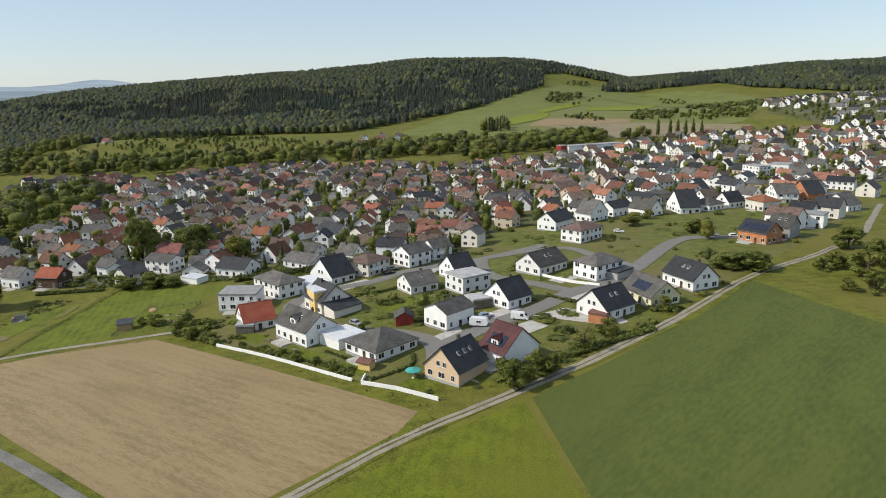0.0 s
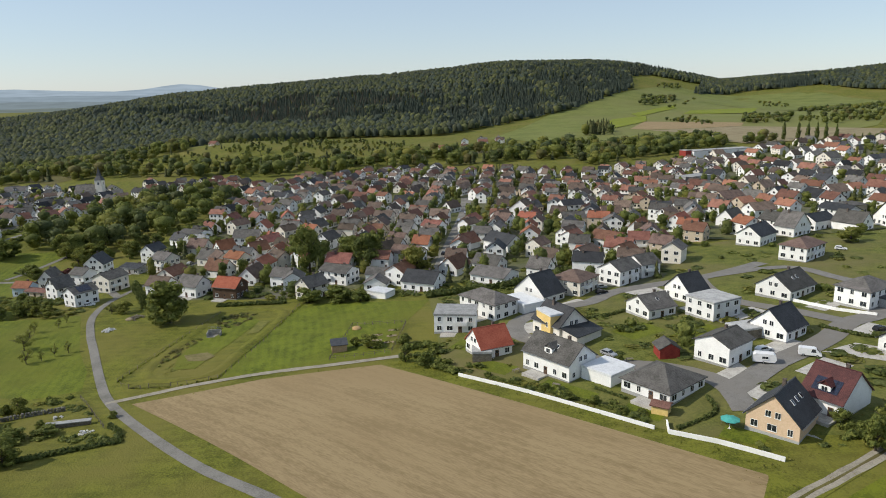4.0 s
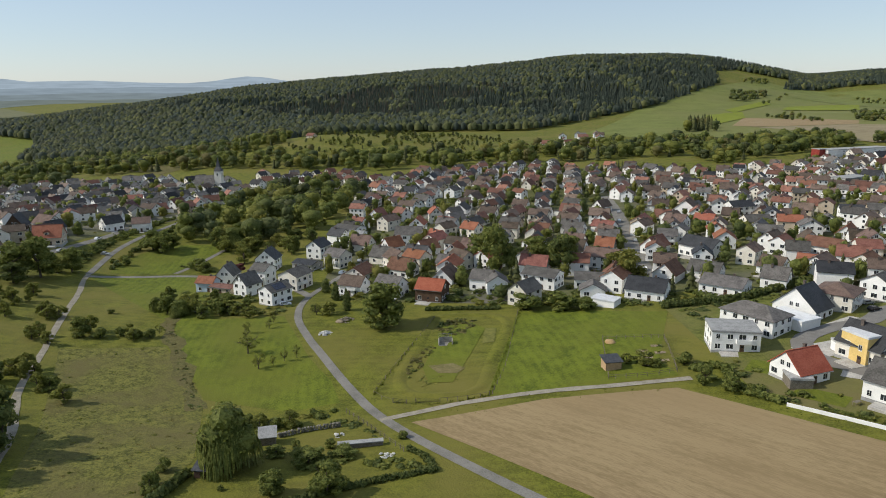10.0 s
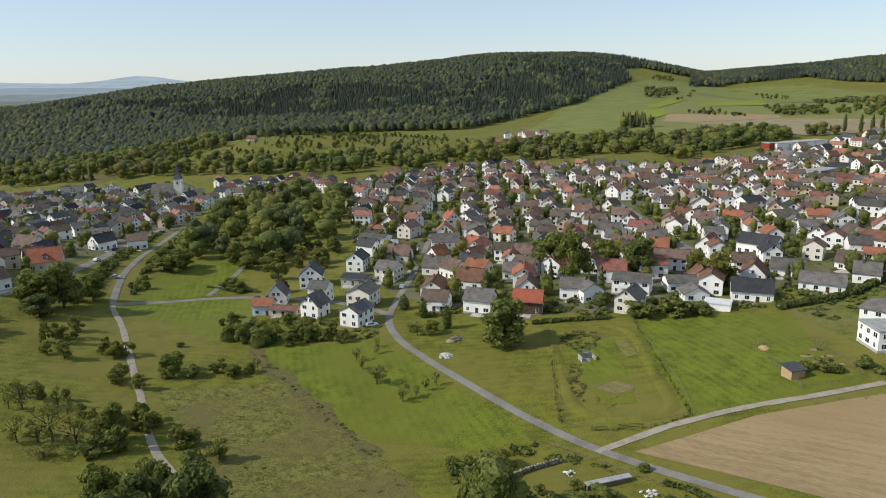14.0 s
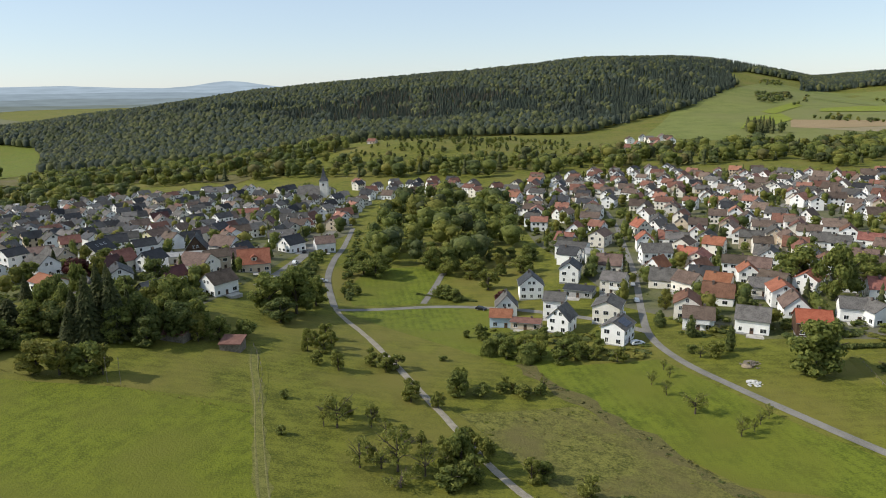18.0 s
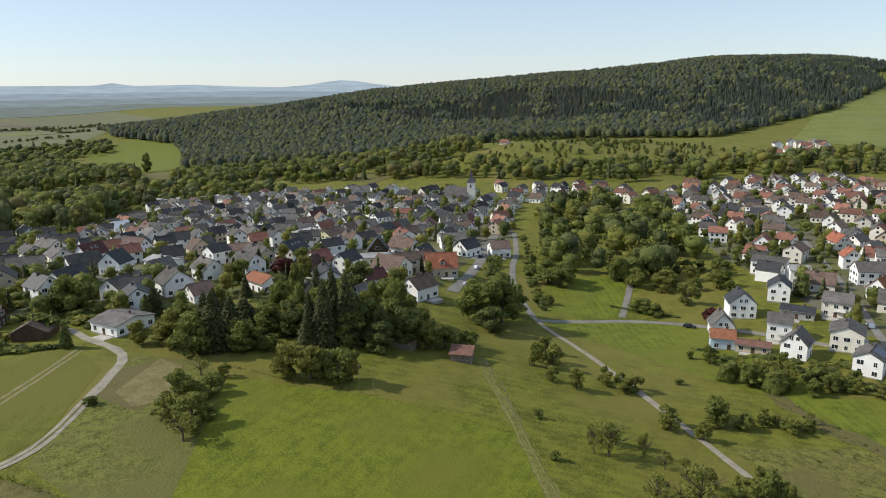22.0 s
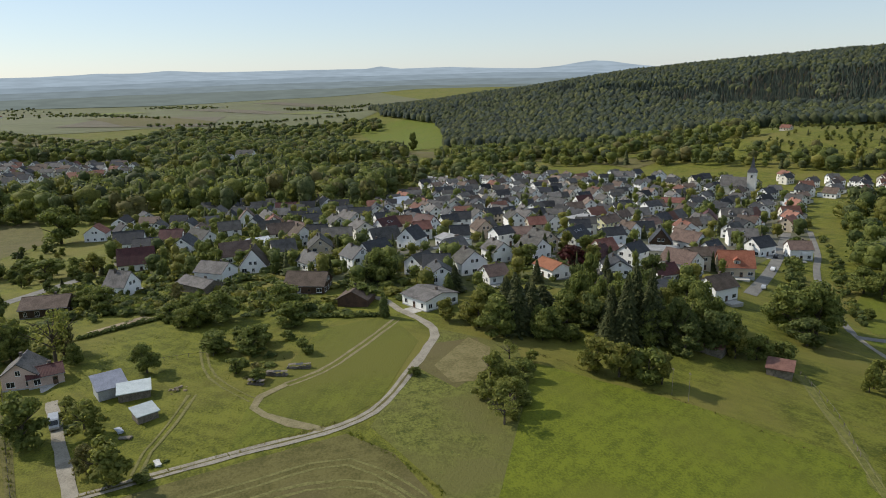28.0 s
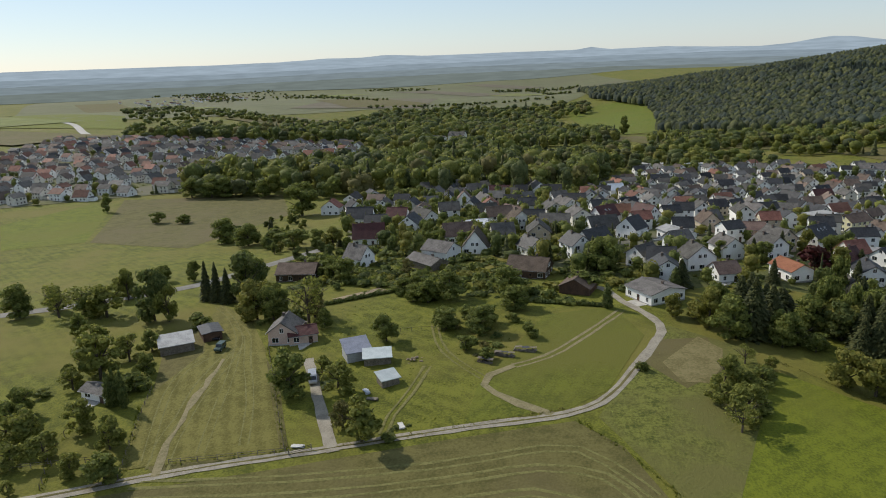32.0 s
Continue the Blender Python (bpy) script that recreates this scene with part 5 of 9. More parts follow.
def far_house(b, x, y, turn, key, rng):
    """Adds one house of the far quarters to the common mesh b."""
    wall, roof, size, storeys = key
    long, deep = SIZES[size]
    eaves, pitch = (3.6, 5.2, 5.8)[storeys], (43, 38, 32)[storeys]
    L, D = long / 2, deep / 2
    t = math.tan(radians(pitch))
    h = Build()
    wi = FAR_WALLS.index(wall)
    ri = len(FAR_WALLS) + 2 + FAR_ROOFS.index(roof) * 3 + int(rng.integers(0, 3))
    h.box(-L, L, -D, D, -2, eaves, mat=wi)
    h.face((-L, -D, eaves), (-L, 0, eaves + D * t), (-L, D, eaves), mat=wi)
    h.face((L, -D, eaves), (L, D, eaves), (L, 0, eaves + D * t), mat=wi)
    gi = len(FAR_WALLS)
    for px in (-L * .55, L * .1, L * .6):
        for wz in (1.6, 4.2)[:1 if eaves < 4 else 2]:
            h.box(px - .55, px + .55, -D - .05, D + .05, wz - .6, wz + .65, mat=gi)
    for wz in (1.6, 4.3, 6.6)[:2 if eaves < 4 else 3]:
        h.box(-L - .05, L + .05, -.55, .55, wz - .6, wz + .6, mat=gi)
    zl, zt = eaves - .5 * t + .16, eaves + D * t + .16
    h.slab((-L - .4, -D - .5, zl), (L + .4, -D - .5, zl), (L + .4, 0, zt), (-L - .4, 0, zt), .2, mat=ri)
    h.slab((L + .4, D + .5, zl), (-L - .4, D + .5, zl), (-L - .4, 0, zt), (L + .4, 0, zt), .2, mat=ri)
    cxx = L * rng.uniform(-.6, .6)
    h.box(cxx - .35, cxx + .35, .2, .8, zt - 1.5, zt + .7, mat=gi + 1)
    if rng.random() < .4:
        gx = L + 2.2
        h.box(L + .1, L + 4.2, -D * .6, D * .4, -2, 2.6, mat=wi)
        h.box(L + .0, L + 4.4, -D * .6 - .2, D * .4 + .2, 2.6, 2.8, mat=len(FAR_WALLS) + 2 + 6)
    m = pose(x, y, height(x, y), 0, 0, turn)
    n = len(b.v)
    b.v += [tuple(m @ Vector(p)) for p in h.v]
    b.f += [tuple(k + n for k in f) for f in h.f]
    b.i += h.i


WANTED = []


def quarter(poly, turn, along, across, seed, walls, roofs, keep=.86, gap=6, skew=0, loose=13, small=False):
    """Rows of houses in a part of the village, the rows at that turn."""
    rng = np.random.default_rng(seed)
    ca, sa = math.cos(radians(turn)), math.sin(radians(turn))
    cx, cy = sum(p[0] for p in poly) / len(poly), sum(p[1] for p in poly) / len(poly)
    for i in range(-60, 61):
        for j in range(-60, 61):
            u, v = i * along + rng.uniform(-2.2, 2.2), j * across + rng.uniform(-2.5, 2.5)
            x, y = cx + u * ca - v * sa, cy + u * sa + v * ca
            pick = rng.random(4)
            if not inside(x, y, poly) or pick[0] > keep:
                continue
            if any(abs(x - a) < 25 and abs(y - b) < 25 and (x - a) ** 2 + (y - b) ** 2 < (gap + r) ** 2 for a, b, r in PLACED):
                continue
            if any((x - p.x) ** 2 + (y - p.y) ** 2 < 70 for p in STREETS):
                continue
            key = (walls[int(pick[1] * len(walls))], roofs[int(pick[2] * len(roofs))], int(pick[3] * 2.99) + (3 if small else 0), int(rng.integers(0, 3)))
            WANTED.append((x, y, round(turn + skew + (90 if rng.random() < .45 else 0) + rng.uniform(-loose, loose)), key))
            PLACED.append((x, y, 4.6 if small else 5.5))


STREETS = []
for pts in ([(-310, 82), (-343, 120), (-396, 204), (-462, 298)], [(-190, 130), (-239, 186), (-335, 321), (-381, 377)], [(-465.5, 39.6), (-500.8, 84.6), (-561, 150)], [(-99, 562), (-44, 614)],
            [(-106, 147), (-93, 204), (-84, 226), (-85, 274), (-63, 398), (-58, 478)], [(-143, 220), (-123, 246), (-85, 228)], [(-160, 192), (-137, 234), (-132, 250)]):
    STREETS += curve_points(pts, 6)
W1 = ["white", "white", "white", "white", "white", "cream", "white", "beige", "white", "cream"]
quarter(VILLAGE_MID, 126, 13.2, 17, 71, ["white", "white", "cream", "white", "white", "cream", "white", "beige", "white"], ["brown", "red", "brown", "grey", "red", "brown", "anthracite", "brown", "grey", "red", "grey", "red", "brown", "orange"], keep=.82, gap=4.6, skew=-24, loose=20, small=True)
quarter(VILLAGE_WEST, 131, 15.5, 20, 72, W1 + ["white"], ["grey", "brown", "anthracite", "anthracite", "grey", "brown", "red", "anthracite", "grey", "anthracite"], keep=.78, gap=5.4, skew=-38, loose=24, small=True)
quarter([(-610, 290), (-560, 302), (-575, 340), (-650, 352), (-720, 300), (-660, 250)], 131, 14, 17, 80, W1, ["red", "brown", "grey", "red", "anthracite"], keep=.9, gap=5.4, skew=-38, loose=24, small=True)
quarter(VILLAGE_SOUTH, 60, 19, 22, 73, W1, ["grey", "brown", "anthracite", "anthracite", "grey"], .62, skew=30, loose=20)
quarter(VILLAGE_EAST, 70, 20, 25, 74, W1, ["brown", "red", "grey", "orange", "anthracite", "brown", "grey", "red"], .74, loose=18)
quarter(VILLAGE_HILL, 80, 23, 29, 75, ["white", "grey", "cream", "grey", "beige", "white"], ["anthracite", "brown", "grey", "anthracite", "grey"], .8)
quarter(VILLAGE_GLEN, 40, 24, 26, 76, W1, ["red", "brown", "grey"], .5)
quarter(VILLAGE_PLAIN, 75, 18, 22, 77, W1 + ["grey"], ["anthracite", "grey", "brown", "red", "grey"], .85)
quarter([(-60, 300), (-100, 330), (-90, 470), (-30, 470), (-35, 330)], 75, 21, 24, 78, ["white", "white", "white", "cream"], ["anthracite", "grey", "brown"], .55)
quarter([(-4000, -1100), (-3600, -900), (-3000, -1100), (-3300, -1400)], 30, 50, 60, 79, ["white"], ["red", "grey"], .6)

WANTED.sort(key=lambda w: min(math.hypot(w[0] + 35, w[1] + 15), math.hypot(w[0] + 160, w[1] + 65), math.hypot(w[0] + 276, w[1] + 140)))
for x, y, turn, key in WANTED[:150]:
    stock_house(x, y, turn, key)
far_b = Build()
frng = np.random.default_rng(9)
for x, y, turn, key in WANTED[150:]:
    far_house(far_b, x, y, turn, key, frng)
tagged(new("far_houses", far_b.mesh("far_houses", SHADES)), "crowded white village houses with red, brown and grey roofs", "houses", kind="stuff")


# ---- trees ----
def trunk_mesh(rng, limbs, bare=False):
    b = Build()

    def limb(p, q, r0, r1):
        p, q = Vector(p), Vector(q)
        d = (q - p).normalized()
        u = d.orthogonal().normalized()
        w = d.cross(u)
        ring = lambda ctr, r: [ctr + (u * math.cos(a) + w * math.sin(a)) * r for a in (0, 1.05, 2.09, 3.14, 4.19, 5.24)]
        lo, hi = ring(p, r0), ring(q, r1)
        for k in range(6):
            b.face(lo[k], lo[(k + 1) % 6], hi[(k + 1) % 6], hi[k])
    limb((0, 0, -.05), (rng.uniform(-.02, .02), rng.uniform(-.02, .02), .34), .034, .024)
    limb((0, 0, .33), (rng.uniform(-.05, .05), rng.uniform(-.05, .05), .78), .024, .008)
    for k in range(limbs):
        a = k * 6.28 / limbs + rng.uniform(-.4, .4)
        z = rng.uniform(.22, .5)
        r = rng.uniform(.22, .4)
        e = (r * math.cos(a), r * math.sin(a), z + rng.uniform(.2, .38))
        limb((0, 0, z), e, .016, .005)
        if bare:
            for s in (-.6, .6):
                limb([(v + w * 2) / 3 for v, w in zip((0, 0, z), e)], (e[0] + .16 * math.cos(a + s), e[1] + .16 * math.sin(a + s), e[2] + rng.uniform(.0, .12)), .007, .003)
    return b.mesh("trunk", [M["bark"]])


def boughs(rng, n, low, high, spread, size):
    out = []
    for k in range(n):
        a = rng.uniform(0, 6.28)
        f = k / max(1, n - 1)
        z = low + (high - low) * f
        r = spread * math.sqrt(rng.uniform(.05, 1)) * math.sin(math.pi * (.18 + .74 * f)) ** .7
        s = size * rng.uniform(.75, 1.2)
        out.append(((r * math.cos(a), r * math.sin(a), z), (s, s, s * rng.uniform(.6, .85))))
    return out


KINDS = {}
trng = np.random.default_rng(21)


def add_kind(kind, mat, count, make):
    KINDS[kind] = []
    for _ in range(count):
        limbs, crown = make(trng)
        me = raw_mesh("crown", crown[0], crown[1], [M[mat]], flat=True)
        KINDS[kind].append((trunk_mesh(trng, limbs, kind == "sparse"), me))


def column(rng, leaves, r, size):
    shape = [((rng.uniform(-.05, .05), rng.uniform(-.05, .05), z), (r * s, r * s, .12)) for z, s in ((.1, .8), (.22, 1), (.36, 1), (.5, .95), (.64, .8), (.78, .6), (.9, .35))]
    return leafy(rng, leaves, shape, size, .85)


def spruce_crown(rng):
    v, f = spire(rng, 9, 9)
    n = 900
    z = rng.uniform(.06, .98, n)
    r = .27 * (1 - z) * rng.uniform(.6, 1.15, n) + .01
    a = rng.uniform(0, 6.28, n)
    p = np.stack([r * np.cos(a), r * np.sin(a), z - r * .18], 1)
    out = np.stack([np.cos(a), np.sin(a), -.35 * np.ones(n)], 1)
    side = np.stack([-np.sin(a), np.cos(a), np.zeros(n)], 1)
    s = (.05 * (1.15 - z))[:, None] + .008
    quad = np.stack([p - side * s * .5, p + out * s, p + side * s * .5, p - out * s * .4], 1).reshape(-1, 3)
    i = np.arange(n)[:, None] * 4 + len(v)
    v = v * (1.0, 1.0, 1.0)
    return np.concatenate([v * (1.9, 1.9, 1), quad * (1.9, 1.9, 1)]), np.concatenate([f, np.hstack([i, i + 1, i + 2]), np.hstack([i, i + 2, i + 3])])


def willow_crown(rng):
    shape = boughs(rng, 17, .16, .84, .33, .24)
    v, f = leafy(rng, 1900, shape, .026, .85)
    n = 2200
    a = rng.uniform(0, 6.28, n)
    r = .47 * np.sqrt(rng.uniform(.1, 1, n)) * (1 + .12 * np.sin(3 * a + 1))
    top = .30 + .62 * (1 - (r / .5) ** 2) * rng.uniform(.6, 1, n)
    ln = rng.uniform(.06, .34, n)
    lo = np.maximum(top - ln, .04)
    c_, s_ = np.cos(a), np.sin(a)
    w = rng.uniform(.005, .013, n)
    q = np.stack([np.stack([r * c_ - s_ * w, r * s_ + c_ * w, top], 1), np.stack([r * c_ + s_ * w, r * s_ - c_ * w, top], 1), np.stack([r * 1.06 * c_ + s_ * w * .6, r * 1.06 * s_ - c_ * w * .6, lo], 1), np.stack([r * 1.06 * c_ - s_ * w * .6, r * 1.06 * s_ + c_ * w * .6, lo], 1)], 1).reshape(-1, 3)
    i = np.arange(n)[:, None] * 4 + len(v)
    return np.concatenate([v, q]), np.concatenate([f, np.hstack([i, i + 1, i + 2]), np.hstack([i, i + 2, i + 3])])


add_kind("round", "leaf", 4, lambda r: (5, leafy(r, 2500, boughs(r, 22, .15, .88, .38, .155), .032, .66)))
add_kind("dark", "leaf_dark", 2, lambda r: (5, leafy(r, 2500, boughs(r, 22, .13, .90, .38, .155), .032, .66)))
add_kind("yellow", "leaf_yellow", 3, lambda r: (5, leafy(r, 2200, boughs(r, 20, .14, .88, .38, .155), .033, .64)))
add_kind("fruit", "leaf_orchard", 4, lambda r: (5, leafy(r, 1500, boughs(r, 15, .18, .88, .38, .15), .037, .5)))
add_kind("sparse", "leaf_orchard", 4, lambda r: (7, leafy(r, 520, boughs(r, 12, .28, .90, .38, .14), .030, .22)))
add_kind("russet", "leaf_dry", 2, lambda r: (6, leafy(r, 1900, boughs(r, 19, .14, .88, .38, .155), .032, .5)))
add_kind("willow", "leaf", 2, lambda r: (4, willow_crown(r)))
add_kind("spruce", "needle", 3, lambda r: (0, spruce_crown(r)))
add_kind("cypress", "leaf_dark", 2, lambda r: (0, column(r, 700, .42, .05)))
add_kind("bush", "leaf", 4, lambda r: (4, leafy(r, 1300, boughs(r, 14, .16, .78, .38, .18), .042, .66)))
add_kind("red", "leaf_red", 1, lambda r: (4, leafy(r, 800, boughs(r, 10, .25, .82, .34, .2), .055)))
LABELS = {"russet": "broadleaf tree with dry brownish leaves", "round": "full green broadleaf tree standing in grass", "dark": "dark green dense broadleaf tree", "yellow": "broadleaf tree with yellowish green leaves", "fruit": "small fruit tree with a rounded green crown",
          "sparse": "thinly leaved old fruit tree with dry foliage", "willow": "weeping willow with hanging yellow-green shoots", "spruce": "tall dark green spruce with drooping tiers", "cypress": "slim dark column-shaped conifer",
          "bush": "dense green bush reaching down to the grass", "red": "small tree with copper-red leaves"}
TREES = []


def tree(kind, x, y, high, wide):
    k = len(TREES)
    TREES.append((x, y, wide / 2))
    ob = new("bush" if kind == "bush" else "spruce" if kind == "spruce" else "tree")
    ob.matrix_basis = pose(x, y, height(x, y) - .1, 0, 0, (k * 77) % 360) @ Matrix.Diagonal((wide, wide, high, 1))
    tr, cr = KINDS[kind][k % len(KINDS[kind])]
    part("trunk", tr, ob)
    part("crown", cr, ob)
    return tagged(ob, LABELS[kind], "bush" if kind == "bush" else "tree", {"fruit": "orchard trees", "sparse": "old fruit trees", "spruce": "spruces of the grove", "bush": "bushes in the meadows", "cypress": "slim conifers"}.get(kind, "broadleaf trees"))


tree("round", -278.3, 95.4, 15.4, 18.4)
tree("round", -291.5, 166.3, 20.7, 16.7)
tree("round", -272.3, 183.9, 16.5, 18.3)
tree("yellow", -239.9, 180.2, 12.9, 14.4)
tree("bush", -253, 135.6, 6.6, 12.3)
tree("bush", -243.1, 141.8, 6.9, 13.3)
tree("bush", -235.5, 145.9, 4.9, 8.9)
tree("willow", -229.9, 15.3, 14.2, 13.3)
tree("sparse", -281.2, 50.5, 5.6, 5)
tree("sparse", -308, 69.6, 3.8, 3.2)
tree("sparse", -303.7, 59, 4.6, 3.5)
tree("sparse", -279.2, 62.1, 4.2, 2.8)
tree("sparse", -279.8, 58.3, 4.5, 2.8)
tree("willow", -345.6, 55.4, 6.3, 7.6)
tree("round", -337.3, 59.8, 5.1, 5.9)
tree("round", -335.7, 65.5, 5.3, 6.0)
tree("fruit", -325.1, 71.6, 4.5, 6.8)
tree("bush", -332.2, 69, 3.7, 5.0)
tree("cypress", -302.6, 97.7, 8.3, 3.8)
tree("fruit", -304.2, 91.1, 4.8, 7.1)
tree("willow", -448.5, 128.2, 10.7, 16.7)
tree("fruit", -430.2, 129.3, 8.3, 12.5)
tree("fruit", -439.6, 120.3, 8.9, 10.5)
tree("bush", -338.4, 26.1, 4.2, 5.7)
tree("fruit", -330, 33.4, 4.1, 5.0)
tree("bush", -328.7, 38.1, 3.5, 4.7)
tree("fruit", -291.4, 2.1, 5.2, 6.1)
tree("fruit", -340.3, 11.4, 4.8, 4.9)
tree("bush", -364.1, 37.9, 2.1, 3.2)
tree("fruit", -366.8, 22, 4.8, 6.9)
tree("fruit", -388.4, 13.4, 6.4, 6.2)
tree("fruit", -374.5, 7.5, 6.1, 5.9)
tree("fruit", -399.6, 22.4, 5.5, 6.4)
tree("fruit", -318.2, -0.6, 5.7, 5.1)
tree("fruit", -319.7, -3.1, 5.0, 6.2)
tree("fruit", -316.7, 1.9, 4.0, 5.1)
tree("fruit", -303.1, -0.7, 5.4, 5.1)
tree("fruit", -437.6, 40.6, 7.4, 12.9)
tree("fruit", -240.9, 36.2, 4.5, 5.3)
tree("fruit", -246.9, 31.7, 3.2, 4.8)
tree("round", -213.5, 15.4, 4.9, 6.7)
tree("round", -206.4, 23, 6.3, 7.8)
tree("bush", -220, 27.7, 3.7, 8.5)
tree("bush", -228.7, -0.6, 4.6, 4.3)
tree("bush", -220.8, -1.9, 2, 4.1)
tree("bush", -228.4, 25.3, 2.5, 5.8)
tree("bush", -217.7, 34.4, 2.5, 7.1)
tree("bush", -215.5, 49, 2, 2.9)
tree("fruit", -194.9, 113.7, 3.9, 7.1)
tree("fruit", -198.8, 111.7, 3.1, 3.5)
tree("bush", -191.5, 113.8, 2.6, 3.5)
tree("spruce", -425.9, -37.5, 19.4, 9)
tree("spruce", -423.9, -31.6, 21.4, 9)
tree("spruce", -428.7, -33.1, 21.6, 8.8)
tree("spruce", -449.9, -61.8, 12.5, 8.4)
tree("spruce", -450.5, -58.8, 13.3, 8)
tree("spruce", -448, -55.9, 10.9, 7.5)
tree("spruce", -430.1, -39.7, 14.5, 8)
tree("spruce", -428.4, -25.6, 13.6, 6)
tree("yellow", -437.1, -41.5, 11.5, 14.3)
tree("round", -441.1, -47, 9.8, 12.3)
tree("round", -451.4, -66.9, 9.4, 10.5)
tree("round", -432.8, -58.4, 9.2, 9.8)
tree("bush", -432.3, -54.4, 6.2, 7.9)
tree("bush", -429.8, -51, 4.7, 7)
tree("round", -438.2, -8.5, 12.8, 15.9)
tree("round", -432.6, 23.9, 14.8, 17.7)
tree("round", -429.7, 32.5, 17.7, 17.8)
tree("round", -437.8, 46.7, 11.4, 11.6)
tree("dark", -421.6, 20.6, 8.5, 12.8)
tree("yellow", -411.3, -55.5, 8.6, 10.7)
tree("yellow", -406.6, -52, 9.6, 10.5)
tree("bush", -402, -47, 9.8, 10.4)
tree("yellow", -401.2, -43.9, 8.3, 7)
tree("round", -422.2, -32.4, 5.2, 6.6)
tree("bush", -417.6, -17.3, 5.8, 7.8)
tree("bush", -414.8, -10.8, 5.5, 7.9)
tree("round", -411.6, -7, 7.4, 8.6)
tree("bush", -410.6, 0.1, 6.5, 7.9)
tree("fruit", -392.1, 10, 7.4, 4.6)
tree("fruit", -381.3, 5.8, 4.4, 4.7)
tree("fruit", -372.7, 18.1, 4.3, 5.5)
tree("fruit", -367.2, 18.5, 4.3, 5.4)
tree("fruit", -347.1, 8.7, 5.1, 5.9)
tree("round", -342.8, 21.8, 7.1, 7.9)
tree("bush", -336.6, 31.7, 3.5, 4.2)
tree("bush", -332.1, 35.1, 3.3, 5.5)
tree("sparse", -345.9, -15.3, 8.4, 9)
tree("sparse", -348.2, -17.3, 6.8, 4.5)
tree("sparse", -341.8, -8.8, 6, 3.9)
tree("sparse", -328.6, -23.2, 6.9, 6.2)
tree("sparse", -322.9, -18.3, 9.7, 8.9)
tree("sparse", -325.7, -20.2, 5.5, 6.7)
tree("sparse", -318, -15.5, 7.2, 6.7)
tree("fruit", -317.1, -10.5, 6.3, 6.0)
tree("round", -315.2, -8.1, 9.6, 7.4)
tree("bush", -310.1, -9.8, 6.8, 6.7)
tree("bush", -311.8, -14.7, 4.7, 7.9)
tree("sparse", -317.7, -22.4, 3.5, 7.7)
tree("bush", -302.3, 1.9, 4.1, 6.3)
tree("bush", -365.8, -15.5, 2.6, 2.9)
tree("bush", -350.1, -27, 2.4, 2.9)
tree("sparse", -293.8, 54, 6.3, 8)
tree("sparse", -309.5, 62.2, 4.4, 3.7)
tree("willow", -357.8, 51.8, 5.8, 5.2)
tree("fruit", -349.8, 59.5, 7.1, 8)
tree("fruit", -344.8, 60.7, 7.9, 7.2)
tree("fruit", -335.8, 68.8, 5.2, 6.7)
tree("bush", -341, 67.1, 6.2, 8.1)
tree("fruit", -330.7, 69.8, 4.6, 5.3)
tree("cypress", -329.6, 107.2, 5.8, 5.1)
tree("yellow", -336.5, 125, 8.2, 5.9)
tree("bush", -310.9, 89.5, 3.4, 4.2)
tree("cypress", -317, 102.9, 7.3, 4)
tree("red", -393.8, 103.9, 5.5, 7.5)
tree("yellow", -451, 124.7, 10.6, 14.8)
tree("round", -446.2, 129.2, 7.9, 8.9)
tree("fruit", -410.9, 115.5, 9.5, 10.6)
tree("fruit", -427.6, 122.9, 7.5, 11.2)
tree("fruit", -414.2, 142.3, 7.7, 11.7)
tree("bush", -447.3, 67.5, 3.4, 3.5)
tree("round", -465.1, 93.1, 10, 14)
tree("bush", -417.8, 96.3, 6.8, 10.1)
tree("bush", -411.8, 96.3, 5.6, 7.5)
tree("fruit", -411.3, -82.6, 7.7, 8.4)
tree("fruit", -399.2, -83.2, 7.1, 9.1)
tree("sparse", -393.2, -87.2, 6.6, 7.8)
tree("bush", -411, -74.7, 5.0, 7.2)
tree("fruit", -404.4, -86.8, 5.1, 6.8)
tree("sparse", -422.1, -73.2, 5.1, 6)
tree("yellow", -444.1, -72.5, 11, 11.4)
tree("round", -436.8, -70.2, 11.4, 12.5)
tree("spruce", -437.9, -63.9, 16, 10.2)
tree("spruce", -440.5, -58, 13.1, 9.3)
tree("round", -430.8, -59.8, 7.8, 7.1)
tree("bush", -428.1, -52.9, 5.5, 6)
tree("round", -465.9, -120.3, 7.4, 11.8)
tree("bush", -420.5, -98.1, 2.4, 3.5)
tree("cypress", -473, -71.2, 7.9, 4.2)
tree("spruce", -511.8, -18.2, 10.1, 5.2)
tree("bush", -509.1, -110.9, 5.4, 9.4)
tree("bush", -480.5, -97.3, 6.7, 12.7)
tree("round", -500.1, -84.7, 9.3, 10.6)
tree("bush", -443.4, -119.9, 4.7, 5.3)
tree("bush", -430.9, -38.5, 4.2, 5.6)
tree("fruit", -398, -160.6, 9.9, 11.2)
tree("round", -419.5, -178, 11.8, 11.6)
tree("fruit", -419.7, -167.2, 7.5, 9.1)
tree("fruit", -430.9, -172.4, 4.4, 6.5)
tree("yellow", -475.1, -197.5, 12.9, 13.4)
tree("round", -476.4, -191.9, 10.7, 10.2)
tree("sparse", -467.5, -180.8, 14.4, 13.6)
tree("dark", -496.7, -205.1, 17.1, 16.1)
tree("spruce", -500.6, -219.6, 14.3, 5.1)
tree("spruce", -498.1, -215.5, 14.2, 5)
tree("spruce", -495.8, -211.5, 12.4, 5.4)
tree("round", -495.7, -279.4, 11.6, 12.5)
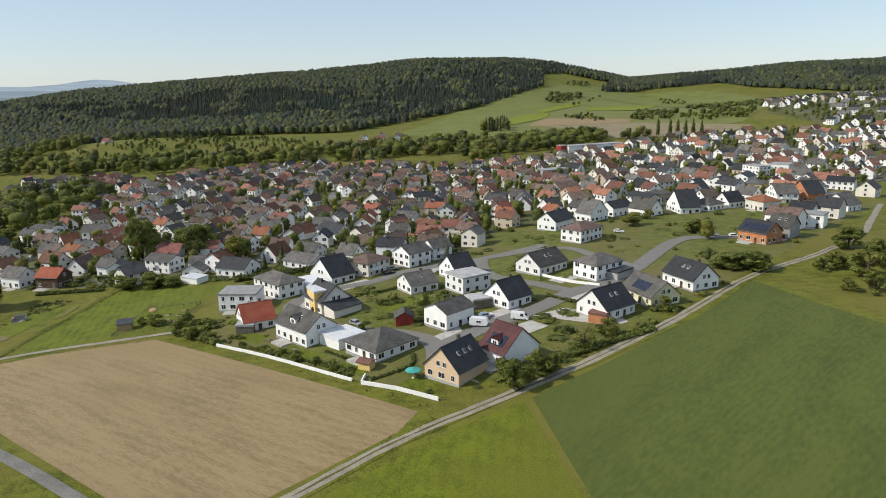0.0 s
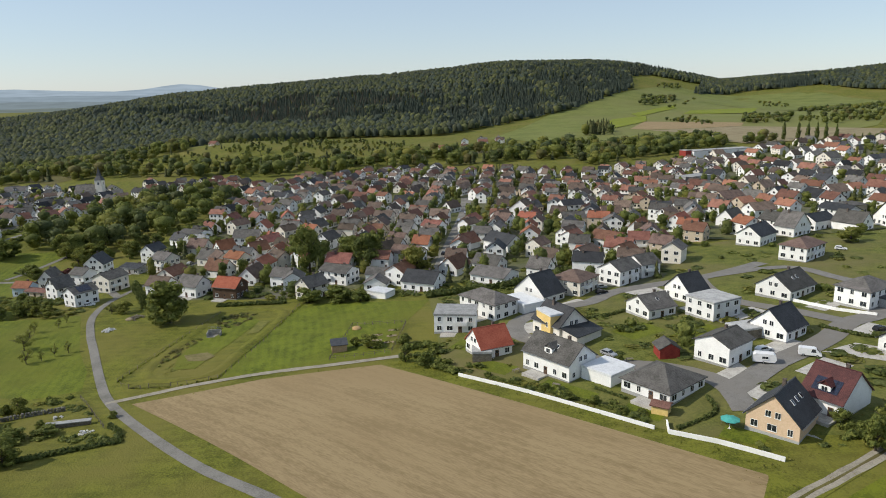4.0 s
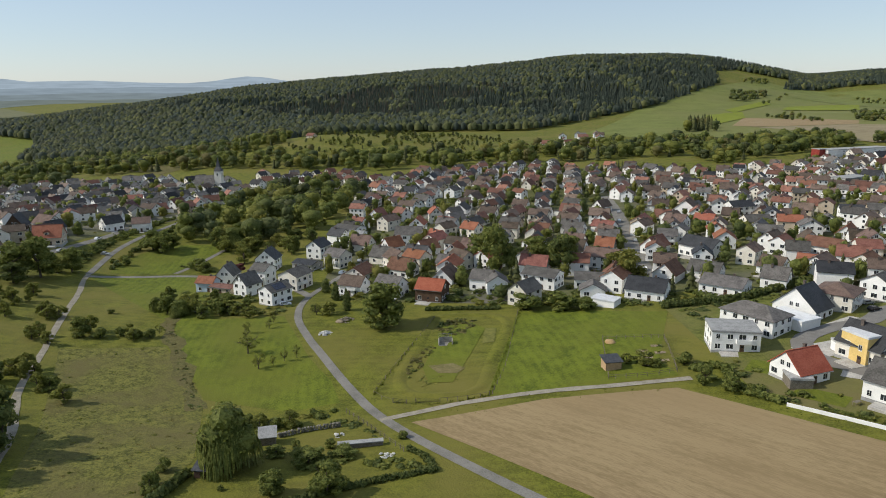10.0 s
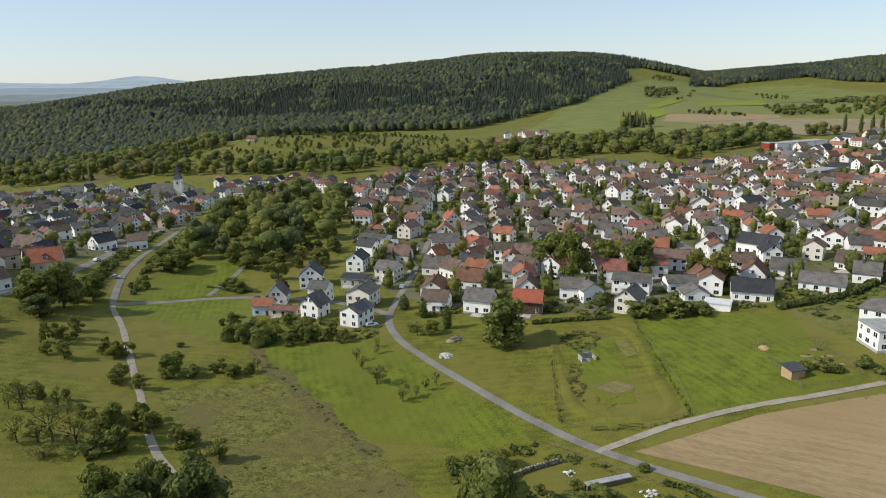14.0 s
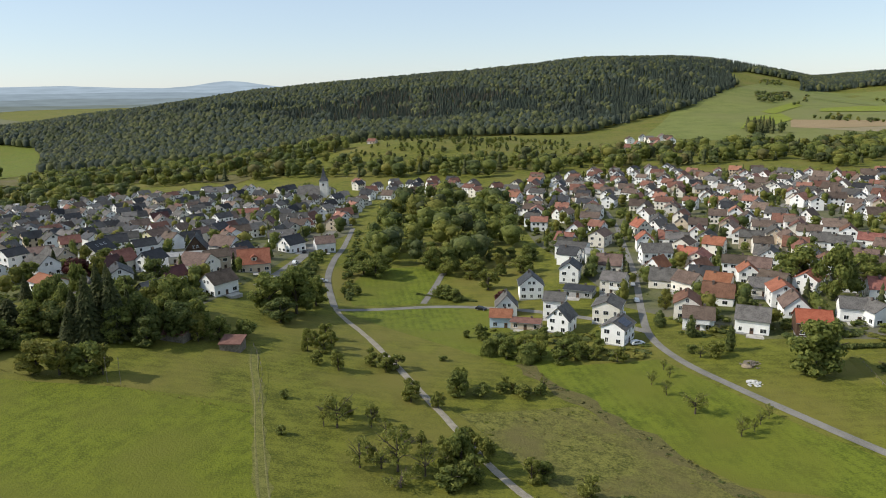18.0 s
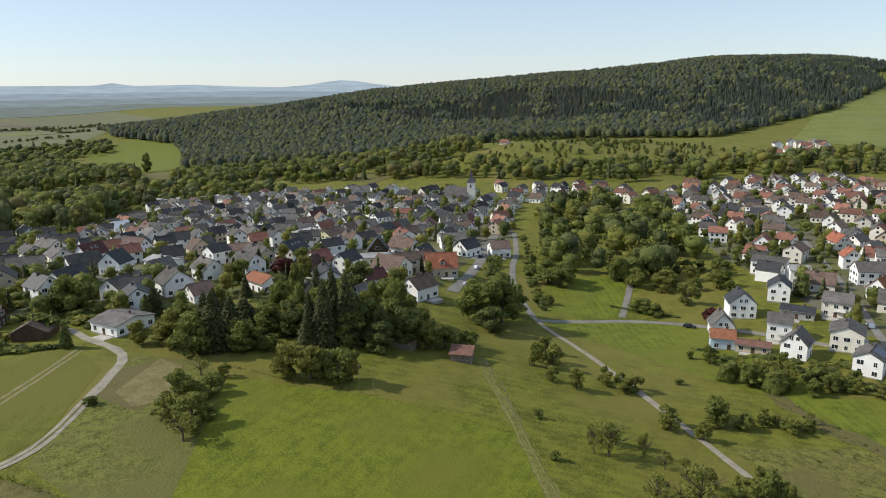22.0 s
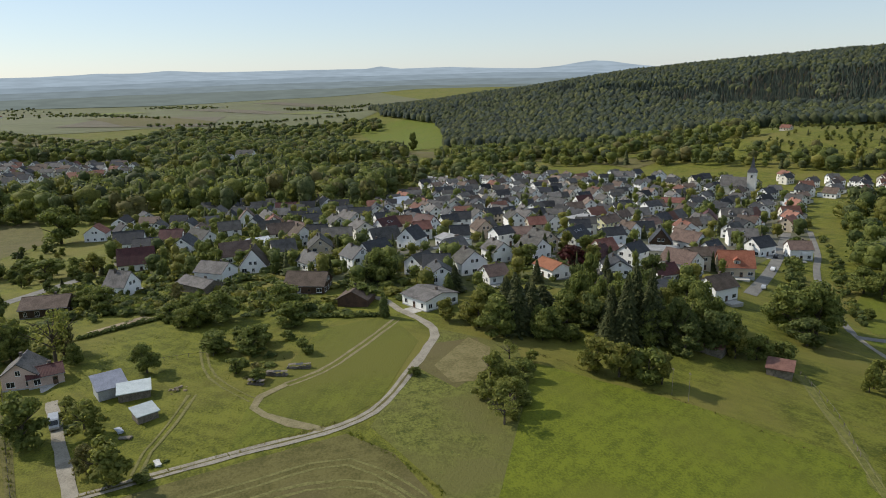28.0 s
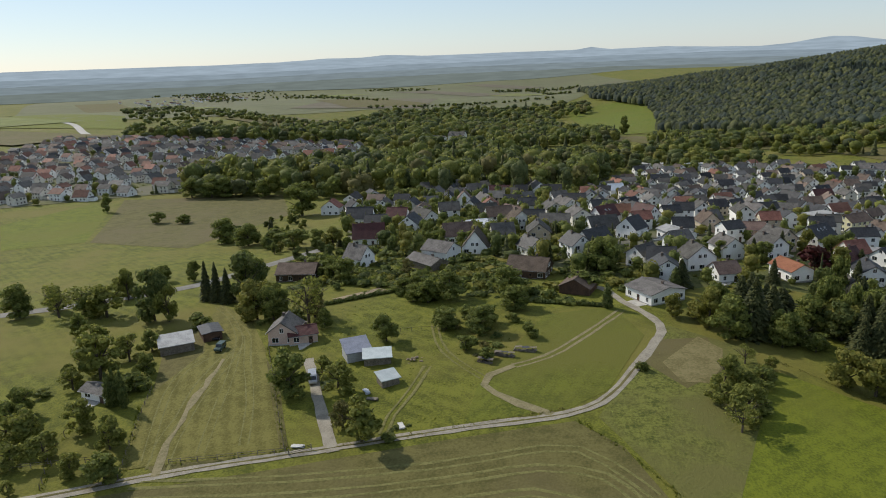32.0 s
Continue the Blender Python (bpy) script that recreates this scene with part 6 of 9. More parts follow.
tree("sparse", -492.3, -264.9, 11.5, 13.5)
tree("sparse", -491.5, -256.4, 11.5, 14.2)
tree("fruit", -488.3, -247.9, 11.4, 13.8)
tree("fruit", -508.2, -249, 12, 8.9)
tree("dark", -480.9, -230.1, 17.5, 13.1)
tree("fruit", -478.7, -225, 12.4, 8.6)
tree("fruit", -436.4, -227.3, 12.6, 15.2)
tree("fruit", -447.1, -224.6, 7.7, 9.4)
tree("fruit", -457.6, -238.7, 8, 10.1)
tree("cypress", -420.8, -217.5, 9.3, 3)
tree("cypress", -419.9, -215.3, 9.3, 2.9)
tree("cypress", -421, -218.8, 8.7, 2.6)
tree("bush", -470.9, -213.2, 5.2, 9.4)
tree("bush", -429, -216.2, 4.9, 8.5)
tree("fruit", -431.5, -231.9, 5.6, 7.2)
tree("bush", -428.7, -237.5, 2.2, 4.7)
tree("fruit", -406.8, -229.6, 7.7, 8.9)
tree("fruit", -406.2, -233.3, 7.2, 8)
tree("fruit", -410, -220.2, 7.5, 7.9)
tree("fruit", -402.3, -211.1, 6.8, 7.1)
tree("fruit", -399.7, -222.7, 6.2, 7.6)
tree("fruit", -397.5, -228, 5.7, 7)
tree("fruit", -393.7, -214.9, 4.8, 6)
tree("round", -391, -207.5, 5.8, 8.1)
tree("fruit", -388.5, -223.6, 3.2, 3.2)
tree("round", -700.9, -219.6, 21.7, 25.5)
tree("round", -788.5, -262.3, 13.4, 14.9)
tree("round", -792.6, -290.3, 15.9, 18.3)
tree("round", -795.9, -316.1, 14.7, 18.6)
tree("round", -794, -301, 16, 20.4)
tree("round", -741.4, -355.6, 11.3, 8.7)
tree("bush", -694.3, -306.1, 8.3, 11.1)
tree("bush", -690.8, -289.1, 6.2, 10.8)
tree("round", -453.7, -141.3, 6.1, 10)
tree("round", -449.2, -132.4, 7.7, 10.9)
tree("bush", -437.8, -137.1, 4.9, 6)
tree("round", -479.1, -120, 9.5, 12.6)
tree("round", -510.7, -174.2, 9.3, 10.2)
tree("round", -521.7, -181.9, 6.4, 8.7)
tree("yellow", -578.3, -186.3, 10.3, 11.8)
tree("round", -479.2, -138.4, 9.1, 12.1)
tree("bush", -481.2, -145.3, 6.4, 10.2)
tree("bush", -495.1, -148.8, 5.8, 6.5)
tree("round", -499.2, -87.4, 11.8, 13.5)
tree("spruce", -477.3, -67.5, 9.4, 6.8)
tree("yellow", -452.4, -79.3, 6.5, 7.5)
tree("yellow", -449.8, -74, 6.4, 7.5)
tree("spruce", -450.8, -50.1, 8.7, 11.9)
tree("spruce", -594.7, 21, 9.9, 9.6)
tree("red", -492.9, -16.7, 9.7, 12.3)
tree("cypress", -461.4, -94.8, 7.6, 3.8)
tree("bush", -397.7, -155, 1.5, 4)
tree("bush", -420.6, -97.4, 2.1, 3.1)
tree("round", -533.2, -245.7, 7, 8)
tree("round", -462.4, -175.6, 5.9, 5.7)
tree("round", -617.9, -244.6, 12.9, 17)
tree("round", -604.7, -230.3, 11.1, 16.3)
tree("bush", -607, -217.1, 8.4, 16.2)
tree("bush", -561.6, -222.6, 6.1, 11.4)
tree("bush", -586.9, -205.5, 10.6, 15.2)
tree("round", -309.3, 178.4, 16.5, 20.5)
tree("round", -288.8, 186.5, 13.6, 16.4)
tree("dark", -271.1, 180.7, 16.8, 12.5)
tree("yellow", -251.5, 187.6, 10.2, 12)
tree("bush", -84.2, 290, 6.4, 11.4)
tree("fruit", -113.7, 298.2, 6.4, 12.1)
tree("bush", -58.8, 237, 4.8, 9.3)
tree("bush", -54.2, 236.7, 7.2, 13.9)
tree("bush", -49.5, 238.8, 7.2, 14)
tree("bush", -46, 238.9, 5.6, 7)
tree("round", -27.6, 282.3, 8.2, 13.4)
tree("fruit", -30.1, 246.4, 4.6, 7.1)
tree("fruit", -17.5, 245.5, 8.8, 14.1)
tree("round", -15.4, 261.7, 9.3, 12.4)
tree("fruit", -26.9, 251.8, 5.6, 9.6)
tree("fruit", -14.2, 227.8, 6.6, 8.7)
tree("fruit", -20.5, 227.5, 4.2, 6.6)
tree("fruit", -60.3, 188, 4.6, 5.8)
tree("round", -71.4, 125.4, 7.3, 7.4)
tree("fruit", -70.4, 132.4, 6.8, 9.1)
tree("fruit", -68.4, 136.9, 4.9, 6.2)
tree("bush", -78.2, 131.7, 4.2, 4.6)
tree("sparse", -67.3, 152.3, 5.9, 8.3)
tree("fruit", -66.2, 163.3, 5.4, 7)
tree("round", -213.2, 435.9, 9.7, 15.5)
tree("bush", -68.5, 151.7, 3, 6.6)
tree("bush", -114.3, 316.9, 5.4, 6.4)
tree("bush", -176.7, 110, 6, 4.9)
tree("bush", -170.3, 110.4, 4.2, 6)
tree("bush", -166.2, 112.3, 2.5, 6)
tree("bush", -186.7, 119.4, 3.7, 5.7)
tree("bush", -157.4, 116.5, 1.7, 3.1)
tree("bush", -135.5, 114.3, 2, 3.2)
tree("bush", -128.4, 112.9, 2.7, 3.4)
tree("bush", -122.3, 114, 2.6, 3.4)
tree("bush", -115.8, 113.6, 2.2, 3.3)
tree("bush", -112, 115.6, 1.5, 2.6)
tree("bush", -128.6, 137.2, 2.5, 2.6)
tree("fruit", -349.3, -10.0, 5, 4.5)
tree("fruit", -344.4, -5.7, 3.8, 3.1)
tree("fruit", -352.9, -12.4, 4, 3.5)
tree("fruit", -332.7, -7.5, 4.2, 3.9)
tree("fruit", -327.4, -7.2, 4.2, 3.5)
tree("fruit", -330.1, -19.8, 4.2, 3.5)
tree("fruit", -322.6, -6.0, 4.7, 3.9)
tree("fruit", -322.1, 1.6, 5.1, 4.3)
tree("fruit", -315.0, -1.2, 5.1, 3.9)
tree("fruit", -376.1, 20.3, 4.5, 4.5)
tree("fruit", -370.7, 20.7, 4.5, 4)
tree("fruit", -350.2, 11.6, 5, 5)
tree("fruit", -346.1, 25.9, 6, 6)
tree("fruit", -338.5, 35.5, 3.3, 3.3)
tree("sparse", -336.7, -8.9, 4.5, 4)
tree("sparse", -327.2, -12.6, 4.5, 4)
tree("sparse", -311.7, 73.5, 3.5, 2.5)
tree("sparse", -330.1, 41.9, 4, 3)
tree("round", -450, 122, 11, 10)
tree("round", -452, 145.7, 12, 11)
tree("round", -432.1, 127, 7, 7)
tree("round", -412.4, 145.1, 8, 8)
tree("round", -418.6, 133.9, 6, 6)
tree("round", -352, 72.3, 6, 5)
tree("round", -333.6, 75.1, 4.6, 5.3)
tree("round", -341.7, 72, 6, 7)
tree("round", -369, 62.1, 6, 6)
tree("round", -375.3, 61.6, 3, 3)
tree("willow", -358.8, 56.4, 5.3, 5.3)
tree("fruit", -334.9, 34, 3.0, 3.3)
tree("fruit", -392.2, 18.9, 6, 5)
tree("fruit", -394, 13.9, 6, 5)
tree("sparse", -279.7, 54.4, 3.5, 2.5)
tree("sparse", -307.3, 87.7, 4.5, 5)
tree("round", -447.1, 126, 9, 9)
tree("round", -428.7, 132.1, 7, 6)
tree("round", -406.1, 138.7, 6, 6)
tree("round", -352.1, 53.5, 7, 8)
tree("round", -458.8, 95, 11, 13)
tree("round", -462.2, 102.4, 9, 10)
tree("round", -444.6, 72.3, 4, 5)
tree("round", -500.3, -269.6, 9, 8)
tree("round", -489.9, -252.4, 9, 11)
tree("round", -511.8, -250.3, 10, 8)
tree("round", -532.2, -234.0, 8, 7)
tree("round", -499.7, -205.0, 15, 13)
tree("round", -473.0, -192.1, 11, 11)
tree("round", -436.5, -235.0, 5, 4)
tree("round", -405.7, -212.5, 6, 5)
tree("round", -419.4, -237.4, 7, 7)
tree("round", -412.5, -235.4, 7, 7)
tree("russet", -404.1, -164.6, 6, 6)
tree("round", -517.3, -178.9, 8, 8)
tree("round", -470.9, -248.5, 7, 7)
tree("round", -453.7, -221.2, 6, 6)
tree("round", -437.9, -216.5, 6, 6)
tree("bush", -458.6, -135.1, 5, 6)
tree("bush", -455.8, -129.5, 6, 8)
tree("bush", -431.3, -132.5, 3.5, 5)
tree("bush", -455.3, -122.7, 3, 4)
tree("bush", -489.3, -153.7, 6, 8)
tree("bush", -460.1, -141.4, 5, 6)
tree("fruit", -405.2, -81.7, 4.5, 5.2)
tree("bush", -400.5, -80.0, 3.5, 5.2)
tree("fruit", -395.0, -84.2, 3.6, 4.2)
tree("fruit", -415.1, -72.9, 3.6, 4.2)
tree("bush", -415.3, -78.8, 4.2, 5.2)
tree("fruit", -409.2, -78.2, 4.5, 5.2)
tree("fruit", -418.6, -68.9, 3.6, 4.2)
tree("russet", -514.5, -152.4, 6, 6)
tree("round", -478.0, -145.8, 8, 8)
tree("round", -480.2, -150.4, 6, 7)
tree("round", -507.4, -204.0, 12, 10)
tree("russet", -472.4, -179.7, 10, 9)
tree("round", -447.9, -157.4, 8, 8)


# ---- woods, hedges and garden green ----
rng0 = np.random.default_rng(5)
CROWNS = [dome(rng0) for _ in range(8)] + [spire(rng0, 5, 3) for _ in range(5)]
LEAFY = [leafy(rng0, 190, boughs(rng0, 5, .22, .80, .28, .22), .066, .74) for _ in range(6)] + [spire(rng0, 8, 6) for _ in range(3)]
MIDDLE = [leafy(rng0, 100, boughs(rng0, 2, .36, .62, .12, .40), .062, .88) for _ in range(6)] + [spire(rng0, 7, 5) for _ in range(3)]
DISTANT = [leafy(rng0, 50, boughs(rng0, 2, .42, .58, .12, .42), .075, .9) for _ in range(6)] + [spire(rng0, 5, 4) for _ in range(3)]
SHRUB = [leafy(rng0, 40, boughs(rng0, 1, .35, .4, .1, .45), .15, .7) for _ in range(5)]
FOREST = [(-2600, 390), (-2210, 340), (-1937, 405), (-1625, 325), (-1401, 245), (-1352, 280), (-1248, 305), (-1192, 377), (-1118, 430), (-1066, 546), (-1014, 728), (-930, 780), (-832, 845), (-853, 1102), (-845, 1257),
          (-897, 1642), (-1014, 1846), (-980, 2150), (-1305, 2130), (-1400, 1820), (-1700, 1530), (-2000, 1100), (-2320, 760), (-2665, 500)]
FOREST_EAST = [(-790, 1760), (-740, 1950), (-580, 2080), (-479, 2000), (-163, 1880), (150, 1750), (600, 1600), (1100, 1500), (1300, 2000), (900, 2720), (200, 2740), (-400, 2600), (-950, 2250)]
FOREST_SADDLE = [(-1010, 1960), (-985, 2150), (-1000, 2290), (-760, 2330), (-560, 2080), (-660, 2040), (-780, 1975), (-840, 2010), (-905, 1985)]


def stand(x, y, e, rng):
    """What grows at a place of the hill forest: 0 broadleaf, 1 spruce, 2 dying spruce."""
    n = noise.noise(Vector((x / 260, y / 260, 3)))
    m = noise.noise(Vector((x / 75, y / 75, 7)))
    if y > 1900 and x > -1010:
        return 1 if n + .5 * m > .25 else 0
    if e < 5 + 16 * n + 12 * m:
        return 0
    if x < -1560:
        return 1 if 8 < e < 30 + 16 * n and x > -2050 and m > 0 else 0
    if x < -1230:
        if e > 62 + 20 * n or m < -.22:
            return 0
        return 2 if rng.random() < .36 - .4 * m else 1
    if e > 55 and x < -1120 and m > .1:
        return 0
    return 1 if m > -.22 and rng.random() < .93 else 0


for nm, poly, seed in (("west", FOREST, 3), ("east", FOREST_EAST, 4), ("saddle", FOREST_SADDLE, 6)):
    spots, rng = scatter(poly, 10.6, seed)
    leafy_wood, spruce_wood, dying_wood = [], [], []
    for x, y in spots:
        e = height(x, y)
        kind = stand(x, y, e, rng)
        if kind == 0:
            big = 1.15 if x < -1000 and e < 12 else 1.0
            if big > 1 and rng.random() < .12:
                continue
            leafy_wood.append((x, y, rng.uniform(10, 15.5) * big, rng.uniform(14, 19.5) * big, int(rng.integers(0, 8))))
        elif kind == 2:
            dying_wood.append((x, y, rng.uniform(9, 14), rng.uniform(14, 19), int(rng.integers(8, 13))))
        else:
            spruce_wood.append((x, y, rng.uniform(13, 19), rng.uniform(14, 20), int(rng.integers(8, 13))))
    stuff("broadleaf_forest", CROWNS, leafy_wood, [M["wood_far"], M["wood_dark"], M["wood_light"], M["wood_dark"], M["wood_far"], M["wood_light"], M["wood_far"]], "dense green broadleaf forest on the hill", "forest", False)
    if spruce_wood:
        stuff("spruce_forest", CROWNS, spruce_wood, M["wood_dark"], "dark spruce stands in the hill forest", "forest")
    if dying_wood:
        stuff("dying_spruces", CROWNS, dying_wood, M["wood_brown"], "brown dying spruces in the hill forest", "forest")


def grove_tree(x, y, wide, high, k, key):
    """A tree of a small wood near the meadows, a thing of its own."""
    return tree("spruce" if k > 5 else {"leaf": "round", "leaf_orchard": "round", "leaf_yellow": "yellow", "leaf_dry": "yellow", "needle": "spruce"}.get(key, "dark"), x, y, high, wide * (.62 if k > 5 or key == "needle" else 1))


def wood(poly, gap, seed, low, high, keep=1.0, conifers=.12, mat="leaf", label="mixed green wood in the valley", clump=-1, single=False, glades=()):
    spots, rng = scatter(poly, gap, seed, keep)
    if clump > -1:
        spots = [(x, y) for x, y in spots if noise.noise(Vector((x / 38, y / 38, seed))) + .5 * noise.noise(Vector((x / 13, y / 13, seed))) > clump]
    spots = [(x, y) for x, y in spots if all(math.hypot(x - a, y - b) > r for a, b, r in glades)]
    out = []
    for x, y in spots:
        h = rng.uniform(low, high)
        out.append((x, y, min(rng.uniform(.85, 1.6) * gap * 1.2, h * rng.uniform(.85, 1.25)), h, int(rng.integers(6, 9)) if rng.random() < conifers else int(rng.integers(0, 6))))
    tones = {"leaf": ("leaf", "leaf_dark", "leaf", "leaf_wood", "leaf", "needle", "leaf_yellow", "leaf_dark", "leaf_orchard", "leaf_wood"), "leaf_dark": ("leaf_wood", "leaf", "leaf_wood", "needle", "leaf", "leaf_orchard", "leaf_orchard", "leaf_dark", "leaf", "leaf_yellow", "leaf", "leaf_dry", "leaf_dark")}[mat]
    if single:
        for x, y, w, h, k in out:
            grove_tree(x, y, w, h, k, "needle" if k > 5 else tones[int(rng.integers(0, len(tones)))])
        return None
    return stuff("wood", DISTANT if gap >= 14 else MIDDLE if gap >= 10 else LEAFY, out, [M[k] for k in tones] + [M["needle"]], label, "wood", False, dark_from=6)


wood([(-479.8, 105.2), (-439.9, 132.7), (-441, 172), (-480, 228), (-530, 284), (-600, 305), (-630, 275), (-585, 210), (-540, 166)], 10.2, 11, 5, 17, .93, .04, "leaf", "mixed green wood between the two villages", -.42)
wood([(-434.8, 125.8), (-401.7, 142.7), (-395, 190), (-440, 260), (-500, 300), (-486, 234), (-441, 172)], 10, 31, 4, 8, .5, .03, "leaf", "old garden orchard behind the houses", single=True)
wood([(-797, -325), (-772, -220), (-770, -139), (-762, -25), (-905, 38), (-1039, -71), (-1000, -170), (-930, -270), (-870, -330)], 12, 12, 13, 26, .97, .08, "leaf_dark", "tall dark green wood at the village edge")
wood([(-1290, -560), (-1245, -380), (-1215, -215), (-1060, -190), (-1070, -60), (-1178, 46), (-1223, 133), (-1400, 175), (-1700, 74), (-1500, -328), (-1400, -600)], 13.5, 13, 11, 24, .95, .08, "leaf_dark", "dark green wood on the far valley side", -.3, glades=((-1345, -92, 42), (-1280, -95, 38), (-1215, -98, 34)))
wood([(-1400, -330), (-1889, -270), (-2167, -230), (-2200, 20), (-2160, 146), (-2170, 250), (-2060, 300), (-1960, 270), (-1915, 190), (-1703, 130), (-1445, 110), (-1600, -60)], 19, 16, 14, 24, .9, .05, "leaf_dark", "tall dark wood along the valley side", -.4)
wood([(-1097, 129), (-810, 310), (-640, 391), (-551, 497), (-453, 634), (-382, 740), (-420, 800), (-551, 760), (-640, 600), (-720, 427), (-901, 346), (-1300, 190)], 11, 14, 8, 18, .95, .06, "leaf_dark", "belt of trees and hedges along the stream", -.12)
wood([(-825, 380), (-660, 500), (-700, 690), (-840, 690), (-1010, 560)], 8.5, 15, 3, 7.5, .62, .03, "leaf", "old fruit trees on grassy terraces", -.06)
wood([(-1300, 215), (-1130, 215), (-900, 360), (-880, 420), (-980, 500), (-1060, 470), (-1130, 400), (-1200, 330)], 11, 41, 9, 19, .95, .1, "leaf_dark", "dark trees below the forest edge", -.25)
for k, (poly, gap, low, high, keep, conifers) in enumerate((
        ([(-766, 1409), (-736, 1409), (-732, 1518), (-778, 1612), (-819, 1524)], 15, 10, 16, .95, .1), ([(-883, 1733), (-842, 1798), (-876, 1873), (-914, 1797)], 15, 10, 15, .9, .1),
        ([(-685, 1406), (-695, 1490), (-740, 1664), (-748, 1660), (-704, 1480), (-694, 1400)], 14, 6, 10, .8, 0), ([(-415, 1035), (-385, 1031), (-345, 1015), (-383, 1152), (-484, 1236)], 12, 6, 11, .7, .02),
        ([(-388, 1211), (-342, 1168), (-245, 1099), (-285, 1309), (-394, 1551), (-440, 1405)], 14, 6, 12, .62, .04), ([(-329, 995), (-261, 975), (-227, 991), (-244, 1079), (-328, 1114), (-352, 1075)], 12, 6, 11, .7, .02),
        ([(-619, 1181), (-556, 1201), (-451, 1040), (-476, 1044)], 13, 5, 9, .5, 0), ([(-587, 1633), (-523, 1624), (-568, 1754), (-625, 1746)], 15, 6, 10, .5, 0),
        ([(-588, 890), (-540, 893), (-600, 985), (-630, 980)], 11, 15, 23, 1, .75), ([(-442, 611), (-479, 734), (-443, 800), (-432, 864), (-365, 838), (-337, 774), (-357, 732), (-381, 677), (-390, 584)], 11, 8, 17, .95, .06),
        ([(-325, 789), (-294, 794), (-321, 870), (-346, 854)], 11, 8, 14, .9, .02))):
    wood(poly, gap, 301 + k, low, high, keep, conifers, "leaf_dark", "hedges and copses on the far slope" if k < 8 else "dark tree belt below the slope")
wood([(-2300, -280), (-2330, 260), (-2360, 260), (-2340, -280)], 16, 19, 8, 13, .8, .02, "leaf_dark", "hedge across the farmland")
wood([(-1500, -640), (-1650, -500), (-2600, -900), (-2500, -1050)], 17, 20, 9, 15, .9, .02, "leaf_dark", "tree belts on the plain", .12)
wood([(-3000, -800), (-4200, -1600), (-4500, -1000), (-3500, -500)], 27, 21, 9, 16, .9, .02, "leaf_dark", "scattered groves on the plain", .3)
wood([(-3300, 200), (-3380, 600), (-3500, 600), (-3420, 200)], 22, 22, 10, 18, .9, .3, "leaf_dark", "row of trees on the plain ridge")
wood([(-690, -230), (-640, -262), (-560, -200), (-560, -160), (-610, -185)], 8, 23, 3, 6, .6, .03, "leaf", "overgrown garden bushes", single=True)
wood([(-545, 8), (-473.2, 5.6), (-451.1, -24.6), (-440, -45), (-500, -60)], 9, 24, 6, 12, .35, .3, "leaf_dark", "garden trees behind the houses", single=True)
wood([(-1010, -20), (-890, 45), (-880, 170), (-940, 190), (-1150, 100)], 12, 25, 9, 16, .7, .06, "leaf_dark", "trees behind the village")
wood([(-443.3, -0.2), (-406.3, -14.2), (-430, -52), (-466, -34), (-454.5, -6.8)], 6.5, 26, 7, 15, .85, .15, "leaf_dark", "dark grove of mixed trees at the meadow", single=True)
for x, y in ((-300, 839), (-283, 833), (-271, 824), (-262, 824), (-253, 823), (-240, 812)):
    stuff("poplar", [column(rng0, 260, .42, .07)], [(x, y, 6, 21, 0)], M["leaf_dark"], "tall slim poplar in a row on the slope", "tree")


def free(x, y, gap=0):
    return all((x - a) ** 2 + (y - b) ** 2 > (r + gap) ** 2 for a, b, r in PLACED)


PLACED_GRID = {}
for a, b, r in PLACED:
    PLACED_GRID.setdefault((int(a // 30), int(b // 30)), []).append((a, b, r))


def clear(x, y, gap):
    i, j = int(x // 30), int(y // 30)
    for p in range(i - 1, i + 2):
        for q in range(j - 1, j + 2):
            for a, b, r in PLACED_GRID.get((p, q), ()):
                if (x - a) ** 2 + (y - b) ** 2 < (r + gap) ** 2:
                    return False
    return True


def off_road(x, y, gap):
    return all(abs(x - a) > r + gap or (x - a) ** 2 + (y - b) ** 2 > (r + gap) ** 2 for a, b, r in PAVED)


shrubs, garden_trees = [], []
for seed, (poly, gap, keep) in enumerate(((VILLAGE_NEW, 9, .22), (VILLAGE_MID, 6, .55), (VILLAGE_WEST, 6.4, .5), (VILLAGE_SOUTH, 5, .85), (VILLAGE_EAST, 9, .75), (VILLAGE_HILL, 10, .85), (VILLAGE_PLAIN, 11, .75))):
    spots, rng = scatter(poly, gap, 40 + seed, keep)
    for x, y in spots:
        w = rng.uniform(1.2, 4.5)
        if clear(x, y, w * .3) and (seed > 2 or off_road(x, y, w * .4)):
            if rng.random() < (.06 if seed == 0 else .55) and clear(x, y, 1.5):
                garden_trees.append((x, y, rng.uniform(3.6, 8.8), rng.uniform(4, 11), int(rng.integers(0, 6)) if rng.random() < .85 else int(rng.integers(6, 9))))
            else:
                shrubs.append((x, y, w, w * rng.uniform(.5, .9), int(rng.integers(0, 5))))
stuff("garden_shrubs", SHRUB, shrubs, [M[k] for k in ("leaf", "leaf_dark", "leaf", "leaf_yellow", "leaf")], "green shrubs and hedges in the gardens", "shrubs")
stuff("garden_trees", MIDDLE, garden_trees, [M[k] for k in ("leaf", "leaf_dark", "leaf", "leaf_yellow", "needle")], "small green trees in the gardens", "trees", False, dark_from=6)
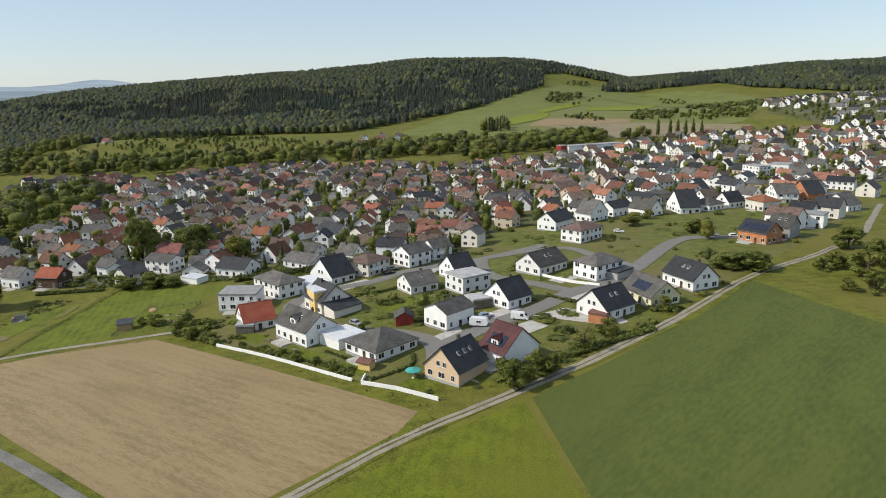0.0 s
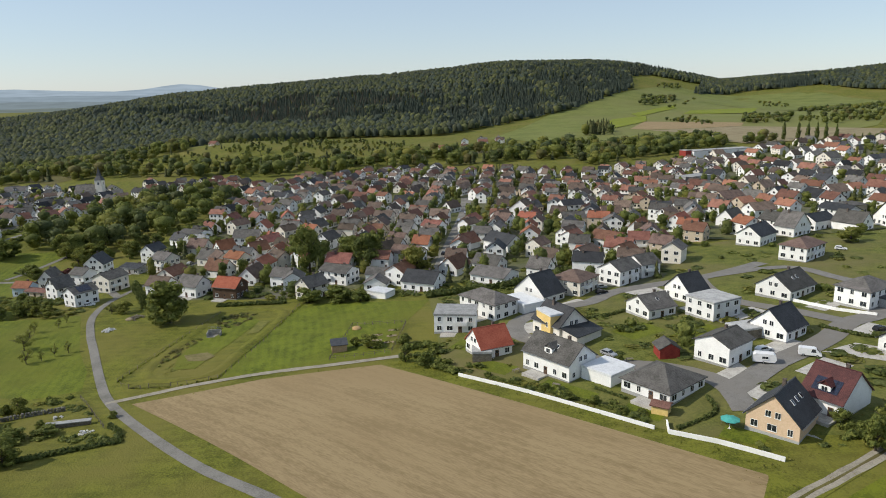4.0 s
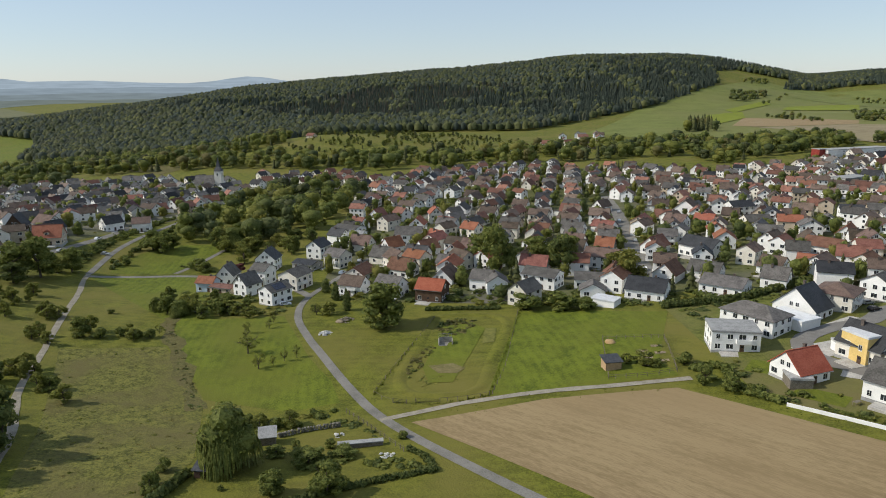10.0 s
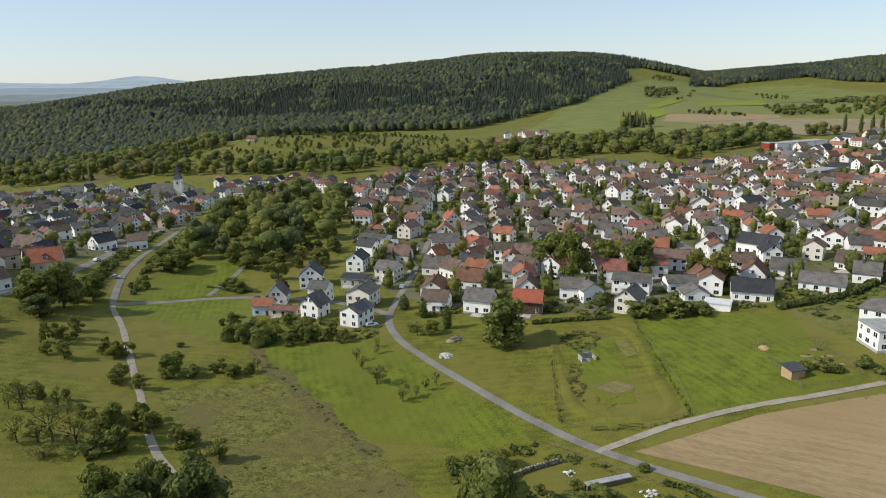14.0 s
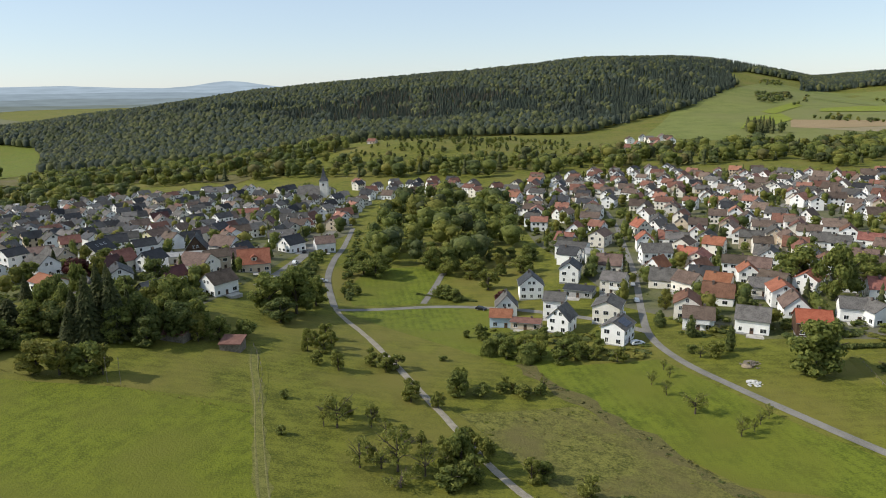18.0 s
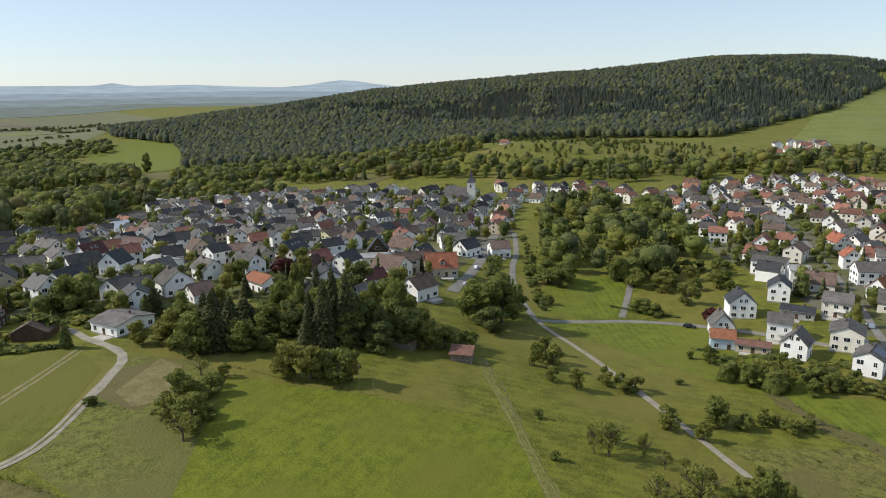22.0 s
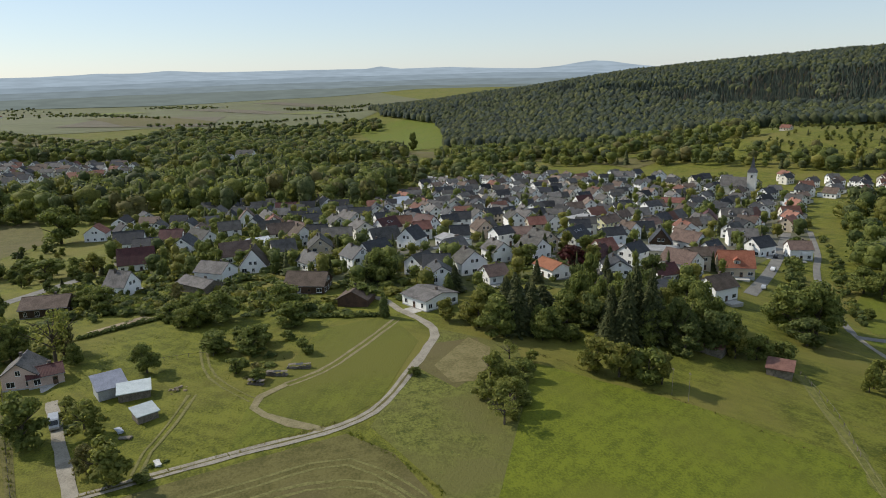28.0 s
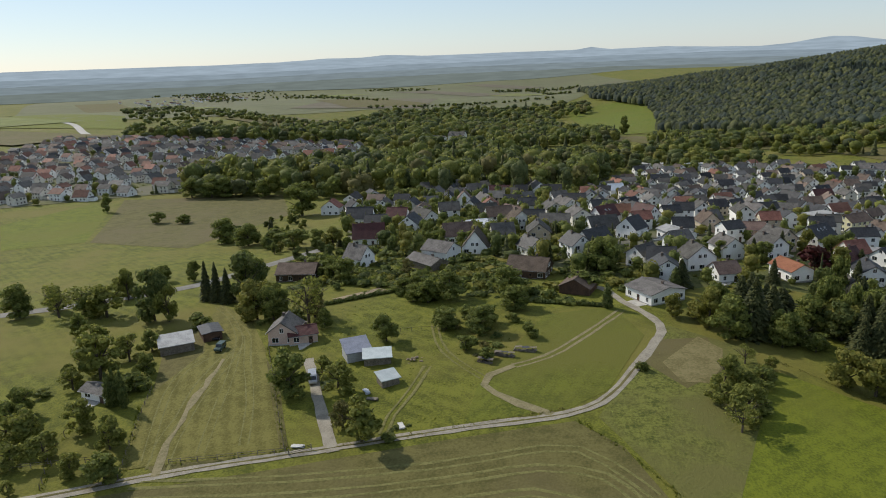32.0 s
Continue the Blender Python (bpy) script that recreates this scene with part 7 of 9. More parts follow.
# orchard and meadow tussocks
spots, rng = scatter([(-335, 13), (-317.7, 38.5), (-273.2, 30.2), (-237.5, 11.4), (-222.2, -8.8), (-228, -27), (-251.3, -17.9), (-272.7, -8.6), (-306.7, 3.3)], 1.9, 61, .42)
stuff("tussocks", SHRUB, [(x, y, rng.uniform(.7, 2.3), rng.uniform(.2, .55), int(rng.integers(0, 5))) for x, y in spots], [M["tuft_dry"], M["tuft"], M["leaf_dry"]], "brown grass tussocks and weeds", "grass")
spots, rng = scatter([(-401, -113), (-431, -93), (-446, -83), (-429, -68), (-409, -74), (-374, -96), (-330, -125), (-376, -106)], 2.6, 62, .4)
stuff("weeds", SHRUB, [(x, y, rng.uniform(.4, 1.3), rng.uniform(.2, .5), int(rng.integers(0, 5))) for x, y in spots], M["leaf"], "weeds on the grassy slope", "grass")


def hedge(pts, width, high, mat="leaf_dark", label="long clipped dark green hedge"):
    line = curve_points(pts, .55)
    rng = np.random.default_rng(int(abs(pts[0][0]) * 7))
    sp = [(p.x + rng.uniform(-.15, .15), p.y + rng.uniform(-.15, .15), width * rng.uniform(1.1, 1.5), high * rng.uniform(1.1, 1.4), int(rng.integers(0, 5))) for p in line]
    ob = stuff("hedge", SHRUB, sp, M[mat], label, "hedge")
    ob["kind"] = "thing"
    return ob


hedge([(-280, 115.6), (-270.2, 124), (-260.9, 130.9)], 1.6, 1.8)
hedge([(-215, 160), (-207, 170), (-198, 184), (-190, 215)], 2.6, 2.8)
hedge([(-470, -114), (-462, -94)], 1.5, 1.6)
hedge([(-484, -178), (-489, -166), (-493, -156)], 1.4, 1.6)
hedge([(-183, 117), (-178, 122), (-170, 113), (-160, 111)], 2.4, 1.8, "leaf", "loose green hedge at the garden corner")
hedge([(-58, 172), (-68, 150), (-76, 128)], 2.2, 1.8, "leaf", "uneven hedge along the gravel track")
hedge([(-430.1, 92.8), (-404.6, 100.3)], 1.2, 1.0)

hedge([(-150, 113), (-132, 114), (-110, 114)], 1.0, 1.0, "leaf", "row of young garden shrubs behind the wall")
hedge([(-103, 114), (-100, 124), (-104, 130)], 1.0, 1.1)
hedge([(-126, 121), (-118, 120)], .9, .9)
hedge([(-96, 186), (-84, 184), (-74, 190)], 1.2, 1.3)
hedge([(-118, 158), (-128, 166)], 1.0, 1.2)
hedge([(-146, 178), (-150, 166), (-160, 158)], 1.2, 1.3)
hedge([(-70, 196), (-62, 186)], 1.6, 1.6)


def tuft_mesh(rng):
    vs, fs = [], []
    for k in range(5):
        a = rng.uniform(0, 6.28)
        x, y = rng.uniform(-.4, .4, 2)
        w = rng.uniform(.12, .26)
        vs += [(x - w * math.cos(a), y - w * math.sin(a), 0), (x + w * math.cos(a), y + w * math.sin(a), 0), (x + rng.uniform(-.2, .2), y + rng.uniform(-.2, .2), rng.uniform(.6, 1))]
        fs.append((3 * k, 3 * k + 1, 3 * k + 2))
    return np.array(vs), np.array(fs)


TUFTS = [tuft_mesh(rng0) for _ in range(5)]
for seed, (poly, gap, keep, low, high, key) in enumerate((
        ([(-341.7, 52.2), (-316, 80), (-257.1, 60.1), (-243.7, 52.4), (-263.5, 34.8), (-315.9, 40.6)], 1.8, .5, .15, .4, "tuft"),
        ([(-279.5, 74), (-271.4, 99.5), (-254.8, 131.9), (-212, 157), (-184, 112), (-220.6, 67.7)], 1.6, .5, .12, .3, "tuft"),
        ([(-335, 13), (-317.7, 38.5), (-273.2, 30.2), (-237.5, 11.4), (-228, -27), (-272.7, -8.6)], 1.2, .4, .12, .4, "tuft_dry"),
        ([(-402, -2.7), (-335, -42), (-300, -30), (-305.1, -6.9), (-398.8, 36.3)], 1.4, .45, .12, .4, "tuft_dry"),
        ([(-300, -150), (-375, -97), (-418, -68), (-391, -43), (-365, -23), (-335, -40), (-290, -90)], 2.0, .5, .12, .3, "tuft"),
        ([(-401, -113), (-446, -83), (-429, -68), (-374, -96), (-345, -118)], 1.2, .45, .12, .4, "tuft_dry"),
        ([(-404, -140), (-459, -113), (-462, -93), (-412, -108), (-440, -150), (-480, -170), (-470, -120)], 1.9, .5, .15, .4, "tuft"),
        ([(-413.5, 84.6), (-388.6, 98.4), (-321.3, 55.5), (-430.2, 51.5)], 1.9, .5, .15, .4, "tuft"),
        ([(-84, 72), (-63, 149), (-48, 231), (-60, 210), (-80, 130), (-88, 108)], 1.6, .5, .25, .7, "tuft_dry"),
        ([(-220.4, 53.7), (-203.1, 80.2), (-181, 103), (-178, 108), (-207.1, 84.2), (-223.6, 57.9)], 1.0, .6, .2, .5, "tuft"),
        ([(-178, 107), (-84, 109), (-82, 112), (-178, 111)], 1.0, .6, .2, .6, "tuft"))):
    spots, rng = scatter(poly, gap, 90 + seed, keep)
    stuff("grass_tufts", TUFTS, [(x, y, rng.uniform(1.0, 2.2), rng.uniform(low, high), int(rng.integers(0, 5))) for x, y in spots], M[key], "longer grass tufts in the meadow", "grass")
wood([(-2600, -260), (-2700, -220), (-3300, -600), (-3200, -680)], 26, 32, 9, 14, .8, .02, "leaf_dark", "tree belt on the plain")
wood([(-2500, 330), (-2560, 360), (-3600, 420), (-3600, 370)], 26, 33, 9, 14, .8, .05, "leaf_dark", "tree belt on the plain")
wood([(-3300, -1000), (-3400, -900), (-4500, -1300), (-4400, -1500)], 34, 34, 9, 15, .8, .02, "leaf_dark", "wood on the plain")
wood([(-3600, -100), (-3700, 0), (-4300, -300), (-4200, -450)], 34, 35, 9, 15, .7, .02, "leaf_dark", "wood on the plain")
wood([(-1620, -380), (-1700, -300), (-2150, -640), (-2050, -720)], 18, 36, 9, 15, .8, .02, "leaf_dark", "tree belt on the plain")


# ---- walls, fences, cars and small things ----
def low_wall(pts, high, thick, mat, name="garden_wall", label="", category="wall"):
    b = Build()
    line = curve_points(pts, 6)
    for p, q in zip(line, line[1:]):
        d = (q - p).normalized()
        s = Vector((-d.y, d.x)) * thick / 2
        zp, zq = height(p.x, p.y), height(q.x, q.y)
        a = [(p.x - s.x, p.y - s.y), (q.x - s.x, q.y - s.y), (q.x + s.x, q.y + s.y), (p.x + s.x, p.y + s.y)]
        z = [zp, zq, zq, zp]
        lo = [(*c_, k - .4) for c_, k in zip(a, z)]
        hi = [(*c_, k + high) for c_, k in zip(a, z)]
        b.face(*hi)
        for k in range(4):
            b.face(lo[k], lo[(k + 1) % 4], hi[(k + 1) % 4], hi[k])
    return tagged(new(name, b.mesh(name, [M[mat]])), label, category)


M["whitewall"] = WALLS["white"]
low_wall([(-158, 110), (-138, 111), (-121, 111), (-107, 111)], .8, .3, "whitewall", label="low white wall between gardens and field")
low_wall([(-106, 114.5), (-104, 111)], .9, .3, "whitewall", label="low white wall at the garden corner")
low_wall([(-104, 111), (-95, 112.6), (-83, 113)], .9, .3, "whitewall", label="low white wall below the peach house")
low_wall([(-110, 206), (-96, 202), (-86, 202)], .9, .3, "whitewall", label="low white wall along the street")


def fence(pts, gap=3.0, high=1.2, rails=2, label="wooden post fence along the meadow"):
    ob = new("fence")
    line = curve_points(pts, gap)
    ob.matrix_basis = pose(line[0].x, line[0].y, height(line[0].x, line[0].y))
    o = ob.matrix_basis.translation
    pb = Build()
    pb.box(-.06, .06, -.06, .06, -.3, high)
    post = pb.mesh("post", [M["timber"]])
    for p in line:
        part("post", post, ob, m=pose(p.x - o.x, p.y - o.y, height(p.x, p.y) - o.z))
    for k in range(rails):
        b = Build()
        for p, q in zip(line, line[1:]):
            z0, z1 = height(p.x, p.y) - o.z + high * (.9 - .4 * k), height(q.x, q.y) - o.z + high * (.9 - .4 * k)
            a, c_ = (p.x - o.x, p.y - o.y), (q.x - o.x, q.y - o.y)
            b.face((*a, z0), (*c_, z1), (*c_, z1 + .07), (*a, z0 + .07))
            b.face((a[0] + .04, a[1], z0 + .07), (c_[0] + .04, c_[1], z1 + .07), (c_[0] + .04, c_[1], z1), (a[0] + .04, a[1], z0))
        part("rail", b.mesh("rail", [M["timber"]]), ob)
    return tagged(ob, label, "fence")


fence([(-215.3, 78), (-224.9, 93.8), (-238.9, 112.9), (-252.8, 131.9)], 3.2, 1.1, 1)
fence([(-240.8, 60.9), (-236.6, 60.1), (-232.5, 60.4)], 2.2, 1.1, 1)
fence([(-223.2, 67.6), (-218.5, 72.4), (-215.4, 77.1)], 2.2, 1.1, 1)
fence([(-271.5, 111), (-253.1, 80.6), (-240.8, 60.9)], 3.4, 1.1, 1)
fence([(-395, -197), (-396, -175)], 2.8, 1.2, 2)
fence([(-391, -205), (-410, -209), (-428, -212)], 3.0, 1.2, 2)
fence([(-402.1, -1.6), (-383.9, -10.4), (-367, -22)], 3.4, 1.1, 1)
fence([(-398, -212), (-396, -240)], 3.0, 1.2, 2)

PAINT = {"white": material("white_car_paint", c(.70, .70, .70), c(.78, .78, .78), 2, .5, .3, spec=.5), "silver": material("silver_car_paint", c(.38, .39, .40), c(.45, .46, .47), 2, .5, .3, metal=.4),
         "black": material("black_car_paint", c(.012, .012, .014), c(.02, .02, .022), 2, .5, .25), "red": material("red_car_paint", c(.35, .02, .02), c(.42, .03, .03), 2, .5, .3),
         "blue": material("blue_car_paint", c(.03, .05, .10), c(.05, .07, .13), 2, .5, .3), "green": material("green_car_paint", c(.04, .07, .06), c(.06, .09, .08), 2, .5, .4)}
M["tyre"] = material("tyre_rubber", c(.012, .012, .012), c(.025, .025, .025), .5, .1, .9)


def wheel_meshes():
    b, r = Build(), Build()
    n = 14
    pts = [(math.cos(k * 6.283 / n) * .32, math.sin(k * 6.283 / n) * .32) for k in range(n)]
    for k in range(n):
        (x0, z0), (x1, z1) = pts[k], pts[(k + 1) % n]
        b.face((x0, -.11, z0), (x1, -.11, z1), (x1, .11, z1), (x0, .11, z0))
    for s in (-.11, .11):
        b.face(*[(x, s, z) for x, z in (pts if s < 0 else pts[::-1])])
        r.face(*[(x * .58, s * 1.1, z * .58) for x, z in (pts if s < 0 else pts[::-1])])
    for k in range(n):
        (x0, z0), (x1, z1) = pts[k], pts[(k + 1) % n]
        r.face((x0 * .58, -.121, z0 * .58), (x1 * .58, -.121, z1 * .58), (x1 * .58, .121, z1 * .58), (x0 * .58, .121, z0 * .58))
    return b.mesh("tyre", [M["tyre"]]), r.mesh("rim", [PAINT["silver"]])


TYRE, RIM = wheel_meshes()


def car(x, y, turn, paint="silver", kind="car", label=""):
    """A parked car; kind: car, van, jeep or caravan."""
    ob = new(kind)
    ob.matrix_basis = pose(x, y, height(x, y) + .14, 0, 0, turn)
    L, W, roof, hood = {"car": (4.3, 1.78, 1.45, .85), "van": (5.0, 1.95, 2.1, 1.1), "jeep": (4.2, 1.75, 1.85, 1.05), "caravan": (5.2, 2.2, 2.5, .7)}[kind]
    prof = {"car": [(-.5, .35), (.5, .35), (.5, .62), (.46, .8), (.22, .92), (.06, 1.43), (-.32, 1.45), (-.48, .98), (-.5, .7)],
            "van": [(-.5, .35), (.5, .35), (.5, .8), (.42, 1.1), (.27, 1.9), (.2, 2.08), (-.47, 2.1), (-.5, 2.0)],
            "jeep": [(-.5, .45), (.5, .45), (.5, 1.0), (.2, 1.08), (.13, 1.82), (-.49, 1.85), (-.5, 1.6)],
            "caravan": [(-.5, .45), (.42, .45), (.5, 1.1), (.46, 2.2), (.38, 2.5), (-.4, 2.5), (-.5, 2.1)]}[kind]
    b = Build()
    w = W / 2
    n = len(prof)
    ins = [w * (.84 if z > 1.2 and kind == "car" else .97) for _, z in prof]
    for k in range(n):
        (x0, z0), (x1, z1) = prof[k], prof[(k + 1) % n]
        b.face((x0 * L, -ins[k], z0), (x0 * L, ins[k], z0), (x1 * L, ins[(k + 1) % n], z1), (x1 * L, -ins[(k + 1) % n], z1))
    b.face(*[(px * L, -i_, pz) for (px, pz), i_ in zip(prof, ins)])
    b.face(*[(px * L, i_, pz) for (px, pz), i_ in reversed(list(zip(prof, ins)))])
    part("body", b.mesh("body", [PAINT[paint]]), ob)
    if kind != "caravan":
        g = Build()
        z0, z1 = hood + .06, roof - .12
        a0, a1 = {"car": (-.40, .14), "van": (.02, .26), "jeep": (-.42, .10)}[kind]
        for s in (-1, 1):
            y0, y1 = s * (w * .985 + .012), s * (w * (.88 if kind == "car" else .975) + .012)
            q = [(a0 * L, y0, z0), (a1 * L, y0, z0), ((a1 - .06) * L, y1, z1), ((a0 + .05) * L, y1, z1)]
            g = Build()
            g.face(*(q if s < 0 else q[::-1]))
            part("side_window", g.mesh("side_window", [M["glass"]]), ob)
        g = Build()
        f0, f1 = {"car": ((.21, .94), (.07, 1.40)), "van": ((.415, 1.14), (.275, 1.86)), "jeep": ((.195, 1.12), (.135, 1.78))}[kind]
        g.face((f0[0] * L + .02, -w * .86, f0[1] + .02), (f0[0] * L + .02, w * .86, f0[1] + .02), (f1[0] * L + .02, w * .78, f1[1] + .02), (f1[0] * L + .02, -w * .78, f1[1] + .02))
        part("windscreen", g.mesh("windscreen", [M["glass"]]), ob)
    else:
        part("window", window_mesh(1.4, .7), ob, m=pose(0, -w - .0, 1.6))
    for px in ((-.3, .31) if kind != "caravan" else (-.05,)):
        for s in (-1, 1):
            part("rim", RIM, part("wheel", TYRE, ob, m=pose(px * L, s * (w - .1), .32)))
    return tagged(ob, label or "%s parked %s on the street" % (paint, kind), kind, "parked vehicles")


car(-92.7, 163.9, 20, "white", "van")
car(-100.1, 154.3, 25, "white", "caravan")
car(-133.1, 139.7, -10, "silver", "car")
car(-75.2, 285.7, 0, "silver", "car")
car(-67.2, 286.3, 30, "white", "car")
car(-82.8, 189.8, 60, "black", "car")
car(-102.4, 161.3, 60, "white", "car")
car(-166.3, 194.5, 60, "silver", "car")
car(-327.2, 87.5, 60, "white", "car")
car(-463.6, 69.4, 40, "silver", "car")
car(-395.1, 92.4, 20, "black", "car")
car(-350, 129.4, 125, "white", "car")
car(-361.9, 148.2, 125, "silver", "car")
car(-386.6, 182.6, 125, "white", "car")
car(-413.8, 224.0, 125, "black", "car")
car(-261.6, 219.6, 127, "black", "car")
car(-281.5, 252.5, 127, "silver", "car")
car(-318.4, 296.7, 127, "white", "car")
car(-334.6, 321.8, 127, "silver", "car")
car(-247.4, 203.2, 127, "white", "car")
car(-450.7, -202.0, -10, "green", "jeep")
car(-459.8, -205.2, 0, "black", "car")
car(-535.3, -189.0, 30, "white", "car")
car(-54.6, 600.1, 45, "red", "car")
car(-46.2, 605.0, 45, "silver", "car")
car(-64.6, 578.1, 45, "black", "car")
car(-472, 51.9, 130, "silver", "car")
car(-492.5, 75.6, 130, "white", "car")
car(-509.8, 93.6, 130, "black", "car")
car(-162.8, 188.5, 70, "black", "car")
car(-113.3, 281.6, 10, "white", "car")
car(-636.4, -160.1, 60, "silver", "car")


def church(x, y, turn):
    ob = new("church")
    ob.matrix_basis = pose(x, y, height(x, y), 0, 0, turn)
    b = Build()
    b.box(-3, 3, -3, 3, -1, 17)
    part("tower", b.mesh("tower", [WALLS["cream"]]), ob)
    r = Build()
    for a0, a1 in ((0, 1), (1, 2), (2, 3), (3, 0)):
        q = [(-3.4, -3.4), (3.4, -3.4), (3.4, 3.4), (-3.4, 3.4)]
        r.face((*q[a0], 17), (*q[a1], 17), (q[a1][0] * .45, q[a1][1] * .45, 20.5), (q[a0][0] * .45, q[a0][1] * .45, 20.5))
        r.face((q[a0][0] * .45, q[a0][1] * .45, 20.5), (q[a1][0] * .45, q[a1][1] * .45, 20.5), (0, 0, 29))
    part("spire", r.mesh("spire", [ROOFS["slate"]]), ob)
    b = Build()
    b.box(-9, 9, -5, 5, -1, 7)
    b.face((9, -5, 7), (9, 5, 7), (9, 0, 13))
    part("nave", b.mesh("nave", [WALLS["cream"]]), ob, m=pose(-12, 0, 0))
    r = Build()
    r.slab((-9.4, -5.6, 6.4), (9.4, -5.6, 6.4), (9.4, 0, 13.1), (-9.4, 0, 13.1), .25)
    r.slab((9.4, 5.6, 6.4), (-9.4, 5.6, 6.4), (-9.4, 0, 13.1), (9.4, 0, 13.1), .25)
    part("nave_roof", r.mesh("nave_roof", [ROOFS["grey"]]), ob, m=pose(-12, 0, 0))
    for s in (0, 90, 180, 270):
        part("sound_opening", window_mesh(1.4, 2.4), ob, m=pose(0, 0, 0, 0, 0, s) @ pose(0, -3.02, 14))
    return tagged(ob, "village church with a slate-clad pointed tower", "church")


church(-687, 240, 40)


def log_pile(x, y, turn, long, label="long uneven stack of cut firewood under loose sheets"):
    ob = new("wood_stack")
    ob.matrix_basis = pose(x, y, height(x, y), 0, 0, turn)
    pb = Build()
    n = 8
    pts = [(math.cos(k * 6.283 / n) * .16, math.sin(k * 6.283 / n) * .16) for k in range(n)]
    for k in range(n):
        (y0, z0), (y1, z1) = pts[k], pts[(k + 1) % n]
        pb.face((y0, -.5, z0), (y1, -.5, z1), (y1, .5, z1), (y0, .5, z0))
    pb.face(*[(a, -.5, b_) for a, b_ in pts])
    pb.face(*[(a, .5, b_) for a, b_ in pts[::-1]])
    log = pb.mesh("log", [M["timber"]])
    rng = np.random.default_rng(int(abs(x * 5)))
    tall = 2.4
    for k in range(int(long / .36)):
        tall = min(3.9, max(1, tall + rng.uniform(-.8, .8)))
        for row in range(int(tall)):
            part("log", log, ob, m=pose((k + .5 * (row % 2)) * .36 - long / 2, rng.uniform(-.18, .18), .16 + row * .29, 0, 0, rng.uniform(-7, 7)))
    for k in range(3):
        b = Build()
        b.box(-.9, .9, -.5, .5, 0, .03)
        part("cover", b.mesh("cover", [ROOFS["slate"] if k == 1 else M["timber"]]), ob, m=pose((k - 1) * long * .3, rng.uniform(-.2, .2), 1.12 + .04 * k, rng.uniform(-9, 9), rng.uniform(-7, 7), rng.uniform(-14, 14)))
    return tagged(ob, label, "wood stack")


log_pile(-429.5, -133, 60, 4)
log_pile(-432.5, -128, 62, 5.5)
log_pile(-434.5, -122.5, 68, 6)


def rubble(x, y, wide, n, mat, label):
    ob = new("rubble_heap")
    ob.matrix_basis = pose(x, y, height(x, y))
    rng = np.random.default_rng(int(abs(x * 10)))
    kinds = []
    for _ in range(3):
        v, f = lump(rng, 1, .5)
        kinds.append(raw_mesh("stone", v - (0, 0, .3), f, [M[mat]], flat=True))
    for k in range(n):
        a, r = rng.uniform(0, 6.28), wide * rng.random() ** .8 / 2
        s = rng.uniform(.3, .75)
        part("stone", kinds[k % 3], ob, m=pose(r * math.cos(a), r * math.sin(a), wide * .2 * max(0, 1 - 2 * r / wide) * rng.uniform(.3, 1), 0, 0, rng.uniform(0, 360)) @ Matrix.Diagonal((s * 1.4, s, s * .7, 1)))
    return tagged(ob, label, "rubble")


rubble(-288.7, 78.8, 4.4, 80, "concrete", "heap of white building rubble beside the lane")
rubble(-293.8, 90.8, 6, 60, "timber", "heap of boards and stones beside the lane")
rubble(-211.1, 40.9, 3.4, 16, "concrete", "small heap of stones at the lane")
rubble(-227.8, 40.5, 3, 14, "concrete", "pale stones in the garden")
rubble(-434, -150, 4.5, 18, "earth", "earth and rubble heap in the meadow")


def trampoline(x, y, r=2.0):
    ob = new("trampoline")
    ob.matrix_basis = pose(x, y, height(x, y))
    n = 18
    ring = [(math.cos(k * 6.283 / n), math.sin(k * 6.283 / n)) for k in range(n)]
    b = Build()
    b.face(*[(a * r * .85, d * r * .85, .8) for a, d in ring])
    part("mat", b.mesh("mat", [M["tyre"]]), ob)
    b = Build()
    for k in range(n):
        (a, d), (e, f) = ring[k], ring[(k + 1) % n]
        b.face((a * r, d * r, .82), (e * r, f * r, .82), (e * r * .83, f * r * .83, .84), (a * r * .83, d * r * .83, .84))
    part("rim", b.mesh("rim", [M["water"]]), ob)
    lb = Build()
    lb.box(-.04, .04, -.04, .04, -.1, .8)
    leg = lb.mesh("leg", [M["frame"]])
    for k in range(0, n, 3):
        part("leg", leg, ob, m=pose(ring[k][0] * r * .95, ring[k][1] * r * .95, 0))
    return tagged(ob, "round garden trampoline with teal rim on grass", "trampoline")


trampoline(-113, 152, 1.8)

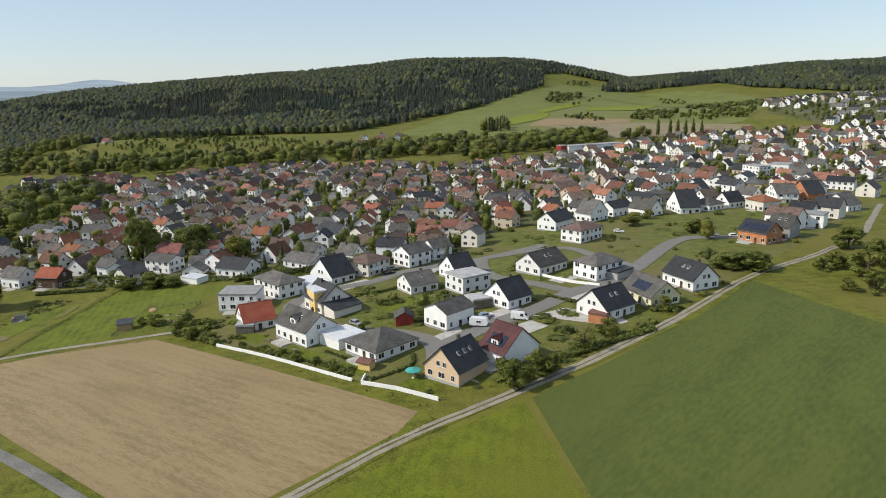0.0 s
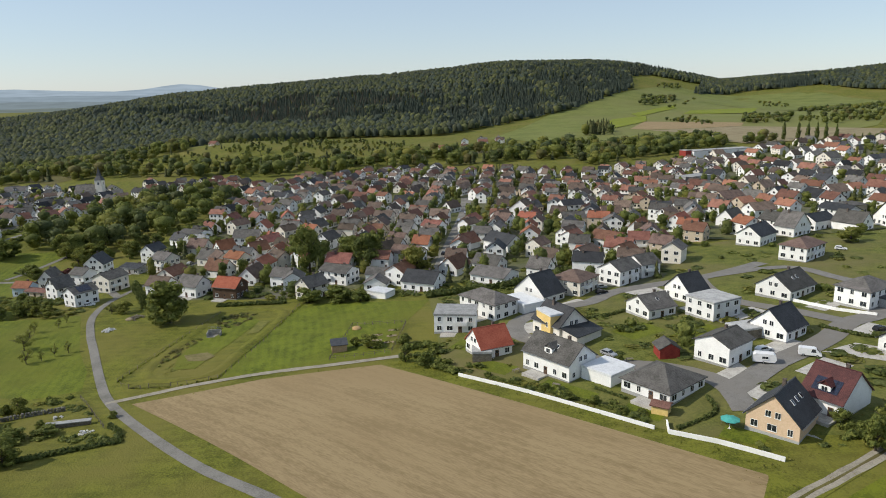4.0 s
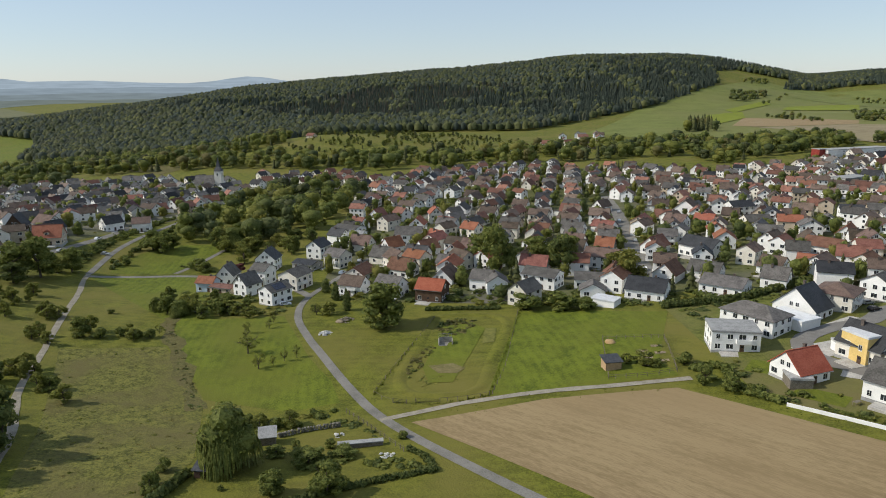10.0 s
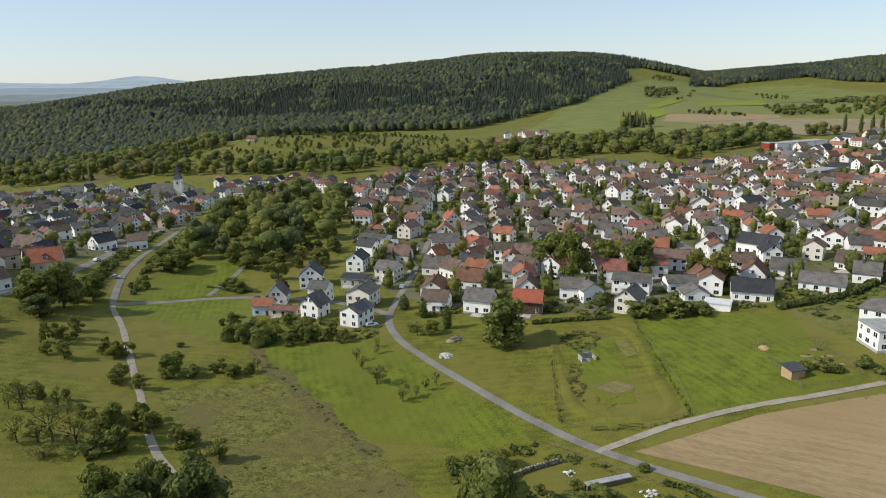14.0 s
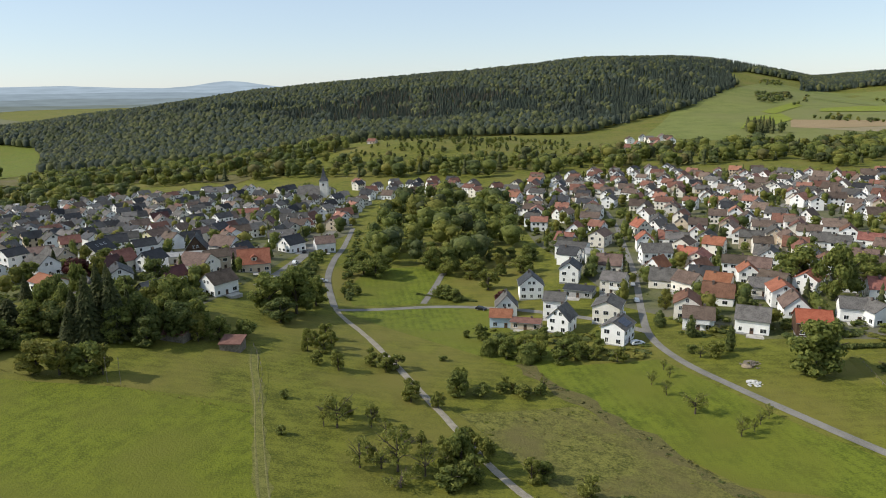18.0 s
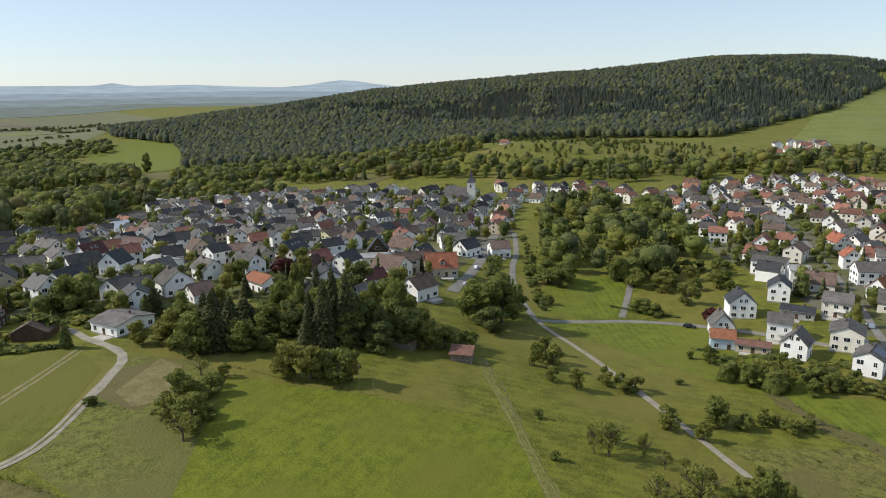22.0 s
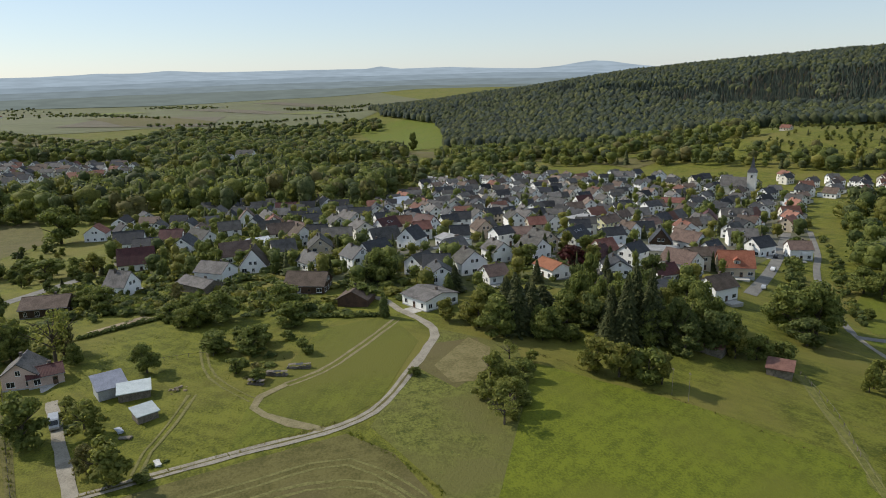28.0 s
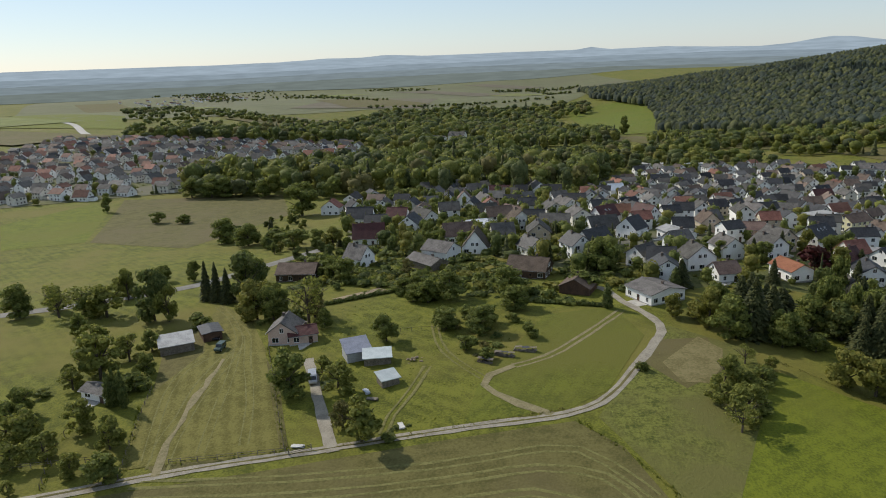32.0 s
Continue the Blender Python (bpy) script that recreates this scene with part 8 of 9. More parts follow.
# distant hills behind the plain: glowing strips with the haze in their colour
def far_ridge(r, seed, skyline, rough, col, name):
    """A line of hills on the horizon that glows in the painted haze colour col; skyline is (bearing, height) from knot
    to knot.
    """
    vs, fs = [], []
    for k in range(321):
        a = -20 + k * .5
        h = float(np.interp(a, [p[0] for p in skyline], [p[1] for p in skyline])) + rough * (noise.noise(Vector((a / 5, seed, 0))) + .5 * noise.noise(Vector((a / 1.3, seed, 2))))
        x, y = -r * math.sin(radians(a)), r * math.cos(radians(a))
        vs += [(x, y, -120), (x, y, h)]
    for k in range(320):
        fs.append((2 * k, 2 * k + 1, 2 * k + 3, 2 * k + 2))
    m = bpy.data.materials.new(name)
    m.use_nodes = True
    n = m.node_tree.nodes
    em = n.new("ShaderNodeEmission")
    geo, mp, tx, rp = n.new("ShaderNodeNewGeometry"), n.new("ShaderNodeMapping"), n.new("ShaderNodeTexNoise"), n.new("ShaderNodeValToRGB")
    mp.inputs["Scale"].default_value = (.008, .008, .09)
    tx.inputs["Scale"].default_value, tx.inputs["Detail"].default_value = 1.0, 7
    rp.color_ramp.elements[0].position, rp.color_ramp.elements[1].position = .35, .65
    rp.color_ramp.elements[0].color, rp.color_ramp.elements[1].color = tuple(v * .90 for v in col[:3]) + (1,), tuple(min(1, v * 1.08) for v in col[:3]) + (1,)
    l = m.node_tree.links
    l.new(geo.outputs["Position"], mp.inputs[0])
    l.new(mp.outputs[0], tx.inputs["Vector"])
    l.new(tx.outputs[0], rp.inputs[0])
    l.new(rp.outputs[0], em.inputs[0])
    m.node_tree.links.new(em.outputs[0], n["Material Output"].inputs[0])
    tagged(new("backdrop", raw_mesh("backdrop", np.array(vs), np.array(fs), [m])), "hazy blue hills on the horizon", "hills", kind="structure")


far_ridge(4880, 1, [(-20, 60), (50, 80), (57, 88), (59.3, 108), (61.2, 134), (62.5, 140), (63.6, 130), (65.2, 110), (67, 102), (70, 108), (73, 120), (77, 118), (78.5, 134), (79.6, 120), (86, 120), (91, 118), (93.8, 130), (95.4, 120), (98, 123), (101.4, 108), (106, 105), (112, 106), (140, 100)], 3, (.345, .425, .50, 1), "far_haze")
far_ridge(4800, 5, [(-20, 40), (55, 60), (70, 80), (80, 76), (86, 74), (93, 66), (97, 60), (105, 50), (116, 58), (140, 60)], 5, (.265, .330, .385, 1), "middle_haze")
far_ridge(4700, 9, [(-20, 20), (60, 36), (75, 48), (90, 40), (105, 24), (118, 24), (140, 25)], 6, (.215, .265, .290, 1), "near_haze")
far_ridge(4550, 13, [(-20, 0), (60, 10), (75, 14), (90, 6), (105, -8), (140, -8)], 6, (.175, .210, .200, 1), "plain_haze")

# low retaining wall with a pale coping, formed from a flattened shed
house(-219.2, 40.3, 55.5, 9.6, 1.0, 1.1, 4, "timber", "flat", kind="shed", windows=False, over=.2, label="long low dark retaining wall with a pale coping", category="shed", name="shed")


# ---- rain basin, garden plots and farm clutter ----
M["worn"] = material("worn_dry_path", c(.150, .132, .062), c(.235, .200, .110), 2, .4, .95, .05)
M["faint"] = material("flattened_grass", c(.108, .104, .029), c(.170, .158, .054), 2, .5, .95, .05)
M["worn3"] = material("trodden_grass", c(.088, .092, .016), c(.165, .160, .036), 1.5, .4, .95, .1)
M["sand"] = material("yellow_sand", c(.36, .23, .10), c(.46, .32, .16), 1, .2, .95, .02)
M["tin"] = material("dull_sheet_metal", c(.30, .32, .35), c(.42, .44, .47), 1, .2, .5, .01)
M["teal"] = material("teal_sunshade_cloth", c(.05, .30, .26), c(.08, .38, .34), .6, .1, .8)
M["stone_dark"] = material("mossy_field_stone", c(.09, .085, .065), c(.22, .205, .17), .8, .15, .95, .02, "object", .35)


def ruts(pts, gap=1.7, width=.5, mat="faint", lift=.105, label="pale wheel ruts in the mown grass"):
    line = curve_points(pts, 5)
    for s in (-gap / 2, gap / 2):
        off = []
        for k, p in enumerate(line):
            d = (line[min(k + 1, len(line) - 1)] - line[max(k - 1, 0)]).normalized()
            off.append((p.x - d.y * s, p.y + d.x * s))
        way("wheel_rut", off, width, M[mat], lift, label, "track", .2)


def bank(pts, width, high, mat, label):
    """A low earth bank with a rounded top."""
    line = curve_points(pts, 3)
    co, q = [], []
    prof = ((-.5, -.05), (-.32, .45), (-.1, .95), (.1, 1), (.32, .5), (.5, -.05))
    for i, p in enumerate(line):
        d = (line[min(i + 1, len(line) - 1)] - line[max(i - 1, 0)]).normalized()
        for u, v in prof:
            x, y = p.x - d.y * u * width, p.y + d.x * u * width
            co.append((x, y, height(x, y) + .06 + v * high * (1 + .25 * noise.noise(Vector((x / 4, y / 4, 1))))))
    m = len(prof)
    for i in range(len(line) - 1):
        for k in range(m - 1):
            a = i * m + k
            q.append((a + 1, a + m + 1, a + m, a))
    tagged(new("bank", raw_mesh("bank", np.array(co), np.array(q), [M[mat]])), label, "bank", kind="structure")


def tuft_line(pts, wide, low, high, mat="tuft", gap=.55, label="strip of longer grass"):
    rng = np.random.default_rng(int(abs(pts[0][0] * 3)))
    sp = [(p.x + rng.uniform(-wide, wide) / 2, p.y + rng.uniform(-wide, wide) / 2, rng.uniform(.7, 1.3), rng.uniform(low, high), int(rng.integers(0, 5))) for p in curve_points(pts, gap)]
    stuff("grass_tufts", TUFTS, sp, M[mat], label, "grass")


def thicket(poly, gap, low, high, mats, seed, label, keep=.8):
    spots, rng = scatter(poly, gap, seed, keep)
    stuff("thicket", SHRUB, [(x, y, rng.uniform(.9, 1.7) * gap, rng.uniform(low, high), int(rng.integers(0, 5))) for x, y in spots if clear(x, y, .4) and off_road(x, y, .5 * gap)], [M[k] for k in mats], label, "shrubs")


BASIN_RIM = [(-272.9, 111.3), (-254.7, 87.5), (-243.8, 72.1), (-233.8, 66.7), (-224.1, 71.7), (-220.7, 79.3), (-232.3, 97.1), (-248.7, 121.8), (-259.6, 124.5), (-268.7, 118.4), (-272.9, 111.3)]
bank(BASIN_RIM, 3.8, .35, "grass", "low grassed bank round the rain basin")
drape("basin_floor", [(-264.7, 108.1), (-251.6, 91.7), (-243.1, 79.9), (-234.2, 74), (-229, 77.7), (-239, 94.5), (-251.5, 114.3), (-259.4, 116.1)], M["lush"], .14, 5, "rank green floor of the rain basin", "hollow")
drape("basin_gravel", [(-242.9, 81.8), (-238.4, 87.1), (-233, 86.5), (-232.3, 82.6), (-236.8, 79.8)], M["worn2"], .18, 4, "patch of grey gravel in the basin", "gravel")
drape("basin_earth", [(-251.5, 114.3), (-248.2, 116.1), (-240.4, 106.3), (-242.8, 103.5)], M["worn3"], .18, 4, "bare trodden patch in the basin", "earth")
thicket([(-265.7, 105), (-267.1, 114.7), (-260.1, 119.8), (-253, 107.6), (-256.3, 101.6)], 1.5, .5, 1.4, ("leaf_dry", "leaf_dark", "leaf_dry", "leaf"), 201, "brown weeds in the rain basin")
thicket([(-255.5, 95.6), (-250.6, 91.7), (-239.6, 72.1), (-243.7, 73), (-251, 82.7)], 1.4, .5, 1.3, ("leaf_dry", "leaf", "leaf_dry", "leaf_dark"), 202, "brown weeds on the basin's bank")
thicket([(-241.3, 76), (-230.1, 82.5), (-225.3, 76.6), (-234.6, 70.1)], 1.8, .2, .6, ("leaf", "leaf_yellow", "leaf"), 203, "rank green growth on the basin floor", .6)
for pts in ([(-271.5, 111), (-253.1, 80.6), (-240.8, 60.9)], [(-232.2, 60.7), (-222.3, 66.8), (-215.4, 77.1)], [(-215.4, 77.1), (-229.5, 98.4), (-253.2, 133.3)]):
    tuft_line(pts, .7, .5, 1.0, "tuft")


def basin_inlet(x, y, turn):
    ob = new("basin_inlet")
    ob.matrix_basis = pose(x, y, height(x, y), 0, 0, turn)
    for nm, dims in (("headwall", (-2, 2, .9, 1.2, -.5, 1.9)), ("wing_wall", (-2.2, -1.9, -1.6, 1.2, -.5, 1.5)), ("wing_wall", (1.9, 2.2, -1.6, 1.2, -.5, 1.5)), ("apron", (-1.9, 1.9, -1.8, .9, -.5, .2))):
        b = Build()
        b.box(*dims)
        part(nm, b.mesh(nm, [M["stone"]]), ob)
    pb = Build()
    pb.box(-.03, .03, -.03, .03, 0, 1.1)
    post = pb.mesh("post", [M["gutter"]])
    for px in (-2, -1, 0, 1, 2):
        part("post", post, ob, m=pose(px, 1.05, 1.9))
    for z in (2.45, 2.95):
        b = Build()
        b.box(-2, 2, 1.02, 1.08, z, z + .05)
        part("rail", b.mesh("rail", [M["gutter"]]), ob)
    tagged(ob, "grey concrete inlet of the basin with a handrail", "inlet")


basin_inlet(-251.9, 97.2, 50)


def field_gate(p, q, high=1.3, label="dark metal field gate between posts"):
    ob = new("field_gate")
    (x0, y0), (x1, y1) = p, q
    long = math.hypot(x1 - x0, y1 - y0)
    ob.matrix_basis = pose(x0, y0, height(x0, y0), 0, 0, math.degrees(math.atan2(y1 - y0, x1 - x0)))
    for px in (0, long):
        b = Build()
        b.box(px - .08, px + .08, -.08, .08, -.3, high + .15)
        part("post", b.mesh("post", [M["timber"]]), ob)
    for z in (.2, .55, .9, 1.22):
        b = Build()
        b.box(.1, long - .1, -.03, .03, z, z + .06)
        part("bar", b.mesh("bar", [M["tyre"]]), ob)
    tagged(ob, label, "gate")


field_gate((-227.6, 63.6), (-223.2, 67.6))
field_gate((-232.5, 60.4), (-229.4, 62.1))
field_gate((-395, -174.3), (-396.5, -170.2), label="dark wooden gate beside the gravel drive")
# garden plot beside the field lane
fence([(-214.6, 124.3), (-205.7, 112.4), (-196.8, 100.5)], 2.0, 1.2, 2, "weathered fence round the garden plot")
fence([(-196.8, 100.5), (-190, 107), (-185.5, 113.5)], 2.0, 1.2, 2, "weathered fence round the garden plot")
fence([(-214.6, 124.3), (-207, 129), (-200.5, 134)], 2.0, 1.2, 2, "weathered fence round the garden plot")
fence([(-200.5, 134), (-193, 124), (-185.5, 113.5)], 2.0, 1.2, 2, "weathered fence round the garden plot")
for k, (px, py) in enumerate(((-200, 121), (-196.5, 117.5), (-193.5, 113), (-199, 126.5), (-195.5, 122.5), (-192, 118))):
    drape("garden_bed", [(px - 1.6, py + .2), (px + .6, py + 2.1), (px + 1.6, py + .9), (px - .6, py - 1.1)], M["earth"], .12, 5, "dug brown vegetable bed", "bed")
    thicket([(px - 1.4, py), (px + .5, py + 1.8), (px + 1.4, py + .9), (px - .6, py - .9)], .8, .3, 1.1, ("leaf", "leaf_dark", "leaf_yellow", "leaf_dry", "leaf"), 210 + k, "vegetables and flowers in a garden bed", .8)


def heap(x, y, wide, high, mat, label):
    rng = np.random.default_rng(int(abs(x * 7)))
    v, f = lump(rng, 2, .25)
    v = v * (wide, wide, high * 1.1) - (0, 0, high * .35)
    ob = new("spoil_mound", raw_mesh("spoil_mound", v, f, [M[mat]]))
    ob.matrix_basis = pose(x, y, height(x, y))
    tagged(ob, label, "spoil_mound")


heap(-211, 122.7, 3.2, 1.3, "sand", "heap of yellow sand in the garden plot")
heap(-294.3, 88.8, 3.5, .8, "earth", "heap of earth and boards beside the lane")


def dry_wall(pts, rows, size, mat, label):
    ob = new("dry_stone_wall")
    line = curve_points(pts, size * 1.15)
    o = Vector((line[0].x, line[0].y, height(line[0].x, line[0].y)))
    ob.matrix_basis = Matrix.Translation(o)
    rng = np.random.default_rng(77)
    kinds = []
    for _ in range(4):
        v, f = lump(rng, 1, .4)
        kinds.append(raw_mesh("stone", v - (0, 0, .42), f, [M[mat]], flat=True))
    for r in range(rows):
        for k, p in enumerate(line):
            s = size * rng.uniform(.9, 1.35)
            part("stone", kinds[(k + r) % 4], ob, m=pose(p.x - o.x + rng.uniform(-.12, .12), p.y - o.y + rng.uniform(-.12, .12), height(p.x, p.y) - o.z + size * (.35 + r * .72), rng.uniform(0, 30), 0, rng.uniform(0, 360)) @ Matrix.Diagonal((s * 1.3, s * 1.1, s * .9, 1)))
    tagged(ob, label, "wall")


dry_wall([(-237, 31.1), (-235.5, 37), (-231.9, 43.8)], 3, .55, "stone_dark", "dry stone garden wall with a rough top")
thicket([(-252.6, 28.3), (-246.4, 37.9), (-242.8, 49.3), (-238.4, 50.3), (-239.7, 36.7), (-245.4, 24.8)], 2.3, .8, 2.4, ("leaf", "leaf_dark", "leaf_yellow", "leaf"), 221, "overgrown bushes beside the garden", .65)
thicket([(-236.4, 46.1), (-228.4, 48.4), (-219.3, 46.4), (-219.3, 44.3), (-228.5, 45.3), (-235.3, 42.9)], 1.7, .5, 1.6, ("leaf", "leaf_dark", "leaf"), 222, "bushes along the garden fence", .7)
thicket([(-214.3, 35.5), (-207.7, 42.5), (-198.7, 44), (-199.7, 40.9), (-209.7, 35.2)], 1.7, .6, 1.6, ("leaf_dark", "leaf", "leaf"), 223, "bushes along the lane", .7)
fence([(-237.4, 49.8), (-229, 48.5), (-220.5, 46.7), (-210.1, 44.7)], 2.0, 1.2, 2, "dark wooden fence between garden and lane")
# dark trees above the path
for kind, x, y, h, w in (("dark", -265.2, -19.9, 14, 13), ("dark", -273.7, -14.8, 12, 11), ("round", -258, -27, 13, 12), ("dark", -275, -24, 12, 11), ("round", -283.3, -16.9, 9, 9), ("round", -286, -26, 10, 10), ("fruit", -291.3, -13.9, 6, 7), ("dark", -268, -31, 13, 12)):
    tree(kind, x, y, h, w)
# mown plot and its tracks
drape("mown_plot", [(-395, -198), (-396, -176), (-418, -182), (-450, -190), (-474, -199), (-494, -213), (-476, -213), (-450, -206), (-424, -212), (-394, -206)], M["mown"], .09, 6, "mown yellowish plot between two fences", "meadow")
ruts([(-390, -197), (-400, -198.5), (-412, -199), (-426, -199), (-440, -197.5), (-455, -198), (-475.5, -205), (-492, -214)])
ruts([(-394, -200), (-404, -201.5), (-414, -201), (-428, -201.5), (-443, -200), (-453, -199)])
ruts([(-397, -202), (-408.5, -204.5), (-426, -207.5), (-439, -207.5), (-446, -204)])
ruts([(-400, -184), (-419, -187), (-440.5, -192.5), (-460, -197), (-472, -203)])
ruts([(-398, -192), (-416, -193.5), (-434, -195), (-452, -197.5)], 1.7, .4)
way("bare_drive", [(-391, -198.5), (-398, -199.5), (-408, -199.8), (-420, -200.3), (-432, -199.5), (-444, -199.5)], 1.3, M["worn"], .17, "bare strip worn by wheels", "track", .5)
way("worn_track", [(-403, -122), (-408, -127.5), (-414, -132.5), (-418, -134.5), (-422.5, -132.5), (-426.5, -126.5)], 2.2, M["worn"], .15, "bare brown track in the meadow", "track", .5)
ruts([(-426.5, -126.5), (-430.5, -118), (-439.5, -108.5), (-458, -92)], 1.8, .7, "worn", .10, "worn wheel ruts across the meadow")
ruts([(-457.5, -144.5), (-438, -142.5), (-421.5, -134.5)], 1.6, .6)
ruts([(-400, -156.5), (-407.5, -155), (-417, -151), (-430, -147)], 1.6, .6)
for pts in ([(-389, -202), (-387.5, -174), (-388, -148), (-391, -126), (-390, -119.5), (-385, -115), (-375, -110)], [(-384, -200), (-382, -170), (-383, -146), (-385, -128), (-381.5, -117), (-374, -113)], [(-377, -195), (-376, -165), (-377, -145), (-378, -130), (-373, -120)],
            [(-370, -190), (-369, -160), (-369, -140)]):
    ruts(pts, 2.0, .7)
drape("bare_slope", [(-424, -92), (-438, -78), (-430, -75), (-421, -79), (-413, -85), (-414, -91)], M["worn2"], .12, 5, "dry brownish patch on the slope", "patch")
for pts in ([(-423, -65), (-412, -58), (-397, -47), (-388, -41.5), (-375.5, -34), (-363.6, -27)],):
    tuft_line(pts, 1.2, .3, .7, "tuft_dry")
way("grass_track", [(-402.1, -1.6), (-385.9, -11.4), (-372, -19), (-361.5, -25.5), (-351, -32), (-339, -39), (-318, -51), (-290, -67)], 2.6, M["worn3"], .12, "worn grass track along the pasture", "track", .8)
ruts([(-399.9, -2.7), (-385.9, -11.4), (-372, -19), (-361.5, -25.5), (-351, -32), (-339, -39), (-318, -51), (-290, -67)], 1.7, .45, "faint", .135, "worn wheel ruts along the pasture")
for pts, m_ in (([(-397, -175.5), (-418, -181), (-450, -189)], "tuft"), ([(-395, -197), (-396, -189), (-396.5, -175.5)], "tuft"), ([(-394, -205), (-409, -209), (-420, -212)], "tuft"), ([(-389.5, -218.5), (-405, -223), (-417, -222)], "tuft"), ([(-405, -119), (-402, -133), (-398.5, -152), (-397, -165)], "tuft_dry"), ([(-400, -117), (-388, -111), (-375, -106)], "tuft")):
    tuft_line(pts, .9, .4, .9, m_)
fence([(-397, -175.5), (-418, -181), (-450, -189)], 3.0, 1.3, 2)
fence([(-389.5, -218.5), (-405, -223), (-417, -222)], 3.0, 1.3, 1)
fence([(-454, -156), (-454, -148), (-452, -142)], 2.6, 1.1, 1)
drape("vegetable_bed", [(-490, -177), (-487.5, -169), (-494, -158), (-499, -162)], M["earth"], .12, 5, "brown vegetable garden behind a hedge", "bed")
thicket([(-490, -176), (-488.5, -169), (-494, -159), (-498, -162)], 1.6, .3, .9, ("leaf", "leaf_dark", "leaf_yellow", "leaf"), 231, "rows of vegetables", .5)
thicket([(-459, -140), (-457, -124), (-446, -126), (-432, -130), (-430, -135), (-440, -139)], 2.4, .5, 2.0, ("leaf", "leaf_dark", "leaf_yellow", "leaf_dry", "leaf"), 232, "overgrown bushes and weeds round the wood stacks", .45)
thicket([(-432, -180), (-426, -178), (-418, -168), (-424, -163), (-432, -168)], 2.2, .6, 2.2, ("leaf", "leaf_dark", "leaf", "leaf_yellow", "leaf"), 233, "bushes between the sheds", .5)
thicket([(-403, -157), (-398.5, -156), (-399, -149), (-403, -150)], 1.6, .4, 1.4, ("leaf_dark", "leaf", "leaf"), 234, "bushes at the track", .7)
thicket([(-460, -190), (-470, -196), (-486, -190), (-480, -180), (-466, -182)], 2.6, .8, 2.6, ("leaf", "leaf_dark", "leaf", "leaf_yellow", "leaf"), 235, "garden bushes behind the farmhouse", .5)


def sheet_stack(x, y, turn, n, mat, label):
    ob = new("board_stack")
    ob.matrix_basis = pose(x, y, height(x, y), 0, 0, turn)
    rng = np.random.default_rng(int(abs(x)))
    for k in range(n):
        b = Build()
        b.box(-1.2, 1.2, -.5, .5, 0, .08)
        part("board", b.mesh("board", [M[mat]]), ob, m=pose(rng.uniform(-.2, .2), rng.uniform(-.2, .2), .05 + k * .1, 0, 0, rng.uniform(-9, 9)))
    tagged(ob, label, "boards")


sheet_stack(-418.5, -161, 20, 5, "tin", "stack of grey sheets beside the shed")
sheet_stack(-415, -159.5, 70, 4, "timber", "loose boards beside the shed")
sheet_stack(-402.5, -153, 15, 4, "concrete", "pale boards lying at the track")
sheet_stack(-398, -173, 80, 3, "concrete", "pale stone slabs beside the gate")
car(-426.5, -174, 10, "silver", "van", "small grey van parked between the sheds")


def pole(x, y, high):
    ob = new("wooden_pole")
    ob.matrix_basis = pose(x, y, height(x, y))
    b = Build()
    n = 6
    for k in range(n):
        a0, a1 = k * 6.283 / n, (k + 1) * 6.283 / n
        b.face((.06 * math.cos(a0), .06 * math.sin(a0), -.4), (.06 * math.cos(a1), .06 * math.sin(a1), -.4), (.05 * math.cos(a1), .05 * math.sin(a1), high), (.05 * math.cos(a0), .05 * math.sin(a0), high))
    part("shaft", b.mesh("shaft", [M["timber"]]), ob)
    b = Build()
    b.box(-.4, .4, -.05, .05, high - .35, high - .22)
    part("cross_arm", b.mesh("cross_arm", [M["timber"]]), ob)
    tagged(ob, "tall pale pole standing in the meadow", "pole")


pole(-396.2, -44.9, 6.5)
pole(-392.6, -43.2, 7)


def parasol(x, y, r=1.7):
    ob = new("parasol")
    ob.matrix_basis = pose(x, y, height(x, y))
    b = Build()
    b.box(-.04, .04, -.04, .04, 0, 2.5)
    b.box(-.3, .3, -.3, .3, 0, .08)
    part("pole", b.mesh("pole", [M["frame"]]), ob)
    b = Build()
    for k in range(8):
        a0, a1 = k * .7854, (k + 1) * .7854
        p, q = (r * math.cos(a0), r * math.sin(a0), 2.1), (r * math.cos(a1), r * math.sin(a1), 2.1)
        b.face(p, q, (0, 0, 2.6))
        b.face((q[0], q[1], 1.95), q, p, (p[0], p[1], 1.95))
    part("canopy", b.mesh("canopy", [M["teal"]]), ob)
    tagged(ob, "open teal garden parasol beside a house", "parasol")


parasol(-95.2, 119.3, 1.9)


def garden_table(x, y, turn):
    ob = new("garden_table")
    ob.matrix_basis = pose(x, y, height(x, y) + .12, 0, 0, turn)
    b = Build()
    b.box(-.9, .9, -.45, .45, .7, .75)
    part("tabletop", b.mesh("tabletop", [M["timber"]]), ob)
    lb = Build()
    lb.box(-.04, .04, -.04, .04, 0, .7)
    leg = lb.mesh("leg", [M["timber"]])
    for sx in (-.8, .8):
        for sy in (-.38, .38):
            part("leg", leg, ob, m=pose(sx, sy, 0))
    tagged(ob, "wooden garden table on a terrace", "table")


for x, y, a in ((-96.5, 120.5, 20), (-147, 119, 70), (-134, 117, 10), (-110, 119, 0), (-127, 139, 40)):
    garden_table(x, y, a)
house(-109, 118.2, 10, 3.4, 2.6, 2.0, 18, "yellow", "rust", windows=False, chimney=False, door=False, name="shed", category="shed", label="small yellow wooden garden hut")
